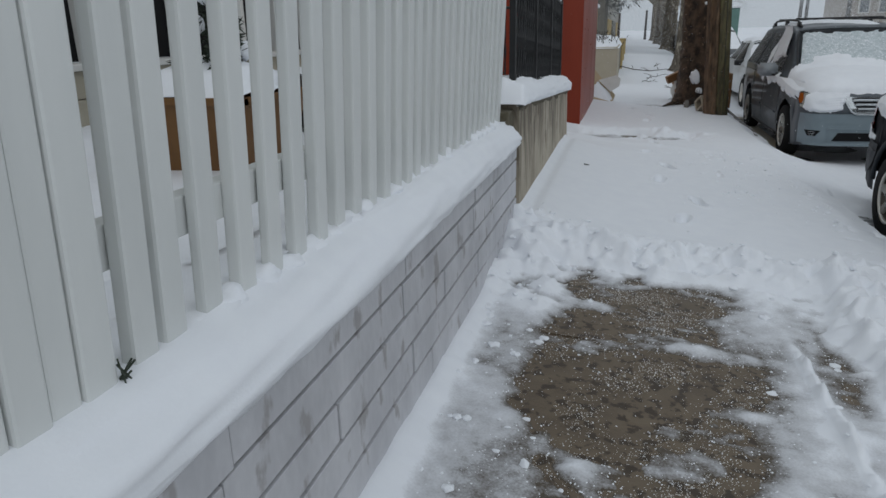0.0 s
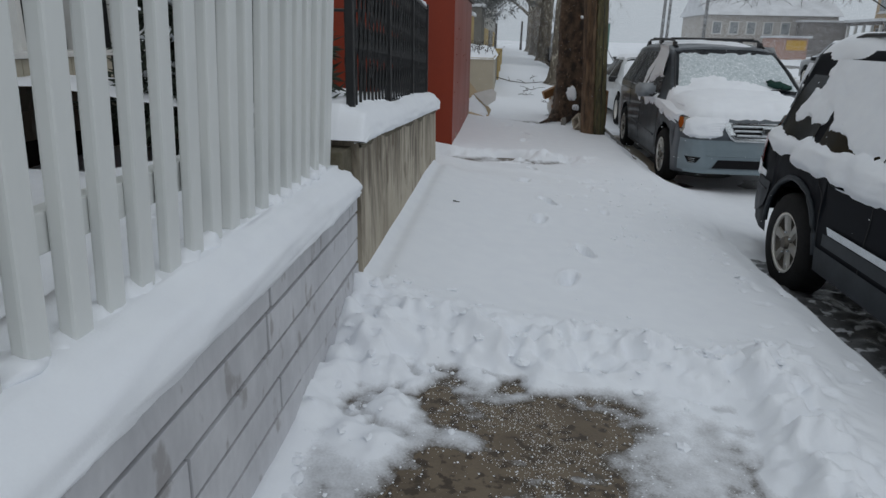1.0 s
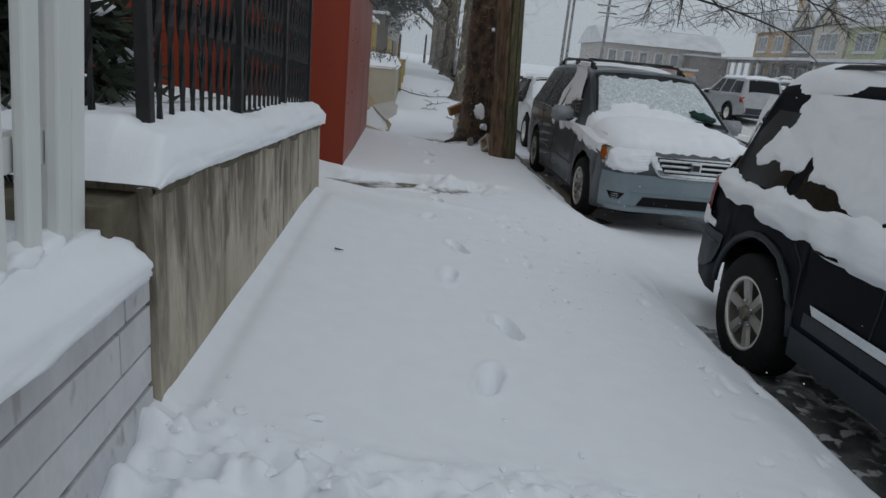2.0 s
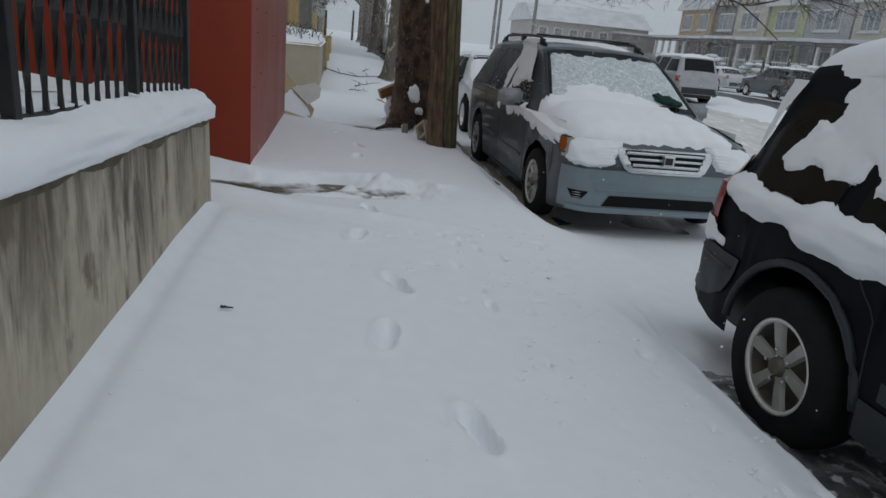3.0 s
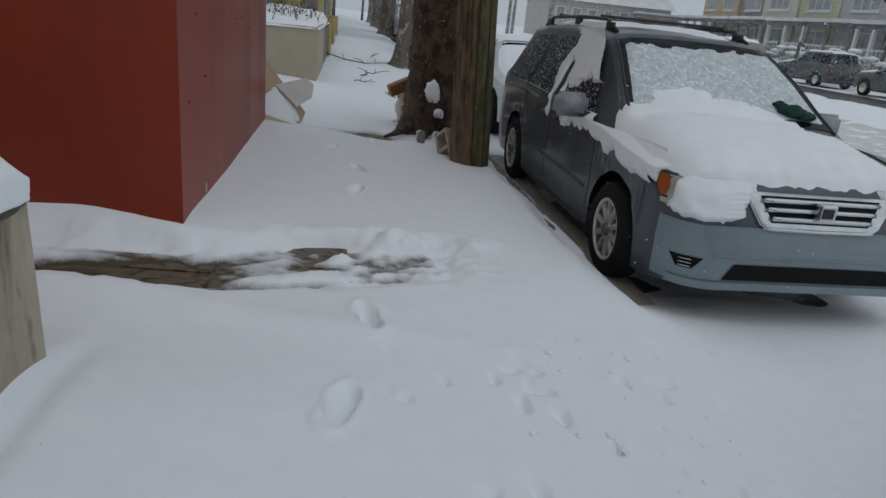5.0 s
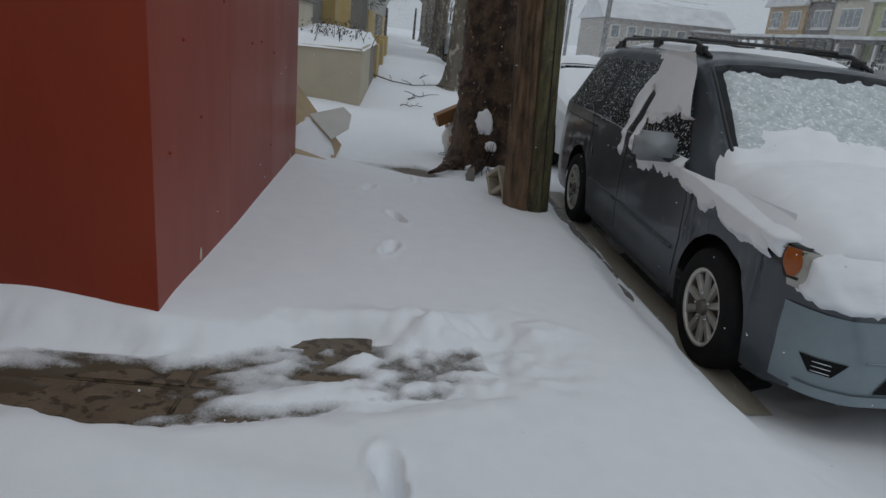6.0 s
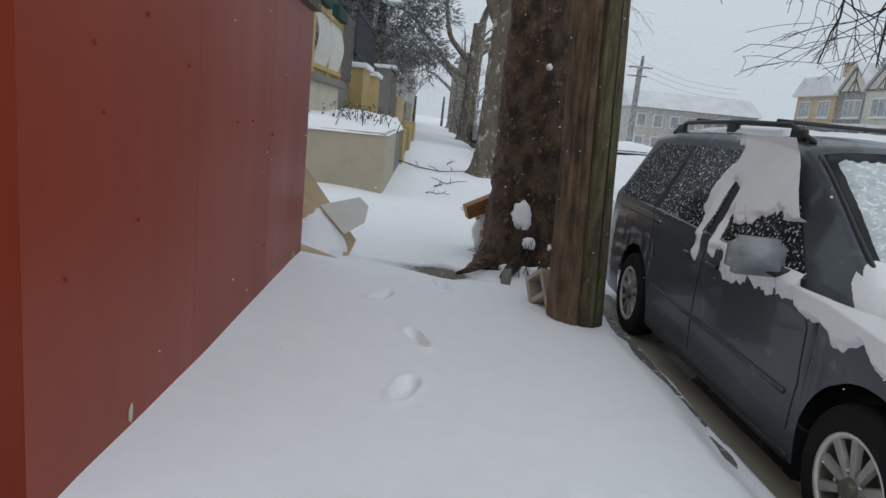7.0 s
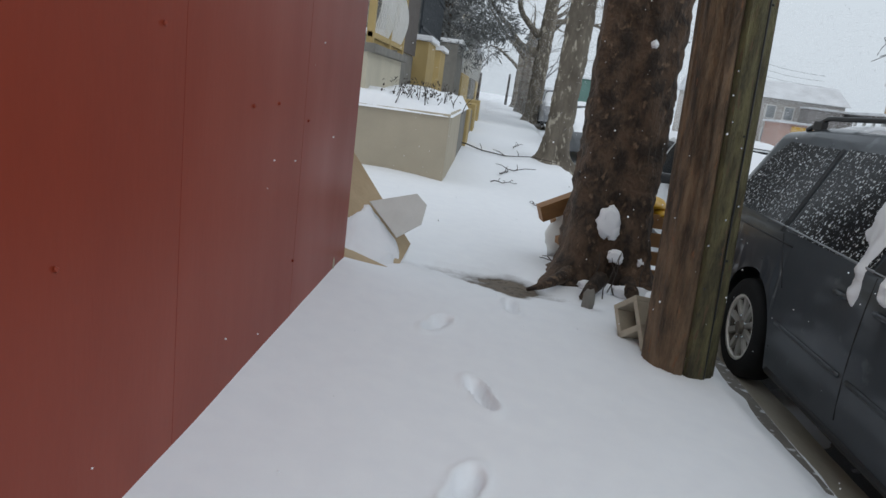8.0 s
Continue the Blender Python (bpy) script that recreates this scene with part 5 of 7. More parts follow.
    for u in (2.42, 3.3, 4.28):
        part("foot", block((s * 0.60 - 0.02, u - 0.07, VAN.over(u, 0.6) - 0.005), (s * 0.60 + 0.02, u + 0.07, VAN.over(u, 0.6) + 0.06), 0.012), TRIM, rail)
    VAN.pane("tail_light", REDLENS, van, [(0.85, 4.90, 5.03), (1.05, 4.86, 4.99), (1.15, 4.84, 4.94)], s, 0.008, "red tail light", 6)
for q in (2.7, 4.0):
    strip(van, "cross_bar", [(x, q, VAN.over(q, 0) + 0.06 - 0.0 * abs(x)) for x in np.linspace(-0.6, 0.6, 8)], 0.014, TRIM)
for x0, x1 in ((-0.70, 0.0), (-0.05, 0.62)):
    strip(van, "wiper", [(x0 + (x1 - x0) * q / 6, 1.13 + 0.015 * q, VAN.over(1.13 + 0.015 * q, x0 + (x1 - x0) * q / 6) + 0.02) for q in range(7)], 0.010, TRIM)
# a-pillars stay clear of snow
for s in (-1, 1):
    strip(van, "pillar_trim", [(s * (np.interp(u, [1.12, 1.6, 2.06], [0.815, 0.75, 0.665])), u, VAN.over(u, np.interp(u, [1.12, 1.6, 2.06], [0.815, 0.75, 0.665])) + 0.004) for u in np.linspace(1.14, 2.05, 12)], 0.012, TRIM)


def on_van(ob, label, category="snow"):
    ob.location = van.location
    return tagged(ob, label, category)


def hood_depth(u, x):
    front = step(0.085, 0.36, u + 0.015 * fbm(u, x, 0.12, 405, 3) + 0.05 * step(0.40, 0.52, np.abs(x)))
    flank = step(1.30, 0.55, -x + 0.04 * fbm(u, x, 0.25, 403, 3)) * step(0.84 - 0.22 * step(0.9, 1.25, u), 0.42 - 0.25 * step(0.9, 1.25, u), x - 0.06 * (u - 0.4) + 0.06 * fbm(u, x, 0.3, 404, 4))
    crest = 1 - step(0.92, 1.70, u + 0.34 * np.abs(x + 0.22) ** 1.6 + 0.10 * step(0.25, 0.6, x) + 0.06 * fbm(u, x, 0.2, 402, 4))
    return 0.115 * front ** 0.7 * flank * crest - 0.014 + 0.016 * fbm(u, x, 0.45, 400, 4) * front * flank + 0.004 * fbm(u, x, 0.06, 406, 2)


hood = VAN.lid("hood_snow", SNOW, None, np.linspace(0.07, 1.66, 110), [(0.07, 0.66), (0.10, 0.72), (0.16, 0.81), (0.3, 0.89), (0.5, 0.93), (1.12, 0.94), (1.3, 0.885), (1.66, 0.73)], 0.0, hood_depth)
on_van(hood, "deep drifted snow on a grey minivan's hood")
frost = VAN.lid("windscreen_snow", FROST, None, np.linspace(1.22, 1.985, 60), [(1.22, 0.77), (1.6, 0.70), (1.985, 0.63)], 0.008,
                lambda u, x: 0.012 + 0.008 * fbm(u, x, 0.07, 410, 4) - 0.05 * step(1.90, 1.975, u + 0.05 * fbm(u, x, 0.09, 411, 3)))
on_van(frost, "crusted frosty snow on a minivan windscreen")
roof = VAN.lid("roof_snow", SNOW, None, np.linspace(2.2, 4.6, 60), [(2.2, 0.63), (4.6, 0.62)], 0.0,
               lambda u, x: 0.022 + 0.02 * fbm(u, x, 0.5, 420, 4) - 0.05 * step(2.55, 2.25, u + 0.5 * x + 0.1 * fbm(u, x, 0.3, 421, 3)) - 0.05 * step(0.30, 0.62, x) - 0.05 * step(3.3, 4.0, u) * step(-0.35, -0.6, x))
on_van(roof, "thin windblown snow on the minivan roof")
for s in (-1, 1):
    flank = VAN.pane("window_snow", SNOW, None, [(0.86, 1.50, 3.0), (1.0, 1.46, 3.1), (1.2, 1.66, 3.15), (1.45, 1.95, 3.2), (1.64, 2.15, 3.2), (1.70, 2.2, 3.2)], s, 0.004, "", 120 if s < 0 else 40,
                     lambda u, z: 0.055 * (step(3.02, 2.72, u - 0.30 * (z - 1.2) + 0.14 * fbm(u, z, 0.22, 430, 4)) * step(0.86, 1.0, z + 0.10 * fbm(u, z, 0.2, 431, 4) - 0.06 * (u < 2.0))
                                           - 1.3 * step(1.02, 1.11, z) * step(1.32, 1.19, z + 0.06 * fbm(u, z, 0.12, 432, 4) + 0.10 * (u - 2.1)) * step(2.53, 2.38, u + 0.04 * fbm(u, z, 0.1, 433, 2))
                                           - 1.3 * step(2.48, 2.58, u - 0.1 * (z - 1.05)) * step(2.73, 2.63, u - 0.1 * (z - 1.05)) * step(1.44, 1.30, z + 0.03 * fbm(u, z, 0.1, 434, 2))
                                           - 0.29 + 0.10 * fbm(u, z, 0.3, 435, 4)))
    on_van(flank, "windblown snow plastered over a minivan's side windows")

def wing_depth(side):
    def depth(s, x, u, z):
        low = np.interp(u, [0.0, 0.12, 0.22, 0.36, 0.5, 0.9, 1.2, 1.6], [0.645, 0.65, 0.69, 0.78, 0.82, 0.87, 0.85, 0.95])
        grille_edge = step(0.40, 0.50, x + 0.45 * (z - 0.67) - 0.07 + 0.02 * fbm(s, z, 0.1, 446, 3))
        lamp = np.exp(-((u - 0.262) / 0.075) ** 4 - ((z - 0.828) / 0.095) ** 4) * (u > 0.13)
        g = step(low, low + 0.075, z + 0.03 * fbm(s * 1.3, z, 0.16, 448, 4)) * grille_edge
        if side > 0:
            g = g * step(0.30, 0.17, u + 0.04 * fbm(s, z, 0.1, 443, 3))
        return 0.064 * g * step(0.58, 0.44, u) - 0.018 - 0.09 * lamp + 0.008 * fbm(s, z, 0.14, 449, 3) * g
    return depth


def fender_depth(u, z):
    low = np.interp(u, [0.34, 0.6, 0.9, 1.2, 1.45, 1.62], [0.785, 0.805, 0.825, 0.85, 0.88, 0.99])
    g = step(low, low + 0.07, z + 0.035 * fbm(u, z, 0.14, 444, 5)) * step(1.62, 1.50, u)
    return 0.050 * g - 0.012 + 0.006 * fbm(u, z, 0.2, 445, 3) * g


for s in (-1, 1):
    ob = VAN.pane("fender_snow", SNOW, None, [(0.75, 0.40, 1.62), (1.02, 0.40, 1.62)], s, 0.004, "", 60, fender_depth)
    on_van(ob, "snow plastered on the minivan's front fender below the hood")
    ob = VAN.wrap("wing_snow", SNOW, None, s * np.linspace(0.36, 2.25, 150), np.linspace(0.60, 1.02, 60), 0.0, "", None, wing_depth(s))
    on_van(ob, "snow packed over headlight and front wing beside the grille")
bm = bmesh.new()
clump(bm, (0.50, 1.27, VAN.over(1.27, 0.50) + 0.040), (0.11, 0.07, 0.05), 3.3, 3)
clump(bm, (0.60, 1.24, VAN.over(1.24, 0.60) + 0.035), (0.075, 0.05, 0.035), 8.3, 3)
clump(bm, (0.44, 1.33, VAN.over(1.33, 0.44) + 0.035), (0.05, 0.06, 0.03), 1.3, 3)
on_van(part("glove", bm, GREENCLOTH, None, smooth=True), "crumpled dark green glove lying on the windscreen", "glove")

# -- the black SUV, tail towards the end of the walk --
SUV = Shell(4.85, (0.92, 3.78), 0.374,
            top=[(0, 0.62), (0.05, 0.80), (0.12, 0.95), (0.25, 1.02), (0.8, 1.09), (1.35, 1.14), (1.45, 1.18), (1.8, 1.46), (2.15, 1.72), (2.35, 1.81), (2.9, 1.85), (4.1, 1.84), (4.35, 1.79), (4.45, 1.66), (4.60, 1.33), (4.68, 1.10), (4.73, 1.0), (4.76, 0.74), (4.83, 0.70), (4.85, 0.55)],
            half=[(0, 0.70), (0.1, 0.82), (0.3, 0.90), (0.8, 0.935), (1.5, 0.945), (3.8, 0.945), (4.4, 0.92), (4.65, 0.87), (4.80, 0.80), (4.85, 0.74)],
            belt=[(0, 0.7), (0.2, 0.95), (1.3, 1.06), (4.0, 1.10), (4.7, 1.08), (4.85, 0.66)],
            roof=[(0, 0.6), (0.3, 0.78), (1.4, 0.82), (2.2, 0.68), (4.1, 0.66), (4.6, 0.70), (4.85, 0.66)],
            shoulder=[(0, 0.5), (1.3, 0.6), (2.1, 0.88), (4.4, 0.9), (4.7, 0.7), (4.85, 0.6)], sill=0.33, arch=0.10)
suv = thing("suv", (2.545, 2.135, ROAD_Z - 0.033), "black SUV with silver wheels parked in the gutter, windows snowed over", "car")
SUV.body(SUV_PAINT, suv, 0.08)
inner_box(suv, SUV, 0.76)
for u in SUV.hubs:
    for s in (-1, 1):
        wheel(suv, s * 0.835, u, 0.374, 0.230, 0.225, 6, s, s < 0)
for s in (-1, 1):
    SUV.pane("front_window", CARGLASS, suv, [(1.10, 1.75, 2.65), (1.35, 2.02, 2.68), (1.62, 2.35, 2.72)], s, 0.006, "dark window", 8)
    SUV.pane("rear_window", CARGLASS, suv, [(1.12, 2.78, 3.62), (1.35, 2.80, 3.62), (1.63, 2.82, 3.58)], s, 0.006, "dark window", 8)
    SUV.pane("quarter_window", CARGLASS, suv, [(1.13, 3.74, 4.46), (1.35, 3.73, 4.40), (1.58, 3.72, 4.26)], s, 0.006, "dark quarter window", 8)
    for h in SUV.hubs:
        r = SUV.radius + SUV.arch
        pts = [(h + (r + 0.012) * math.cos(a), SUV.radius + (r + 0.012) * math.sin(a)) for a in np.linspace(0.12, math.pi - 0.12, 22)]
        strip(suv, "arch_flare", [(s * (SUV.side(u, max(z, 0.4)) + 0.004), u, z) for u, z in pts], 0.022, SUV_CLAD, "dark grey arch flare")
    SUV.pane("rocker", SUV_CLAD, suv, [(0.335, 1.42, 3.28), (0.50, 1.42, 3.28)], s, 0.012, "dark grey rocker cladding", 6)
    SUV.pane("door_trim", CHROME, suv, [(0.62, 2.0, 3.12), (0.665, 2.0, 3.16)], s, 0.016, "bright door trim strip", 5)
    SUV.pane("door_cladding", SUV_CLAD, suv, [(0.53, 1.5, 3.20), (0.61, 1.5, 3.20)], s, 0.010, "", 5)
    for pts in ([(3.30, 0.50), (3.33, 0.8), (3.55, 1.02), (3.66, 1.12)], [(2.72, 0.36), (2.72, 1.1)], [(1.55, 0.4), (1.5, 0.9), (1.6, 1.08)]):
        line = []
        for a, b in zip(pts, pts[1:]):
            line += [(a[0] + (b[0] - a[0]) * q / 5, a[1] + (b[1] - a[1]) * q / 5) for q in range(6)]
        strip(suv, "seam", [(s * (SUV.side(u, z) + 0.0005), u, z) for u, z in line], 0.0045, TRIM, sides=4)
    for u0 in (2.0, 3.05):
        hnd = strip(suv, "door_handle", [(s * (SUV.side(u0 + q * 0.045, 0.94) + 0.012 + 0.014 * math.sin(q * 0.8)), u0 + q * 0.045, 0.94) for q in range(5)], 0.016, SUV_PAINT)
    # wrap-round tail light: amber above red
    SUV.pane("tail_light", REDLENS, suv, [(0.82, 4.585, 4.80), (0.95, 4.575, 4.76), (1.08, 4.56, 4.73)], s, 0.022, "red tail light", 8)
    SUV.pane("tail_light_amber", AMBER, suv, [(1.083, 4.56, 4.73), (1.16, 4.545, 4.69), (1.24, 4.52, 4.64)], s, 0.022, "amber upper lens", 6)
    rail = []
    for q in range(20):
        u = 2.4 + 1.75 * q / 19
        rail.append((s * 0.60, u, SUV.over(u, 0.6) + 0.008 + 0.05 * min(1, min(q, 19 - q) / 3)))
    strip(suv, "roof_rail", rail, 0.016, TRIM)
bump = SUV.pane("bumper_side", SUV_CLAD, suv, [(0.43, 4.62, 4.80), (0.47, 4.46, 4.82), (0.53, 4.34, 4.835), (0.62, 4.275, 4.835), (0.74, 4.24, 4.80)], -1, 0.012, "dark grey rear bumper corner", 10)
SUV.pane("bumper_side", SUV_CLAD, suv, [(0.43, 4.62, 4.80), (0.47, 4.46, 4.82), (0.53, 4.34, 4.835), (0.62, 4.275, 4.835), (0.74, 4.24, 4.80)], 1, 0.012, "dark grey rear bumper corner", 10)
SUV.front_patch("rear_bumper", SUV_CLAD, suv, np.linspace(-0.78, 0.78, 20), np.linspace(0.42, 0.70, 8), 0.012, "dark grey rear bumper", rear=True)
strip(suv, "bumper_groove", [(-(SUV.side(u, 0.68) + 0.014), u, 0.675) for u in np.linspace(4.30, 4.80, 8)], 0.006, TRIM)
SUV.lid("windscreen", CARGLASS, suv, np.linspace(1.5, 2.22, 12), [(1.5, 0.76), (2.22, 0.62)], 0.006, label="windscreen")
SUV.lid("tailgate_window", CARGLASS, suv, np.linspace(4.42, 4.66, 8), [(4.42, 0.60), (4.66, 0.64)], 0.006, label="rear window")


def on_suv(ob, label):
    ob.location = suv.location
    return tagged(ob, label, "snow")


roof = SUV.lid("roof_snow", SNOW, None, np.linspace(2.0, 4.44, 60), [(2.0, 0.70), (4.2, 0.69), (4.44, 0.67)], 0.0, lambda u, x: 0.05 + 0.02 * fbm(u, x, 0.5, 450, 4) - 0.03 * step(0.55, 0.69, np.abs(x)))
on_suv(roof, "snow layer on the black SUV roof")
hood2 = SUV.lid("hood_snow", SNOW, None, np.linspace(0.2, 1.9, 30), [(0.2, 0.8), (1.9, 0.7)], 0.0, lambda u, x: 0.07 + 0.02 * fbm(u, x, 0.5, 452, 4))
on_suv(hood2, "snow layer on the black SUV hood")
for s in (-1, 1):
    belt = SUV.pane("belt_snow", SNOW, None, [(0.90, 1.5, 4.585), (1.05, 1.5, 4.57), (1.18, 1.5, 4.53)], s, 0.0, "", 30,
                    lambda u, z: 0.072 * ((0.9 + 0.35 * fbm(u, z, 0.16, 462, 4)) * step(0.94, 1.06, z + 0.025 * fbm(u, z, 0.24, 460, 5) + 0.07 * step(4.1, 3.4, u) - 0.04 * step(4.3, 4.6, u)) * step(1.17, 1.10, z + 0.05 * fbm(u, z, 0.2, 461, 3)) - 0.26))
    on_suv(belt, "ledge of snow along the black SUV's window line")
    glass = SUV.pane("window_snow", SNOW, None, [(1.14, 1.9, 4.40), (1.35, 2.05, 4.36), (1.62, 2.35, 4.24), (1.70, 2.4, 4.2)], s, 0.004, "", 70,
                     lambda u, z: 0.030 * (step(4.32, 4.10, u + 0.14 * fbm(u, z, 0.18, 470, 5) + 0.35 * (z - 1.35)) * step(1.23, 1.31, z + 0.06 * fbm(u, z, 0.25, 471, 5) + 0.12 * step(3.4, 3.0, u)) - 0.34 + 0.24 * fbm(u, z, 0.12, 472, 5) - 1.2 * step(0.06, 0.02, np.abs(u - 3.68 - 0.05 * fbm(u, z, 0.1, 474, 3))) * step(1.42, 1.28, z)))
    on_suv(glass, "soft patchy snow blown onto the black SUV's windows")
    crest = SUV.pane("edge_snow", SNOW, None, [(1.30, 4.50, 4.60), (1.5, 4.42, 4.52), (1.66, 4.32, 4.45)], s, 0.0, "", 16, lambda u, z: 0.035 + 0.015 * fbm(u, z, 0.2, 480, 3))
    on_suv(crest, "ridge of snow down the black SUV's rear pillar")
    ledge = SUV.pane("bumper_snow", SNOW, None, [(0.70, 4.42, 4.80), (0.78, 4.45, 4.80), (0.88, 4.60, 4.76)], s, 0.002, "", 24, lambda u, z: 0.05 * (step(0.70, 0.76, z + 0.04 * fbm(u, z, 0.12, 490, 3)) * step(4.42, 4.55, u + 0.08 * fbm(u, z, 0.1, 491, 3)) - 0.28))
    on_suv(ledge, "snow clinging above the black SUV's bumper")

# -- other cars: simpler --
def plain_car(name, at, turn, paint, label, kind, snow=0.05):
    if kind == "tall":
        sh = Shell(4.6, (0.9, 3.6), 0.36,
                   top=[(0, 0.65), (0.1, 0.95), (0.3, 1.02), (1.25, 1.12), (1.4, 1.18), (2.0, 1.62), (2.2, 1.70), (3.9, 1.72), (4.2, 1.66), (4.42, 1.2), (4.52, 0.9), (4.6, 0.6)],
                   half=[(0, 0.7), (0.25, 0.87), (0.8, 0.91), (3.8, 0.91), (4.4, 0.86), (4.6, 0.74)],
                   belt=[(0, 0.65), (0.2, 0.93), (1.3, 1.05), (4.3, 1.08), (4.6, 0.8)],
                   roof=[(0, 0.6), (0.3, 0.76), (1.4, 0.8), (2.1, 0.66), (4.1, 0.64), (4.6, 0.64)],
                   shoulder=[(0, 0.5), (1.3, 0.6), (2.1, 0.88), (4.2, 0.9), (4.6, 0.6)], sill=0.32, arch=0.09)
        glass = [[(1.10, 1.72, 2.55), (1.6, 2.25, 2.6)], [(1.12, 2.68, 3.40), (1.6, 2.7, 3.40)], [(1.13, 3.5, 4.28), (1.56, 3.48, 4.05)]]
        wind, hatch = (1.45, 2.05, 0.74, 0.62), (4.22, 4.42)
    else:
        sh = Shell(4.6, (0.9, 3.6), 0.32,
                   top=[(0, 0.5), (0.1, 0.72), (0.3, 0.8), (1.2, 0.95), (1.35, 1.0), (1.95, 1.38), (2.2, 1.44), (3.2, 1.42), (3.9, 1.06), (4.4, 1.0), (4.52, 0.85), (4.6, 0.55)],
                   half=[(0, 0.66), (0.25, 0.83), (0.8, 0.88), (3.8, 0.88), (4.4, 0.82), (4.6, 0.7)],
                   belt=[(0, 0.5), (0.2, 0.74), (1.3, 0.9), (4.3, 0.95), (4.6, 0.7)],
                   roof=[(0, 0.6), (0.3, 0.74), (1.3, 0.78), (2.1, 0.60), (3.2, 0.58), (3.9, 0.72), (4.6, 0.62)],
                   shoulder=[(0, 0.5), (1.2, 0.6), (2.0, 0.88), (3.2, 0.88), (4.0, 0.6), (4.6, 0.5)], sill=0.25, arch=0.07)
        glass = [[(0.95, 1.6, 2.45), (1.32, 2.1, 2.5)], [(0.96, 2.55, 3.45), (1.32, 2.56, 3.2)]]
        wind, hatch = (1.40, 1.98, 0.70, 0.55), (3.28, 3.82)
    car = thing(name, at, label, "car")
    car.rotation_euler = (0, 0, turn)
    sh.body(paint, car, 0.2)
    part("underbody", block((-0.7, 0.3, 0.25), (0.7, sh.length - 0.3, 0.6)), TRIM, car)
    for u in sh.hubs:
        for s in (-1, 1):
            wheel(car, s * 0.81, u, sh.radius, 0.21, 0.2, 5, s, False)
    for s in (-1, 1):
        for g in glass:
            sh.pane("side_window", CARGLASS, car, g, s, 0.006, "dark window", 5)
        strip(car, "arch", [(s * (sh.side(sh.hubs[1] + 0.43 * math.cos(a), 0.45) + 0.004), sh.hubs[1] + 0.43 * math.cos(a), sh.radius + 0.43 * math.sin(a)) for a in np.linspace(0.3, 2.8, 9)], 0.03, SUV_CLAD)
        sh.pane("tail_light", REDLENS, car, [(0.8, sh.length - 0.22, sh.length - 0.08), (1.0, sh.length - 0.26, sh.length - 0.14)], s, 0.012, "red tail light", 4)
        bm = block((s * 0.92 - 0.08, 1.55, 0.98 if kind == "tall" else 0.86), (s * 0.92 + 0.12, 1.68, 1.12 if kind == "tall" else 0.98), 0.03)
        part("mirror", bm, TRIM, car)
    sh.lid("windscreen", CARGLASS, car, np.linspace(wind[0], wind[1], 6), [(wind[0], wind[2]), (wind[1], wind[3])], 0.006, label="windscreen", n=8)
    sh.lid("rear_window", CARGLASS, car, np.linspace(hatch[0], hatch[1], 5), [(hatch[0], 0.56), (hatch[1], 0.6)], 0.006, label="rear window", n=8)
    sh.front_patch("rear_bumper", SUV_CLAD, car, np.linspace(-0.75, 0.75, 8), np.linspace(0.40, 0.62, 4), 0.02, rear=True)
    m = pose(*at, 0, 0, math.degrees(turn))
    for us, th in ((np.linspace(0.2, wind[1] - 0.1, 16), 0.07), (np.linspace(wind[1], hatch[0] + 0.05, 16), 0.05)):
        ob = sh.lid("car_snow", SNOW, None, us, [(0, 0.72), (wind[0], 0.72), (wind[1], 0.62), (5, 0.62)], 0.0, lambda u, x: th + 0.03 * fbm(u + at[1], x, 0.4, 500, 3), n=10)
        ob.matrix_world = m
        tagged(ob, "snow layer lying on a parked car", "snow", "snow on parked cars")
    return car


def road_at(y):
    return float(ROAD_Z + 0.02 + rise(y))


plain_car("car", (2.75, 14.95, road_at(15.5)), 0.02, WHITECAR, "pale sedan with snowed hood parked behind a minivan", "low")
plain_car("car", (2.40, 25.0, road_at(26.5)), 0.0, GREYCAR, "grey car with snow in its wheels, beside a plane tree", "low")
plain_car("car", (2.4, 36.0, road_at(38)), 0.0, SILVER, "silver car parked far up the street", "tall")
def far_road(x, y):
    return float(ROAD_Z + 0.02 + climb(x, y))


plain_car("suv", (12.4, 31.2, far_road(12.4, 29)), math.pi, SILVER, "silver SUV with red tail lights across the street", "tall")
plain_car("suv", (23.4, 40.6, far_road(23.4, 38)), math.pi, GREENCAR, "dark green SUV dusted with snow across the street", "tall")
plain_car("suv", (23.2, 34.3, far_road(23.2, 32)), math.pi, GREYCAR, "dark grey SUV dusted with snow across the street", "tall")
plain_car("car", (23.4, 28.4, far_road(23.4, 26)), math.pi, GREYCAR, "dark grey sedan dusted with snow across the street", "low")
plain_car("car", (23.4, 46.6, far_road(23.4, 44)), math.pi, WHITECAR, "pale car parked far across the street", "low")
plain_car("car", (2.5, 45.0, road_at(46)), 0.0, GREYCAR, "grey car parked far up the street", "tall")

# ---- street trees and the utility pole ----


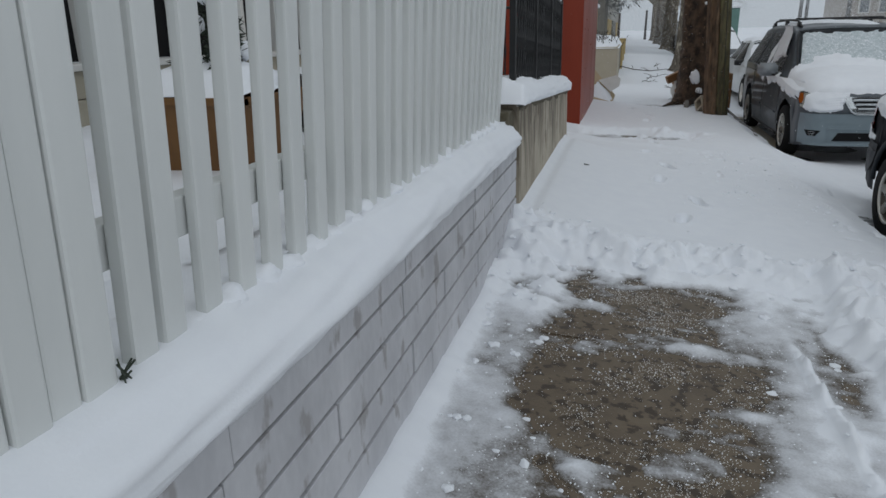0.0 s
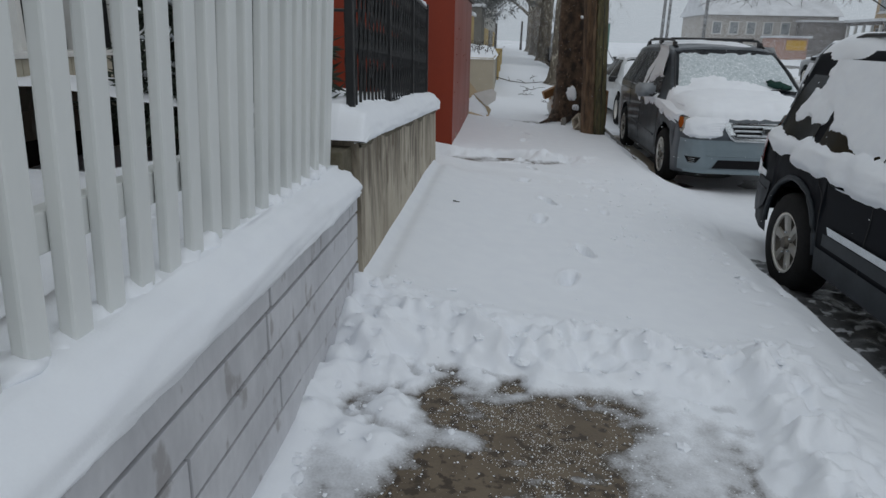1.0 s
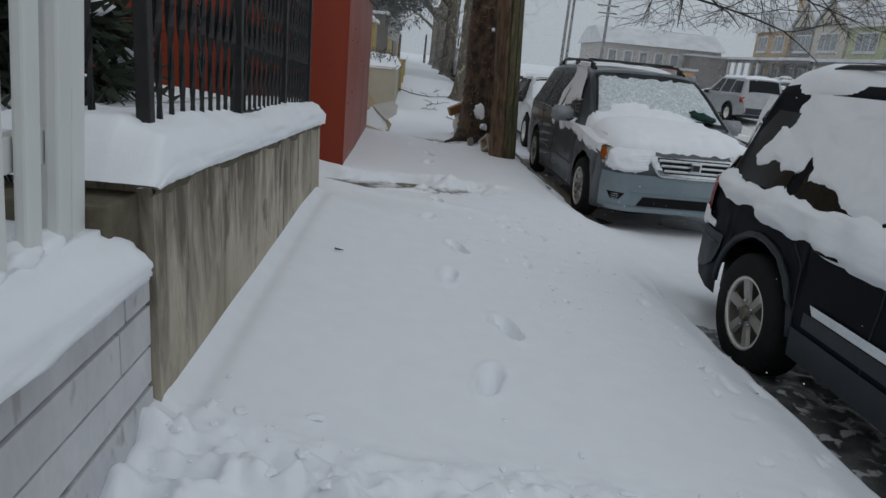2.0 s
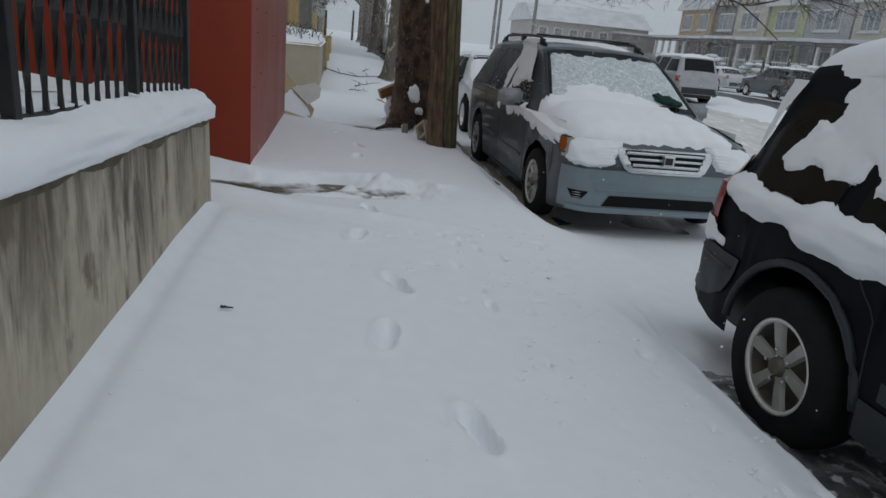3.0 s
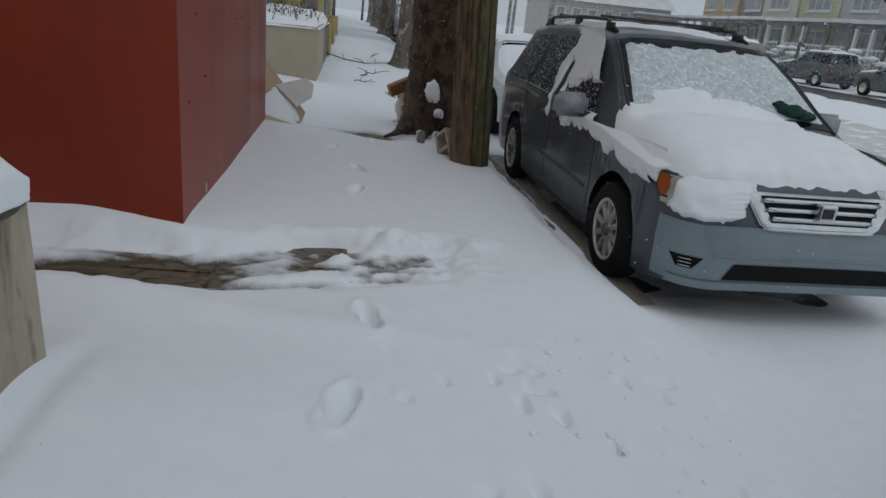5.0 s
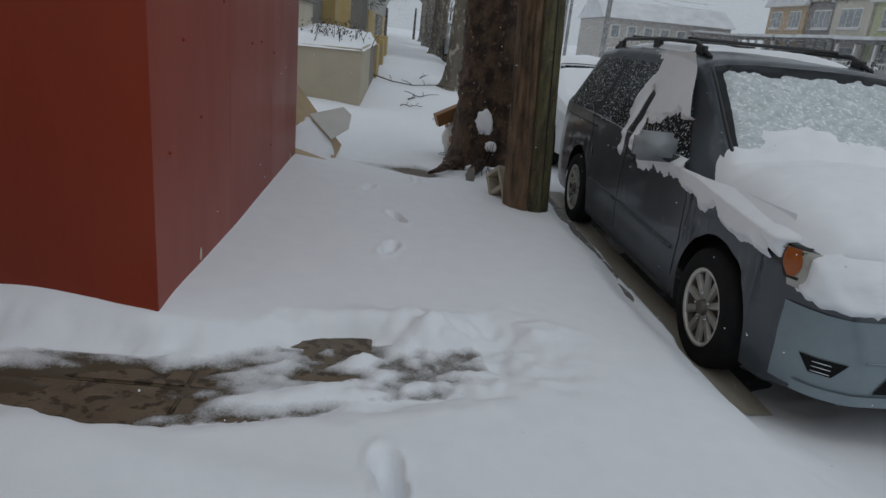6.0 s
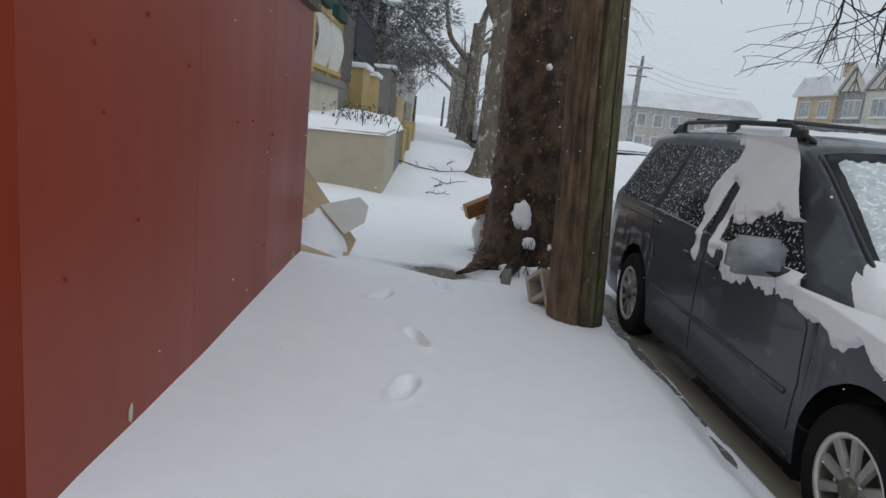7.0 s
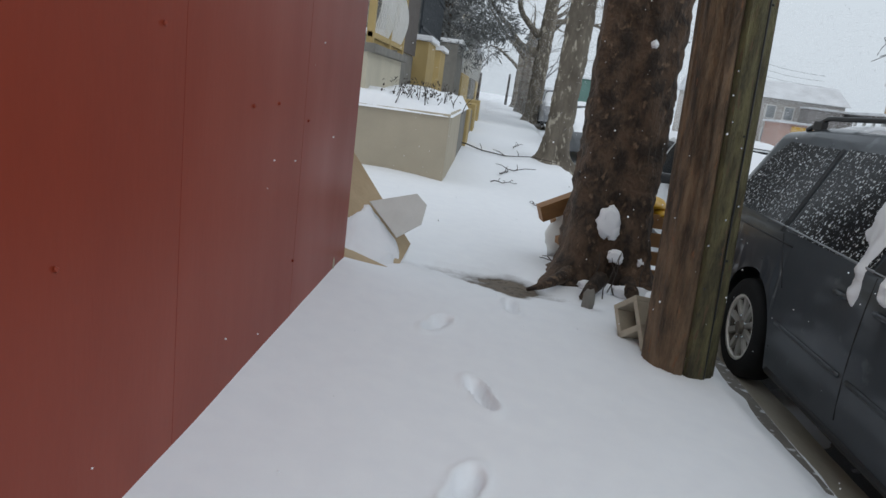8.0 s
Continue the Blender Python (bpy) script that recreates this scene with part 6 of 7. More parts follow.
def trunk(centre, base_z, height, radius, seed, lean=(0, 0), roots=True, sides=60, pitch=0.045):
    """A tapered trunk, knobbly and uneven, flaring into roots at the foot."""
    hs = np.arange(-0.3, height, pitch)
    th = np.linspace(0, 2 * math.pi, sides, endpoint=False)
    verts, faces = [], []
    for i, h in enumerate(hs):
        hh = max(h, 0)
        r0 = radius * (1 - 0.05 * hh) + (0.55 * radius * math.exp(-hh / 0.16) if roots else 0.1 * radius * math.exp(-hh / 0.2))
        for a in th:
            lobes = 0.10 * math.sin(3 * a + seed) + 0.07 * math.sin(5 * a + 2 * seed + hh)
            if roots:
                lobes += 0.55 * math.exp(-hh / 0.16) * (0.5 + 0.5 * math.sin(4 * a + seed * 1.7)) ** 3
            p = Vector((math.cos(a) * 2.2, math.sin(a) * 2.2, hh * 2.4 + seed))
            bump = 0.10 * noise.noise(p) + 0.10 * noise.noise(p * 2.6) + 0.06 * noise.noise(p * 6) + 0.03 * noise.noise(p * 13)
            r = r0 * (1 + lobes + bump)
            verts.append((centre[0] + lean[0] * hh + r * math.cos(a), centre[1] + lean[1] * hh + r * math.sin(a), base_z + h))
    n = sides
    for i in range(len(hs) - 1):
        for k in range(n):
            faces.append((i * n + k, i * n + (k + 1) % n, (i + 1) * n + (k + 1) % n, (i + 1) * n + k))
    return verts, faces


def grow(bm, at, way, length, r, level, rng, droop=0.0, spread=0.8):
    """A limb that wanders, with twigs off its length."""
    pts, p, d = [Vector(at)], Vector(at), Vector(way).normalized()
    n = max(4, int(length / (0.35 if level == 0 else 0.14)))
    for i in range(n):
        d = (d + Vector((rng.gauss(0, 0.16), rng.gauss(0, 0.16), rng.gauss(0, 0.12) - droop * (i / n)))).normalized()
        p = p + d * (length / n)
        if level > 0 and (p.z < (2.15 if p.x > 1.3 else 2.75) or p.x < -0.9):
            break
        pts.append(p.copy())
    if len(pts) < 3:
        return
    n = len(pts) - 1
    radii = [max(0.0035, r * (1 - 0.82 * i / n)) for i in range(n + 1)]
    tube(pts, radii, 7 if level == 0 else (5 if level == 1 else 3), bm, cap=False)
    if level < 3:
        count = (5, 6, 4)[level]
        for k in range(count):
            i = rng.randint(max(1, n // 3), n)
            way2 = (pts[i] - pts[i - 1]).normalized() + Vector((rng.gauss(0, spread), rng.gauss(0, spread), rng.gauss(0, spread * 0.6)))
            grow(bm, pts[i], way2, length * rng.uniform(0.35, 0.6), radii[i] * 0.6, level + 1, rng, droop + 0.06, spread)


def street_tree(at, radius, height, bark, limbs, seed, label, lean=(0, 0), roots=True):
    z = float(pave_z(at[0], at[1]))
    tree = thing("tree", (at[0], at[1], z), label, "tree")
    v, f = trunk((0, 0), 0.0, height, radius, seed, lean, roots)
    arrays("trunk", v, f, bark, tree)
    rng = random.Random(seed)
    bm = bmesh.new()
    for h, way, length, r in limbs:
        grow(bm, (lean[0] * h, lean[1] * h, h), way, length, r, 0, rng, 0.05)
    part("crown", bm, TWIG if bark is BARK else BARK_PALE, tree, "bare winter branches", True)
    return tree


street_tree((0.70, 13.78), 0.335, 4.6, BARK, [(3.0, (0.75, -0.1, 0.75), 4.2, 0.19), (3.4, (0.9, -0.45, 0.22), 5.2, 0.085), (3.9, (0.9, -0.7, 0.30), 6.0, 0.08), (4.2, (0.8, -0.9, 0.35), 6.0, 0.08), (4.3, (-0.4, 0.3, 1), 4.0, 0.2), (4.4, (0.2, -0.4, 1), 4.0, 0.2), (4.0, (1, 0.35, 0.3), 5.5, 0.08), (3.5, (1, -0.55, 0.08), 5.0, 0.036), (3.6, (1, -0.95, 0.10), 5.5, 0.036)], 3,
            "old street tree with dark wet knobbly bark", (-0.015, 0.0))
street_tree((1.0, 22.4), 0.275, 4.8, BARK_PALE, [(3.2, (-0.6, -0.4, 0.9), 4.0, 0.15), (3.8, (0.7, 0.2, 0.8), 4.2, 0.15), (4.5, (0.1, -0.3, 1), 4.0, 0.16), (4.2, (-0.7, 0.3, 0.5), 4.0, 0.1)], 9, "plane tree with mottled peeling bark", (0.03, 0.0))
street_tree((1.22, 37.0), 0.33, 5.0, BARK_PALE, [(2.6, (-0.9, -0.5, 0.55), 5.0, 0.15), (3.2, (-0.8, -0.2, 0.7), 5.0, 0.15), (4.4, (0.4, -0.3, 1), 4.0, 0.18), (4.0, (0.7, 0.3, 0.6), 4.0, 0.13)], 14, "thick plane tree further up the street", (0.03, 0.0))
street_tree((1.25, 50.0), 0.35, 5.0, BARK_PALE, [(3.0, (-0.8, -0.3, 0.7), 5.0, 0.15), (4.4, (0.4, 0.3, 1), 4.0, 0.18), (3.4, (0.8, 0.1, 0.7), 4.0, 0.15)], 21, "far plane tree in the row", (0.02, 0.0))
street_tree((1.3, 64.0), 0.35, 5.0, BARK_PALE, [(3.0, (-0.8, -0.3, 0.7), 5.0, 0.15), (4.4, (0.4, 0.3, 1), 4.0, 0.18)], 27, "far plane tree in the row")

# snow caught on the big trunk and its roots
for x, y, z, rx, rz in ((0.64, 13.40, 0.45, 0.085, 0.12), (0.73, 13.38, 0.20, 0.06, 0.05), (0.93, 13.42, 0.17, 0.03, 0.045), (0.62, 13.30, -0.04, 0.14, 0.05), (0.88, 13.26, -0.04, 0.16, 0.06), (0.73, 13.44, 1.75, 0.025, 0.03)):
    bm = bmesh.new()
    clump(bm, (x, y + 0.05, z), (rx, 0.035, rz), x * 9 + z, 3)
    clump(bm, (x + rx * 0.5, y + 0.06, z - rz * 0.5), (rx * 0.6, 0.04, rz * 0.6), x * 5 + z, 3)
    clump(bm, (x - rx * 0.4, y + 0.06, z + rz * 0.4), (rx * 0.5, 0.04, rz * 0.5), x * 3 + z, 3)
    tagged(part("snow_lump", bm, SNOW, None, smooth=True), "snow lump stuck to dark tree bark", "snow", "lumps on the trunk")
# surface roots reaching over the worn ground
root_tree = thing("root", (0.45, 13.4, -0.08), "gnarled surface root running from the tree foot", "root")
rng = random.Random(2)
for pts in ([(0.0, 0.1, 0.12), (-0.12, -0.12, 0.09), (-0.25, -0.24, 0.05), (-0.36, -0.30, 0.02)], [(0.2, 0.0, 0.1), (0.10, -0.2, 0.06), (0.04, -0.3, 0.02)], [(0.4, 0.0, 0.1), (0.42, -0.16, 0.05)]):
    part("root_strand", tube(pts, [0.065, 0.05, 0.03, 0.014][:len(pts)], 8), BARK, root_tree, smooth=True)
bm = bmesh.new()
for k in range(9):
    x, y = 0.75 + rng.uniform(-.25, .3), 13.2 + rng.uniform(-.1, .1)
    pts = [(x, y, -0.05)]
    for q in range(4):
        pts.append((pts[-1][0] + rng.uniform(-.03, .03), pts[-1][1] + rng.uniform(-.02, .02), pts[-1][2] + rng.uniform(.05, .11)))
    tube(pts, [0.005, 0.004, 0.0035, 0.003, 0.002], 4, bm)
tagged(part("sapling_twigs", bm, TWIG), "thin bare shoots at the foot of the tree", "twigs")

pole = thing("utility_pole", (0.91, 12.10, -0.2), "weathered wooden utility pole, reddish brown with green algae", "pole")
hs = np.arange(-0.2, 9.0, 0.09)
th = np.linspace(0, 2 * math.pi, 40, endpoint=False)


def pole_half(a0, a1, mat, name, label, swell=0.0):
    sel = np.linspace(a0, a1, max(24, int((a1 - a0) * 22)))
    verts, faces = [], []
    for h in hs:
        for a in sel:
            r = 0.19 * (1 - 0.022 * h) + swell
            g = 0.009 * noise.noise(Vector((a * 9, 3.3, h * 0.35))) + 0.008 * noise.noise(Vector((a * 24, 1.3, h * 0.5))) + 0.008 * noise.noise(Vector((a * 2, 7, h * 0.8)))
            edge = 0.030 * (math.exp(-((a - a0) / 0.06) ** 2) + math.exp(-((a - a1) / 0.06) ** 2))
            verts.append(((r + g - edge) * math.cos(a) - 0.052 * h, (r + g - edge) * math.sin(a), h))
    n = len(sel)
    for i in range(len(hs) - 1):
        for k in range(n - 1):
            faces.append((i * n + k, i * n + k + 1, (i + 1) * n + k + 1, (i + 1) * n + k))
    return arrays(name, verts, faces, mat, pole, label)


pole_half(0.1 - 2 * math.pi, -1.62, POLE, "shaft", "split reddish-brown shaft")
pole_half(-1.62, 0.1, POLE_GREEN, "mossy_side", "green algae-stained strip", 0.004)
for k in range(14):
    a, h = -1.6 + 0.8 * rng.random(), 0.5 + 2.2 * rng.random()
    bm = bmesh.new()
    bmesh.ops.create_icosphere(bm, subdivisions=1, radius=0.007)
    bmesh.ops.translate(bm, verts=bm.verts, vec=(0.195 * math.cos(a) - 0.052 * h, 0.195 * math.sin(a), h))
    part("staple", bm, CHROME if k % 2 else TRIM, pole)
strip(pole, "ground_wire", [(0.197 * math.cos(-1.02) - 0.052 * h, 0.197 * math.sin(-1.02), h) for h in np.arange(0, 8, 0.4)], 0.005, TRIM)

# cinder block and slab stood against the pole
cinder = thing("cinder_block", (0.83, 12.42, -0.04), "pale cinder block tilted in snow by the pole", "block")
along = Vector((-0.16, 0.62, 0.77)).normalized()
cores = (Vector((-0.86, -0.50, 0.12)) - along * along.dot(Vector((-0.86, -0.50, 0.12)))).normalized()
cinder.rotation_euler = Matrix((along.cross(cores), along, cores)).transposed().to_euler()
part("shell", block((-0.1, -0.2, 0), (0.1, -0.165, 0.19), 0.006), CINDER, cinder)
part("shell", block((-0.1, 0.165, 0), (0.1, 0.2, 0.19), 0.006), CINDER, cinder)
part("web", block((-0.1, -0.02, 0), (0.1, 0.02, 0.19), 0.006), CINDER, cinder)
for x in (-0.1, 0.068):
    part("face_shell", block((x, -0.165, 0), (x + 0.032, 0.165, 0.19), 0.004), CINDER, cinder)
bm = bmesh.new()
clump(bm, (0.88, 12.50, 0.10), (0.14, 0.14, 0.11), 4.4, 3)
tagged(part("snow_lump", bm, SNOW, None, smooth=True), "snow wedged between cinder block and pole", "snow")
stone = bmesh.new()
clump(stone, (0.49, 12.86, -0.02), (0.04, 0.03, 0.11), 2.2, 2)
tagged(part("stone", stone, GREYWALL), "wedge of stone upright in snow", "stone")

# ---- building waste past the red porch ----


def board(name, size, at, turns, mat, label, category="board"):
    bm = block((-size[0] / 2, -size[1] / 2, -size[2] / 2), (size[0] / 2, size[1] / 2, size[2] / 2), 0.003)
    ob = part(name, bm, mat)
    ob.matrix_world = pose(*at, *turns)
    return tagged(ob, label, category)


def slope(corners, s, t, lift=0.0):
    """A point on the plane patch between four corners: s runs down from the wall, t towards the street's near end."""
    a, b, c, d = [np.array(p) for p in corners]
    s, t = np.asarray(s)[..., None], np.asarray(t)[..., None]
    p = (a * (1 - s) + b * s) * (1 - t) + (d * (1 - s) + c * s) * t
    return p[..., 0], p[..., 1], p[..., 2] + lift


LEAN = ((-1.30, 13.28, 0.72), (-0.80, 13.14, 0.13), (-0.86, 12.70, -0.03), (-1.28, 12.76, 0.13))
bm = bmesh.new()
f = bm.faces.new([bm.verts.new(p) for p in LEAN])
bmesh.ops.subdivide_edges(bm, edges=bm.edges[:], cuts=5, use_grid_fill=True)
for v in bm.verts:
    v.co.z += 0.012 * noise.noise(v.co * 3.0)
bmesh.ops.solidify(bm, geom=bm.faces[:], thickness=0.018)
bmesh.ops.recalc_face_normals(bm, faces=bm.faces)
tagged(part("plywood_sheet", bm, PLYWOOD), "warped raw plywood sheet slumped from the wall under snow", "plywood")


def pile_depth(s, t):
    band = 0.26 + 0.12 * fbm(s, t, 0.35, 521, 4) + 0.30 * np.exp(-((s - 0.16) / 0.20) ** 2)
    return 0.075 * step(band, band + 0.22, t) * step(1.02, 0.86, s + 0.05 * fbm(s, t, 0.2, 522, 3) + 0.14 * step(0.75, 1.0, t)) - 0.012 + 0.012 * fbm(s, t, 0.3, 523, 3)


drift = sheet("snow_drift", np.linspace(-0.04, 1.02, 46), np.linspace(0.05, 1.03, 46), lambda a, b: slope(LEAN, a, b, np.maximum(-0.03, pile_depth(a, b)) + 0.012), SNOW, lambda a, b: pile_depth(a, b) + 0.028)
tagged(drift, "snow lying on the slumped plywood sheet", "snow")
board("plywood_strip", (0.46, 0.13, 0.035), (-1.03, 12.66, 0.075), (14, 15, -8), PLYWOOD, "raw plywood offcut sticking out of snow", "plywood")
bm = prism([(-0.20, -0.04), (0.09, -0.20), (0.20, -0.03), (0.17, 0.12), (0.07, 0.17)], 2, -0.007, 0.007, 0.002)
ob = part("drywall_piece", bm, WHITETRIM)
ob.matrix_world = pose(-0.90, 13.05, 0.40, 52, 16, -6)
tagged(ob, "grey broken plasterboard piece leaning on plywood", "plasterboard")
for k, (x, y, z, ln, yaw, tilt) in enumerate(((0.50, 14.15, 0.50, 0.75, 18, 24), (0.58, 14.3, 0.36, 0.6, 12, 20), (0.62, 14.1, 0.20, 0.6, 25, 10))):
    board("lumber", (ln, 0.09, 0.14 if k == 0 else 0.06), (x, y, z), (8, -tilt, yaw), LUMBER, "wet brown lumber stacked behind the tree", "lumber")
bm = bmesh.new()
clump(bm, (0.40, 14.2, 0.16), (0.14, 0.16, 0.22), 6.6, 3)
tagged(part("rubbish_bag", bm, WHITETRIM, None, smooth=True), "white rubbish bag behind the tree", "bag")
bm = bmesh.new()
clump(bm, (1.13, 14.35, 0.52), (0.14, 0.2, 0.06), 7.1, 3)
clump(bm, (1.22, 14.3, 0.46), (0.1, 0.2, 0.04), 9.1, 3)
tagged(part("tarpaulin", bm, YELLOWBAG, None, smooth=True), "yellow plastic tarpaulin bundled behind the tree", "tarpaulin")
crate = thing("crate", (1.15, 14.4, -0.2), "rough wooden crate of scrap behind the tree", "crate")
for k in range(4):
    part("crate_slat", block((-0.25, -0.28, 0.06 + k * 0.16), (0.25, -0.26, 0.18 + k * 0.16), 0.004), LUMBER, crate)
for x in (-0.25, 0.22):
    part("crate_post", block((x, -0.255, 0), (x + 0.03, 0.2, 0.66), 0.004), LUMBER, crate)

# fallen twigs and specks on the snow
rng = random.Random(31)
for n, (x, y, ln, yaw) in enumerate(((0.05, 19.4, 1.3, 75), (-0.1, 21.6, 1.9, 5), (0.35, 16.6, 0.4, 110), (-0.05, 18.0, 0.5, 40), (-0.87, 5.95, 0.05, 20), (0.3, 24.0, 0.8, 80), (0.4, 13.9, 0.35, 150))):
    bm = bmesh.new()
    p = Vector((x, y, 0))
    a = radians(yaw)
    pts = []
    for q in range(8):
        pp = p + Vector((math.cos(a), math.sin(a), 0)) * ln * (q / 7 - 0.5) + Vector((rng.gauss(0, .03 * ln), rng.gauss(0, .03 * ln), 0))
        pp.z = float(snow_z(pp.x, pp.y)) + 0.012 + (0.05 * ln * rng.random())
        pts.append(pp)
    r = 0.006 + 0.010 * min(1, ln / 1.9)
    tube(pts, [r * (1 - 0.08 * q) for q in range(8)], 5, bm)
    if ln > 0.3:
        for q in (2, 4, 5):
            tip = pts[q] + Vector((rng.gauss(0, .15 * ln), rng.gauss(0, .15 * ln), 0.06 * ln))
            tube([pts[q], (pts[q] + tip) / 2 + Vector((0, 0, 0.02)), tip], [r * 0.6, r * 0.5, r * 0.3], 4, bm)
    tagged(part("fallen_twig", bm, TWIG), "dark fallen twig lying on snow", "twig", "fallen twigs")

# ---- neighbouring front walls up the street ----
gz = float(pave_z(-0.9, 17.0)) - 0.3
garden = thing("garden_wall", (-2, 17, gz), "beige stucco garden wall topped with snow", "wall")
add("front_face", block((-4.5, 16.98, gz), (-0.86, 17.25, 0.94), 0.02), BEIGE, garden)
add("street_face", block((-1.15, 17.25, gz), (-0.855, 19.6, 0.95), 0.02), BEIGE, garden)
add("street_face", block((-1.15, 19.61, gz), (-0.86, 21.8, 0.93), 0.02), GREYWALL, garden)
for y0 in (21.81, 25.6, 29.6):
    add("pier", block((-1.25, y0, gz), (-0.80, y0 + 1.1, 0.84 + float(rise(y0)) * 0.45), 0.02), OCHRE, garden, "ochre painted pier")
    add("street_face", block((-1.15, y0 + 1.11, gz), (-0.86, y0 + 3.7, 0.74 + float(rise(y0)) * 0.45), 0.02), GREYWALL, garden)
bedsnow = sheet("snow_bed", np.arange(-4.4, -0.82, 0.07), np.arange(16.95, 22.0, 0.07), lambda u, v: (u, v, 0.905 + (1 - step(17.14, 16.95, v)) * (1 - step(-0.97, -0.83, u)) * (0.075 + 0.085 * np.abs(fbm(u, v, 0.6, 530, 4)) + 0.022 * (v - 17) + 0.07 * step(-1.0, -1.6, u))), SNOW)
tagged(bedsnow, "lumpy snow filling the raised garden bed", "snow", kind="structure")
rng = random.Random(41)
for cx, cy, n, label in ((-1.45, 17.6, 26, "dry dark shrub poking out of garden snow"), (-1.15, 18.5, 14, "dry dark shrub poking out of garden snow")):
    shrub = thing("dry_shrub", (cx, cy, 0.98), label, "shrub")
    bm = bmesh.new()
    for k in range(n):
        p = Vector((rng.gauss(0, .16), rng.gauss(0, .22), -0.05))
        tip = p + Vector((rng.gauss(0, .1), rng.gauss(0, .1), rng.uniform(.15, .38)))
        tube([p, (p + tip) / 2 + Vector((rng.gauss(0, .02), 0, 0)), tip], [0.008, 0.006, 0.003], 4, bm)
    part("stems", bm, TWIG, shrub)
    bm = bmesh.new()
    for k in range(n * 5):
        q = Vector((rng.gauss(0, .18), rng.gauss(0, .24), rng.uniform(.08, .34)))
        d = Vector((rng.gauss(0, 1), rng.gauss(0, 1), rng.gauss(0, 1))).normalized() * 0.03
        e = d.cross(Vector((0, 0, 1))).normalized() * 0.015
        bm.faces.new([bm.verts.new(w) for w in (q - d, q + e, q + d, q - e)])
    part("leaves", bm, TWIG, shrub)

terrace = thing("terrace", (-2.6, 19, 0.4), "pale porch terrace with yellow railing and planters", "porch")
add("wall", block((-5, 17.9, 0.3), (-2.15, 21.2, 1.62), 0.02), PALE, terrace)
add("ledge", block((-5, 17.85, 1.60), (-2.05, 21.25, 1.72), 0.02), GREYWALL, terrace, "grey stone ledge")
add("wall", block((-5, 21.21, 0.3), (-2.20, 23.2, 1.80), 0.02), GREYWALL, terrace)
for y0 in (23.3, 26.4):
    add("pier", block((-3.2, y0, 0.3), (-1.90, y0 + 1.6, 2.15), 0.02), OCHRE, terrace, "ochre pier")
    add("pier_cap", block((-3.3, y0 - 0.1, 2.15), (-1.82, y0 + 1.7, 2.27), 0.03), SNOW, terrace, "snow on the pier")
for y0 in (18.0, 19.5, 21.0):
    add("rail_post", block((-2.22, y0, 1.72), (-2.12, y0 + 0.10, 2.85), 0.008), OCHRE, terrace, "yellow post")
for z0 in (1.80, 2.70):
    add("rail", block((-2.21, 18.0, z0), (-2.13, 21.1, z0 + 0.08), 0.006), OCHRE, terrace, "yellow rail")
for k in range(18):
    y = 18.2 + k * 0.16
    pts = [(-2.17 + 0.10 * math.sin(math.pi * q / 8), y, 1.88 + 0.82 * q / 8) for q in range(9)]
    add("baluster", tube(pts, 0.014, 5), WHITETRIM, terrace, "white bowed baluster")
for y0 in (18.1, 20.0):
    add("window_box", block((-2.35, y0, 2.80), (-2.05, y0 + 1.1, 3.02), 0.02), GREENCLOTH, terrace, "green window box")
for k in range(14):
    add("slat", block((-2.20, 21.3 + k * 0.135, 1.80), (-2.16, 21.3 + k * 0.135 + 0.11, 3.1), 0.006), DARKTIMBER, terrace, "brown fence slat")
screen = thing("screen_fence", (-2.2, 25, 2.2), "dark blue-grey metal screen fence on a wall", "fence")
for k in range(22):
    add("screen_bar", block((-2.15, 23.3 + k * 0.22, 2.25), (-2.10, 23.3 + k * 0.22 + 0.12, 3.5), 0.006), SUV_CLAD, screen)
for z in (2.4, 3.35):
    add("screen_rail", block((-2.14, 23.3, z), (-2.07, 28.1, z + 0.06), 0.006), SUV_CLAD, screen)
shed = thing("shed", (-3, 31, 0.4), "dark grey block shed with snowy roof", "shed")
add("wall", block((-5, 30.0, 0.3), (-1.7, 33.5, 2.6), 0.02), GREYWALL, shed)
add("roof", block((-5.1, 29.9, 2.6), (-1.55, 33.6, 2.72), 0.03), ROOFSNOW, shed)


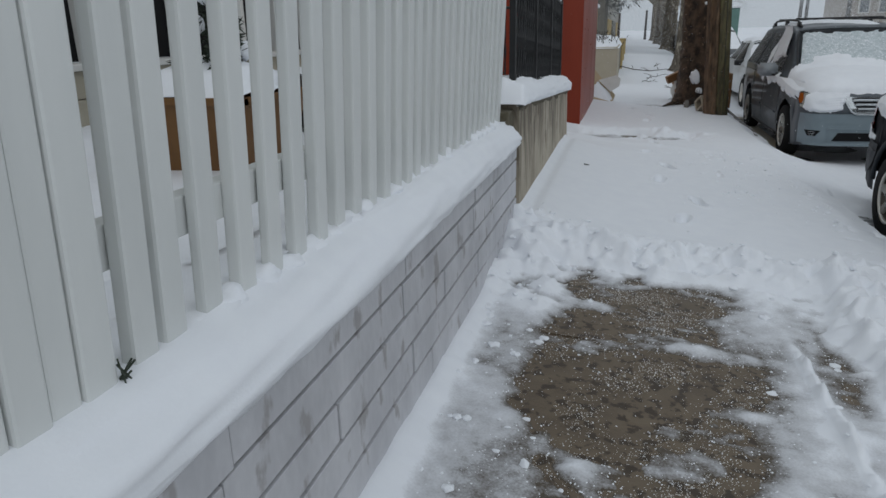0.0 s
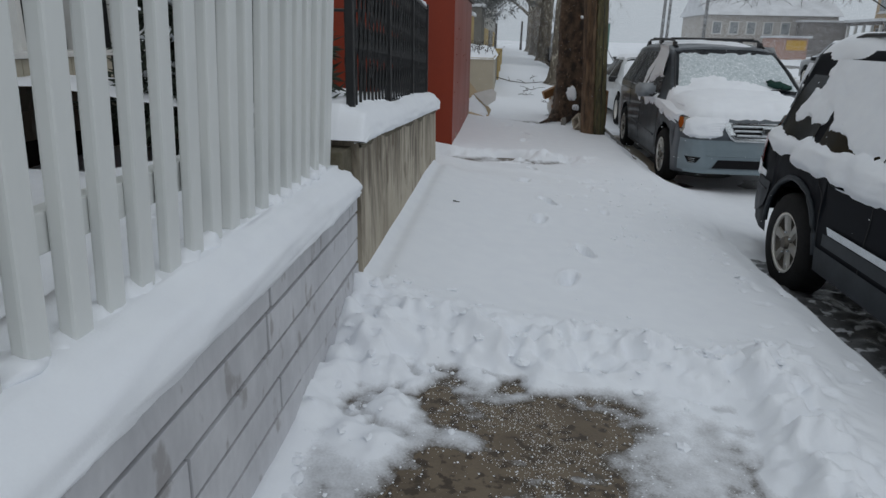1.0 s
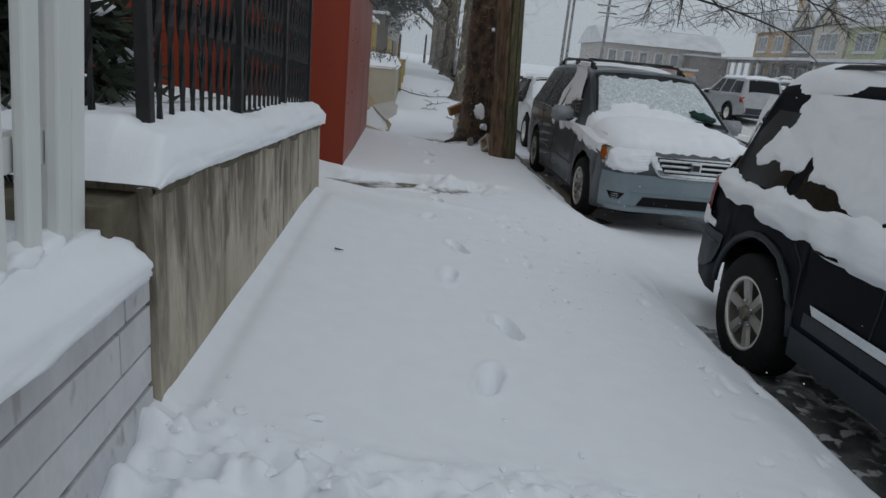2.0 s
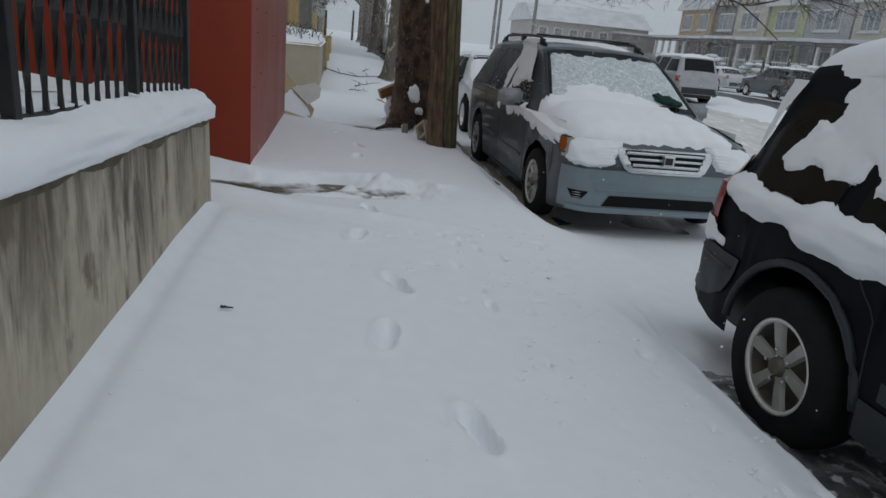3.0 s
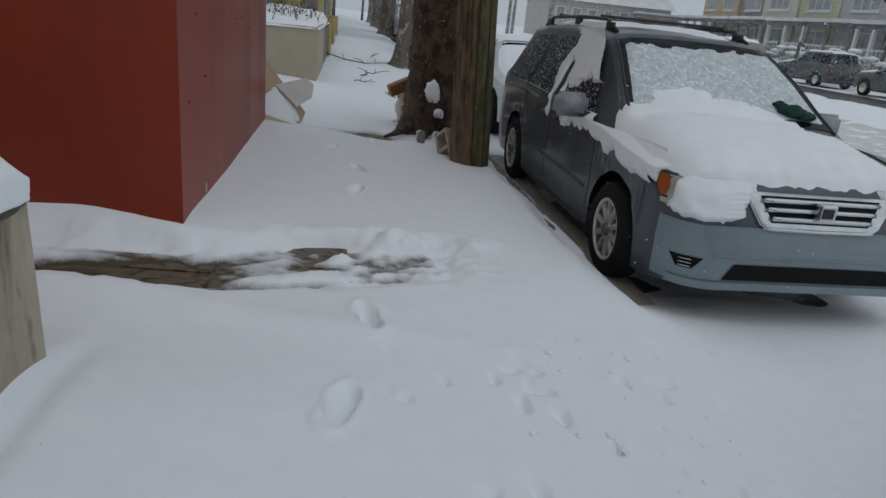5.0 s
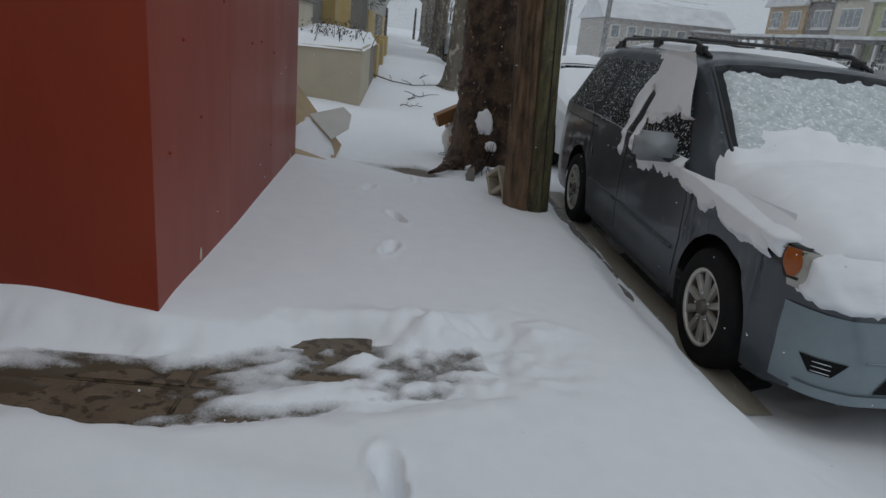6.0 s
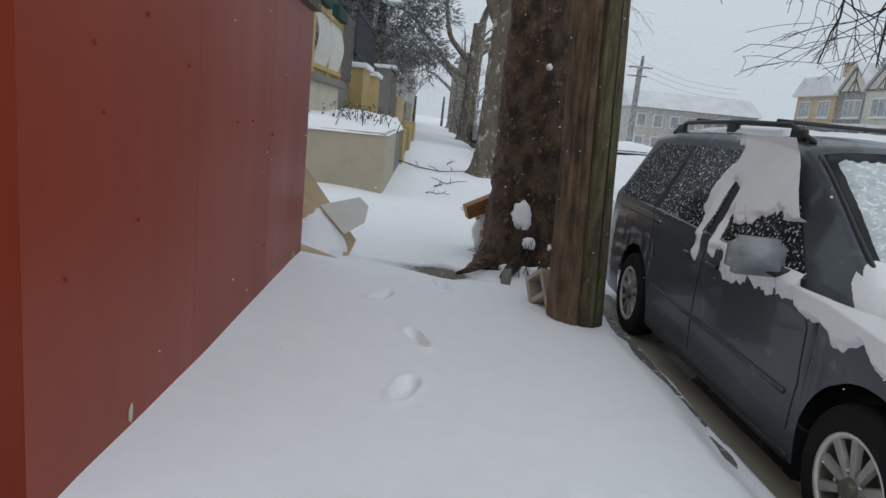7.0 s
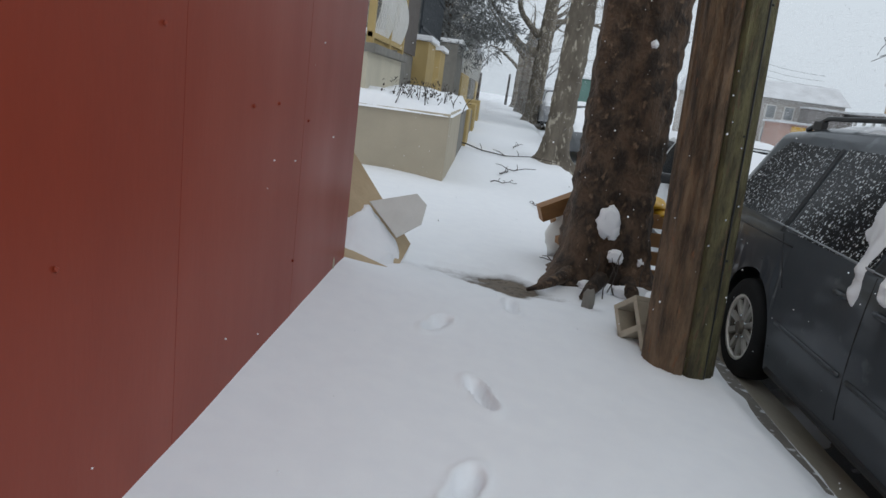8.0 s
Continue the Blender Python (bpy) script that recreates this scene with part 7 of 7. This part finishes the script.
def rowhouse(at, depth, width, storeys, wall, label, gable=False, bays=2, front=1):
    """A street house whose front looks along x (front = -1: towards the walker's side), with floors of windows, a porch and a roof."""
    x, y, z = at
    h = 2.9 * storeys
    ob = thing("house", at, label, "house", "street houses")
    s = front
    def bx(name, x0, x1, y0, y1, z0, z1, mat, lab="", bev=0.02):
        xa, xb = sorted((x + s * x0, x + s * x1))
        return add(name, block((xa, y + y0, z + z0), (xb, y + y1, z + z1), bev), mat, ob, lab)
    bx("wall", -depth, 0, 0, width, -1.5, h, wall)
    for f in range(storeys):
        for b in range(bays):
            yc = width * (b + 0.5) / bays
            zc = 0.8 + 2.9 * f
            hw = min(1.35, 0.29 * width / bays)
            w = bx("window", 0.003, 0.05, yc - hw, yc + hw, zc, zc + 1.5, WHITETRIM, "white window frame")
            lights = 3 if hw > 0.9 else 2
            each = (2 * hw - 0.08) / lights
            for q in range(lights):
                y_lo = y + yc - hw + 0.08 + q * each
                g = block((x + s * 0.052 - 0.01, y_lo, z + zc + 0.10), (x + s * 0.052 + 0.01, y_lo + each - 0.08, z + zc + 1.4), 0.004)
                pane = part("pane", g, WINDOW)
                pane.parent = w
            bx("sill", 0.003, 0.14, yc - hw - 0.08, yc + hw + 0.08, zc - 0.12, zc - 0.01, ROOFSNOW, "snowy sill")
    if gable:
        for q in range(max(1, bays // 1)):
            y0, wq = width * q / bays, width / bays
            g = prism([(y + y0 + 0.1, z + h), (y + y0 + wq - 0.1, z + h), (y + y0 + wq / 2, z + h + 2.1)], 0, *sorted((x - s * 2.5, x + s * 0.12)), 0.0)
            add("gable", g, TUDOR, ob, "cream gable")
            for a, b in (((0.1, 0), (wq / 2, 2.1)), ((wq - 0.1, 0), (wq / 2, 2.1)), ((wq * 0.5, 0), (wq / 2, 2.0)), ((wq * 0.3, 0), (wq * 0.5, 1.1)), ((wq * 0.7, 0), (wq * 0.5, 1.1)), ((0.1, 0.05), (wq - 0.1, 0.05))):
                add("timber", tube([(x + s * 0.15, y + y0 + a[0], z + h + a[1]), (x + s * 0.15, y + y0 + b[0], z + h + b[1])], 0.07, 4), DARKTIMBER, ob, "dark timber")
            for sgn in (-1, 1):
                yc = y + y0 + wq / 2
                r = prism([(yc, z + h + 2.32), (yc + sgn * (wq / 2 + 0.2), z + h - 0.12), (yc + sgn * (wq / 2 + 0.2), z + h + 0.06), (yc, z + h + 2.48)], 0, *sorted((x - s * depth, x + s * 0.35)), 0.0)
                add("roof", r, ROOFSNOW, ob, "snow-covered roof slope")
    else:
        r = prism([(y - 0.3, z + h), (y + width + 0.3, z + h), (y + width - 1.2, z + h + 1.5), (y + 1.2, z + h + 1.5)], 0, *sorted((x - s * depth, x + s * 0.4)), 0.0)
        add("roof", r, ROOFSNOW, ob, "snow-covered roof")
        bx("cornice", 0.0, 0.45, -0.3, width + 0.3, h - 0.22, h + 0.02, WHITETRIM)
    bx("chimney", -2.0, -1.4, width * 0.25, width * 0.25 + 0.6, h + 0.6, h + 2.9, wall)
    # porch
    bx("porch_floor", 0, 2.4, 0.1, width - 0.1, -1.5, 0.35, wall)
    bx("porch_roof", -0.05, 2.7, -0.1, width + 0.1, 2.75, 2.98, ROOFSNOW, "snowy porch roof")
    bx("porch_beam", 2.25, 2.45, 0.0, width, 2.45, 2.75, DARKTIMBER)
    for q in range(bays * 2 + 1):
        yc = 0.15 + (width - 0.3) * q / (bays * 2)
        bx("porch_post", 2.2, 2.42, yc - 0.11, yc + 0.11, 0.35, 2.46, DARKTIMBER if gable else WHITETRIM)
    bx("porch_rail", 2.28, 2.36, 0.1, width - 0.1, 1.15, 1.25, WHITETRIM)
    for q in range(int(width / 0.35)):
        bx("porch_baluster", 2.30, 2.34, 0.2 + q * 0.35, 0.25 + q * 0.35, 0.36, 1.15, WHITETRIM, "", 0.0)
    for q in range(4):
        bx("step", 2.4 + 0.3 * q, 2.4 + 0.3 * (q + 1), width * 0.4, width * 0.6, -1.5, 0.30 - 0.3 * (q + 1) + 0.12, ROOFSNOW)
    return ob


for at, depth, width, storeys, wall_m, label, gable, bays in (
        ((34.5, 66.6, 0.8), 8, 6.3, 2, OCHRE_BRICK, "ochre brick row house with chimney and snowy roof", False, 2),
        ((34.7, 62.3, 0.8), 8, 4.2, 2, DARK_STUCCO, "dark stucco row house with a pointed gable", True, 1),
        ((34.3, 57.6, 0.8), 8, 4.6, 2, TUDOR, "white timbered row house with a pointed gable", True, 1),
        ((34.5, 52.8, 0.75), 8, 4.7, 2, GREEN_SIDING, "yellow-green row house with a flat snowy roof", False, 1),
        ((34.5, 47.8, 0.75), 8, 4.9, 2, GREY_SIDING, "grey row house with a pointed gable", True, 1),
        ((34.5, 41.2, 0.7), 8, 6.4, 2, TUDOR, "cream row house with a snowy porch roof", False, 2),
        ((34.5, 30.0, 0.6), 8, 11.0, 2, BRICK_Y, "yellow brick house with a snowy porch roof", False, 3),
        ((34.5, 18.0, 0.4), 8, 10.5, 2, BRICK_R, "brown brick house across the street with porch", False, 3)):
    rowhouse(at, depth, width, storeys, wall_m, label, gable, bays, -1)

# long brick block that closes the view beyond the crossing
longb = thing("apartment_block", (26, 78, 1.0), "low brown brick block with pale windows and snowy roof", "building")
add("wall", block((19.6, 76, -0.5), (32.6, 86, 4.2), 0.03), BRICK_R, longb)
add("roof", prism([(75.5, 4.2), (86.5, 4.2), (83.0, 6.0), (79.0, 6.0)], 0, 19.3, 32.9, 0.0), ROOFSNOW, longb, "snow-covered roof")
add("side_wing", block((28.6, 74.2, -0.5), (32.7, 75.99, 3.6), 0.03), DARK_STUCCO, longb, "dark projecting bay")
add("wing_roof", block((28.4, 74.0, 3.6), (32.9, 75.99, 3.78), 0.03), ROOFSNOW, longb, "snowy flat roof")
for f in range(2):
    for k in range(5):
        w = add("window", block((20.2 + k * 1.7, 75.9, 0.1 + f * 2.2), (21.2 + k * 1.7, 75.997, 1.4 + f * 2.2), 0.01), WHITETRIM, longb, "white window")
        p = part("pane", block((20.32 + k * 1.7, 75.86, 0.2 + f * 2.2), (21.08 + k * 1.7, 75.893, 1.3 + f * 2.2)), WINDOW)
        p.parent = w
shop = thing("shop", (24, 66, 1.0), "low brick shop with yellow sign band", "building")
add("wall", block((24.6, 70, -0.4), (27.6, 73.5, 2.0), 0.03), BRICKPAINT, shop)
add("roof", block((24.4, 69.7, 2.0), (27.8, 73.7, 2.2), 0.03), ROOFSNOW, shop)
add("sign_band", block((25.6, 69.9, 0.9), (27.4, 69.98, 1.8), 0.01), YELLOWBAG, shop, "plain yellow sign board")
far_house = thing("house", (-9, 70, 1.1), "far grey house closing the street", "house")
add("wall", block((-14, 66, 0.3), (-4.0, 76, 6.5), 0.03), BRICK_R, far_house)
add("roof", block((-14.3, 65.7, 6.5), (-3.7, 76.3, 6.8), 0.03), ROOFSNOW, far_house)
for k in range(3):
    for f in range(2):
        add("window", block((-12.5 + k * 3, 65.92, 1.9 + f * 2.5), (-11.4 + k * 3, 65.99, 3.4 + f * 2.5), 0.01), WINDOW, far_house)
for n, (x0, y0, wd, hh, m) in enumerate(((-12, 36, 8, 6.5, BRICK_Y), (-12, 46, 8.5, 6.0, BRICK_R), (-12, 56, 8.5, 6.8, BRICK_Y))):
    nb = thing("house", (x0, y0, 0.8), ("ochre brick house behind the garden walls", "brown brick house up the near side", "pale brick house up the near side")[n], "house", "near-side houses")
    add("wall", block((x0, y0, 0.2), (-3.2, y0 + wd, hh), 0.03), m, nb)
    add("roof", block((x0 - 0.2, y0 - 0.2, hh), (-2.9, y0 + wd + 0.2, hh + 0.25), 0.03), ROOFSNOW, nb)
    add("porch", block((-3.19, y0 + 0.5, 0.2), (-1.8, y0 + wd - 0.5, 1.9), 0.03), OCHRE if n != 1 else GREYWALL, nb)
    add("porch_roof", block((-3.19, y0 + 0.2, 3.6), (-1.6, y0 + wd - 0.2, 3.8), 0.03), ROOFSNOW, nb)
    for k in range(3):
        add("porch_post", block((-1.95, y0 + 0.6 + k * (wd - 1.4) / 2, 1.91), (-1.8, y0 + 0.75 + k * (wd - 1.4) / 2, 3.6), 0.01), WHITETRIM, nb)
        add("window", block((-3.19, y0 + 0.9 + k * 2.4, 4.2), (-3.12, y0 + 1.9 + k * 2.4, 5.5), 0.01), WINDOW, nb)

# big shaggy evergreen that leans over the pavement
rng = random.Random(77)
fir = thing("fir_tree", (-2.5, 33.0, 0.2), "tall grey-green evergreen hanging over the pavement", "evergreen")
part("trunk", tube([(0, 0, -0.5), (0.1, 0, 4), (0.2, 0, 8.5)], [0.22, 0.16, 0.05], 8), BARK, fir)
bm, bs = bmesh.new(), bmesh.new()
for k in range(230):
    h = rng.uniform(2.5, 9.0)
    a = rng.uniform(0, 2 * math.pi)
    reach = (4.6 - 0.34 * h) * rng.uniform(0.3, 1.0)
    at = (reach * math.cos(a), reach * math.sin(a), h - 0.12 * reach)
    needles(bm, at, (0.8, 0.8, 0.34), rng, 190, 0.07)
    if rng.random() < 0.12:
        clump(bs, (at[0], at[1], at[2] + 0.2), (0.4, 0.4, 0.08), rng.uniform(0, 60))
tagged(part("foliage", bm, NEEDLE_GREY, fir, "drooping needles greyed for haze"), kind="stuff")
tagged(part("snow_load", bs, SNOW, fir, "snow on the boughs", True), kind="stuff")

# hedge, small snowy trees and evergreen across the street
for at, rr, label in (((27.0, 39.5, 0.12), (1.7, 2.6, 1.5), "rounded hedge loaded with snow across the street"), ((27.5, 32.5, 0.12), (1.3, 2.0, 2.2), "dark evergreen bush across the street"), ((27.0, 28.0, 0.12), (1.3, 1.8, 2.4), "dark evergreen bush across the street"), ((28.5, 43.5, 0.25), (1.2, 1.6, 1.3), "low hedge loaded with snow before a porch"), ((28.5, 48.5, 0.3), (1.3, 2.0, 1.2), "low hedge loaded with snow before a porch"), ((28.3, 54.5, 0.3), (1.3, 2.2, 1.5), "low hedge loaded with snow before a porch"), ((28.6, 35.8, 0.25), (1.0, 1.4, 1.1), "low hedge loaded with snow before a porch")):
    hedge = thing("hedge", at, label, "hedge")
    bm, bs = bmesh.new(), bmesh.new()
    for k in range(26):
        d = Vector((rng.gauss(0, 1), rng.gauss(0, 1), abs(rng.gauss(0, 0.8)))).normalized()
        p = (d.x * rr[0] * 0.75, d.y * rr[1] * 0.75, d.z * rr[2])
        needles(bm, p, (0.5, 0.5, 0.4), rng, 60, 0.07)
        if rng.random() < (0.85 if "loaded" in label else 0.3):
            clump(bs, (p[0], p[1], p[2] + 0.22), (0.36, 0.36, 0.13), rng.uniform(0, 60))
    tagged(part("foliage", bm, NEEDLE, hedge), kind="stuff")
    tagged(part("snow_load", bs, SNOW, hedge, "snow load", True), kind="stuff")
for x, y, hgt, label in ((27.0, 45.5, 4.2, "small bare tree rimed with snow across the street"), (28.0, 36.0, 3.8, "small bare tree rimed with snow across the street"), (29.5, 51.5, 5.0, "small bare tree rimed with snow across the street"), (29.0, 58.0, 5.5, "small bare tree rimed with snow across the street"), (29.0, 40.8, 4.6, "small bare tree rimed with snow across the street"), (-1.7, 60, 5.0, "far tree up the pavement, rimed and greyed for haze"), (0.6, 70, 6.0, "far tree up the pavement, rimed and greyed for haze"), (4.5, 82, 7.0, "far tree up the pavement, rimed and greyed for haze"), (-2.6, 86, 7.0, "far tree up the pavement, rimed and greyed for haze"), (24, 84.5, 5.0, "far bare tree behind the brick block"), (29, 90, 6.0, "far bare tree behind the brick block")):
    zb = float(ROAD_Z + 0.3 + climb(x, y))
    tr = thing("tree", (x, y, zb), label, "tree")
    part("trunk", tube([(0, 0, -0.3), (0.05, 0, hgt * 0.45)], [0.13, 0.09], 7), TWIG, tr)
    bm = bmesh.new()
    for k in range(7):
        grow(bm, (0.05, 0, hgt * 0.42), (rng.gauss(0, .7), rng.gauss(0, .7), 0.9), hgt * (0.6 if y < 60 else 1.2), 0.07, 1, rng, 0.0, 0.6)
    part("crown", bm, RIME_HAZE, tr, "bare twigs, rimed and greyed for haze")

# far utility poles, their wood painted grey for haze, and wires
for n, (x, y, top) in enumerate(((12.3, 62, 9.0), (15.2, 60, 7.2), (13.6, 66, 8.0), (17.9, 70, 7.4))):
    fp = thing("utility_pole", (x, y, float(rise(y)) - 0.4), "far wooden utility pole with crossarm", "pole", "far poles")
    part("shaft", tube([(0, 0, 0), (0.05, 0, top)], [0.15, 0.11], 8), RIME_HAZE, fp)
    part("crossarm", block((-0.9, -0.06, top - 0.9), (0.9, 0.06, top - 0.78), 0.01), RIME_HAZE, fp)
wires = thing("power_lines", (14, 62, 6.5), "thin overhead wires between far poles", "wires")
for dz in (0, 0.5, 1.0):
    pts = [(12.3 + (30 - 12.3) * q / 10, 62 + 14 * q / 10, 8.6 - dz - 1.8 * q / 10 - 0.9 * math.sin(math.pi * q / 10)) for q in range(11)]
    add("wire", tube(pts, 0.012, 4), TRIM, wires)
bin_ = thing("covered_trailer", (2.7, 30.5, road_at(31)), "green covered trailer parked up the street", "trailer")
part("box", block((-0.9, 0, 0.5), (0.9, 3.2, 2.1), 0.05), TEAL, bin_, "faded teal cover")
part("lid", block((-0.95, -0.05, 2.1), (0.95, 3.25, 2.2), 0.03), SNOW, bin_, "snow on the lid")
for s in (-1, 1):
    wheel(bin_, s * 0.85, 1.6, 0.33, 0.2, 0.2, 5, s, False)

# ---- small loose things: clods, salt, flakes ----
rng = random.Random(5)
bm = bmesh.new()
for k in range(430):
    t = rng.random()
    if k >= 260:
        x, y = rng.gauss(0.75, 0.28), rng.uniform(5.0, 8.2)
    elif t < 0.40:
        x, y = rng.uniform(-1.18, -0.65), rng.uniform(0.9, 4.1)
    elif t < 0.75:
        x, y = rng.uniform(-1.15, 0.75), rng.gauss(3.85, 0.22)
    else:
        x, y = rng.uniform(0.1, 0.85), rng.uniform(1.0, 3.9)
    r = 0.005 + (0.018 if k < 260 else 0.011) * rng.random() ** 2.5
    clump(bm, (x, y, float(snow_z(x, y)) + r * 0.2), (r * rng.uniform(.7, 1.6), r * rng.uniform(.7, 1.6), r * 0.5), rng.uniform(0, 90), 2)
tagged(part("snow_clods", bm, SNOW), "loose snow clods thrown up by a shovel", "snow", kind="stuff")
# wet snow grains along the ragged edges of the cleared patch
pick = np.random.RandomState(8)
gx, gy = pick.uniform(-1.15, 0.6, 60000), pick.uniform(0.95, 3.9, 60000)
over = snow_z(gx, gy) - pave_z(gx, gy)
odds = np.exp(-(over / 0.010) ** 2) * 0.30 + 0.02 * (over < 0.004)
verts, faces = [], []
chosen = pick.uniform(0, 1, len(gx)) < odds
for x, y, h in zip(gx[chosen], gy[chosen], np.maximum(over[chosen], 0)):
    s = 0.0010 + 0.0045 * pick.uniform() ** 3
    z = float(pave_z(x, y)) + h
    a = pick.uniform(0, 6.3)
    base = len(verts)
    for k in range(5):
        r = s * pick.uniform(0.6, 1.3)
        verts.append((x + r * math.cos(a + 1.257 * k), y + r * math.sin(a + 1.257 * k), z - 0.001))
    verts.append((x + s * 0.2, y, z + s * pick.uniform(0.5, 1.0)))
    faces += [(base + k, base + (k + 1) % 5, base + 5) for k in range(5)]
tagged(arrays("snow_grains", verts, faces, SNOW), "wet snow grains along the edge of cleared concrete", "snow", kind="stuff")
gx, gy = pick.normal(-0.36, 0.30, 20000), pick.uniform(1.0, 3.9, 20000)
bare = (snow_z(gx, gy) < pave_z(gx, gy) + 0.004) & (vn(gx, gy, 0.16, 600) + 0.6 > pick.uniform(0, 1.1, 20000))
gx, gy = gx[bare], gy[bare]
gs, gz = pick.uniform(0.0010, 0.0029, len(gx)), pave_z(gx, gy) + 0.001
verts = np.concatenate([np.stack([gx + gs * a, gy + gs * b, gz + gs * c], -1) for a, b, c in ((1, 0, 0), (-0.6, 0.8, 0), (-0.6, -0.8, 0), (0, 0, 1.2))])
n, faces = len(gx), []
for a, b in ((0, 1), (1, 2), (2, 0)):
    faces += [(a * n + k, b * n + k, 3 * n + k) for k in range(n)]
tagged(arrays("rock_salt", verts, faces, SALT, smooth=False), "white rock salt grains scattered on wet concrete", "salt", kind="stuff")
bm = bmesh.new()
for k in range(9000):
    y = rng.uniform(0.5, 34)
    x, z = rng.uniform(-1.1, 9) if rng.random() < 0.6 else rng.uniform(-1.1, 2.2), rng.uniform(0.0, 4.5)
    if x < -1.1 or (abs(x + 0.35) < 0.9 and y < 9.6 and abs(z - 1.3) < 0.9):
        continue
    s = rng.uniform(0.0018, 0.0042)
    c = Vector((x, y, z))
    d = Vector((rng.gauss(0, 1), rng.gauss(0, 1), rng.gauss(0, 1))).normalized() * s
    e = d.orthogonal().normalized() * s
    g = d.cross(e).normalized() * s
    v = [bm.verts.new(c + w) for w in (d, e, -d, -e, g, -g)]
    for f in ((0, 1, 4), (1, 2, 4), (2, 3, 4), (3, 0, 4), (1, 0, 5), (2, 1, 5), (3, 2, 5), (0, 3, 5)):
        bm.faces.new([v[i] for i in f])
tagged(part("snowflakes", bm, SNOW), "falling snowflakes hanging in the air", "snowflakes", kind="stuff")

# the snowfall further up the street, dense enough to pale the far houses
pick = np.random.RandomState(17)
count = 430000
reach, turn_ = 30 + 22 * pick.uniform(0, 1, count), np.radians(pick.uniform(-6, 42, count))
centre = np.stack([reach * np.sin(turn_), 4 + reach * np.cos(turn_), 0.2 + 6.8 * pick.uniform(0, 1, count) ** 1.2 * reach / 40], -1)
size = pick.uniform(0.006, 0.0135, (count, 1))
spin = pick.normal(size=(count, 3))
spin /= np.linalg.norm(spin, axis=1, keepdims=True)
side = np.cross(spin, pick.normal(size=(count, 3)))
side /= np.linalg.norm(side, axis=1, keepdims=True)
over = np.cross(spin, side)
corners = np.stack([centre + size * side, centre + size * (-0.5 * side + 0.87 * over), centre + size * (-0.5 * side - 0.87 * over)], 1).reshape(-1, 3)
me = bpy.data.meshes.new("far_snowfall")
me.vertices.add(3 * count)
me.vertices.foreach_set("co", corners.astype(np.float32).ravel())
me.loops.add(3 * count)
me.loops.foreach_set("vertex_index", np.arange(3 * count, dtype=np.int32))
me.polygons.add(count)
me.polygons.foreach_set("loop_start", np.arange(0, 3 * count, 3, dtype=np.int32))
me.update(calc_edges=True)
me.materials.append(SNOW)
tagged(new("far_snowfall", me), "dense snowfall drifting over the far street", "snowflakes", kind="stuff")
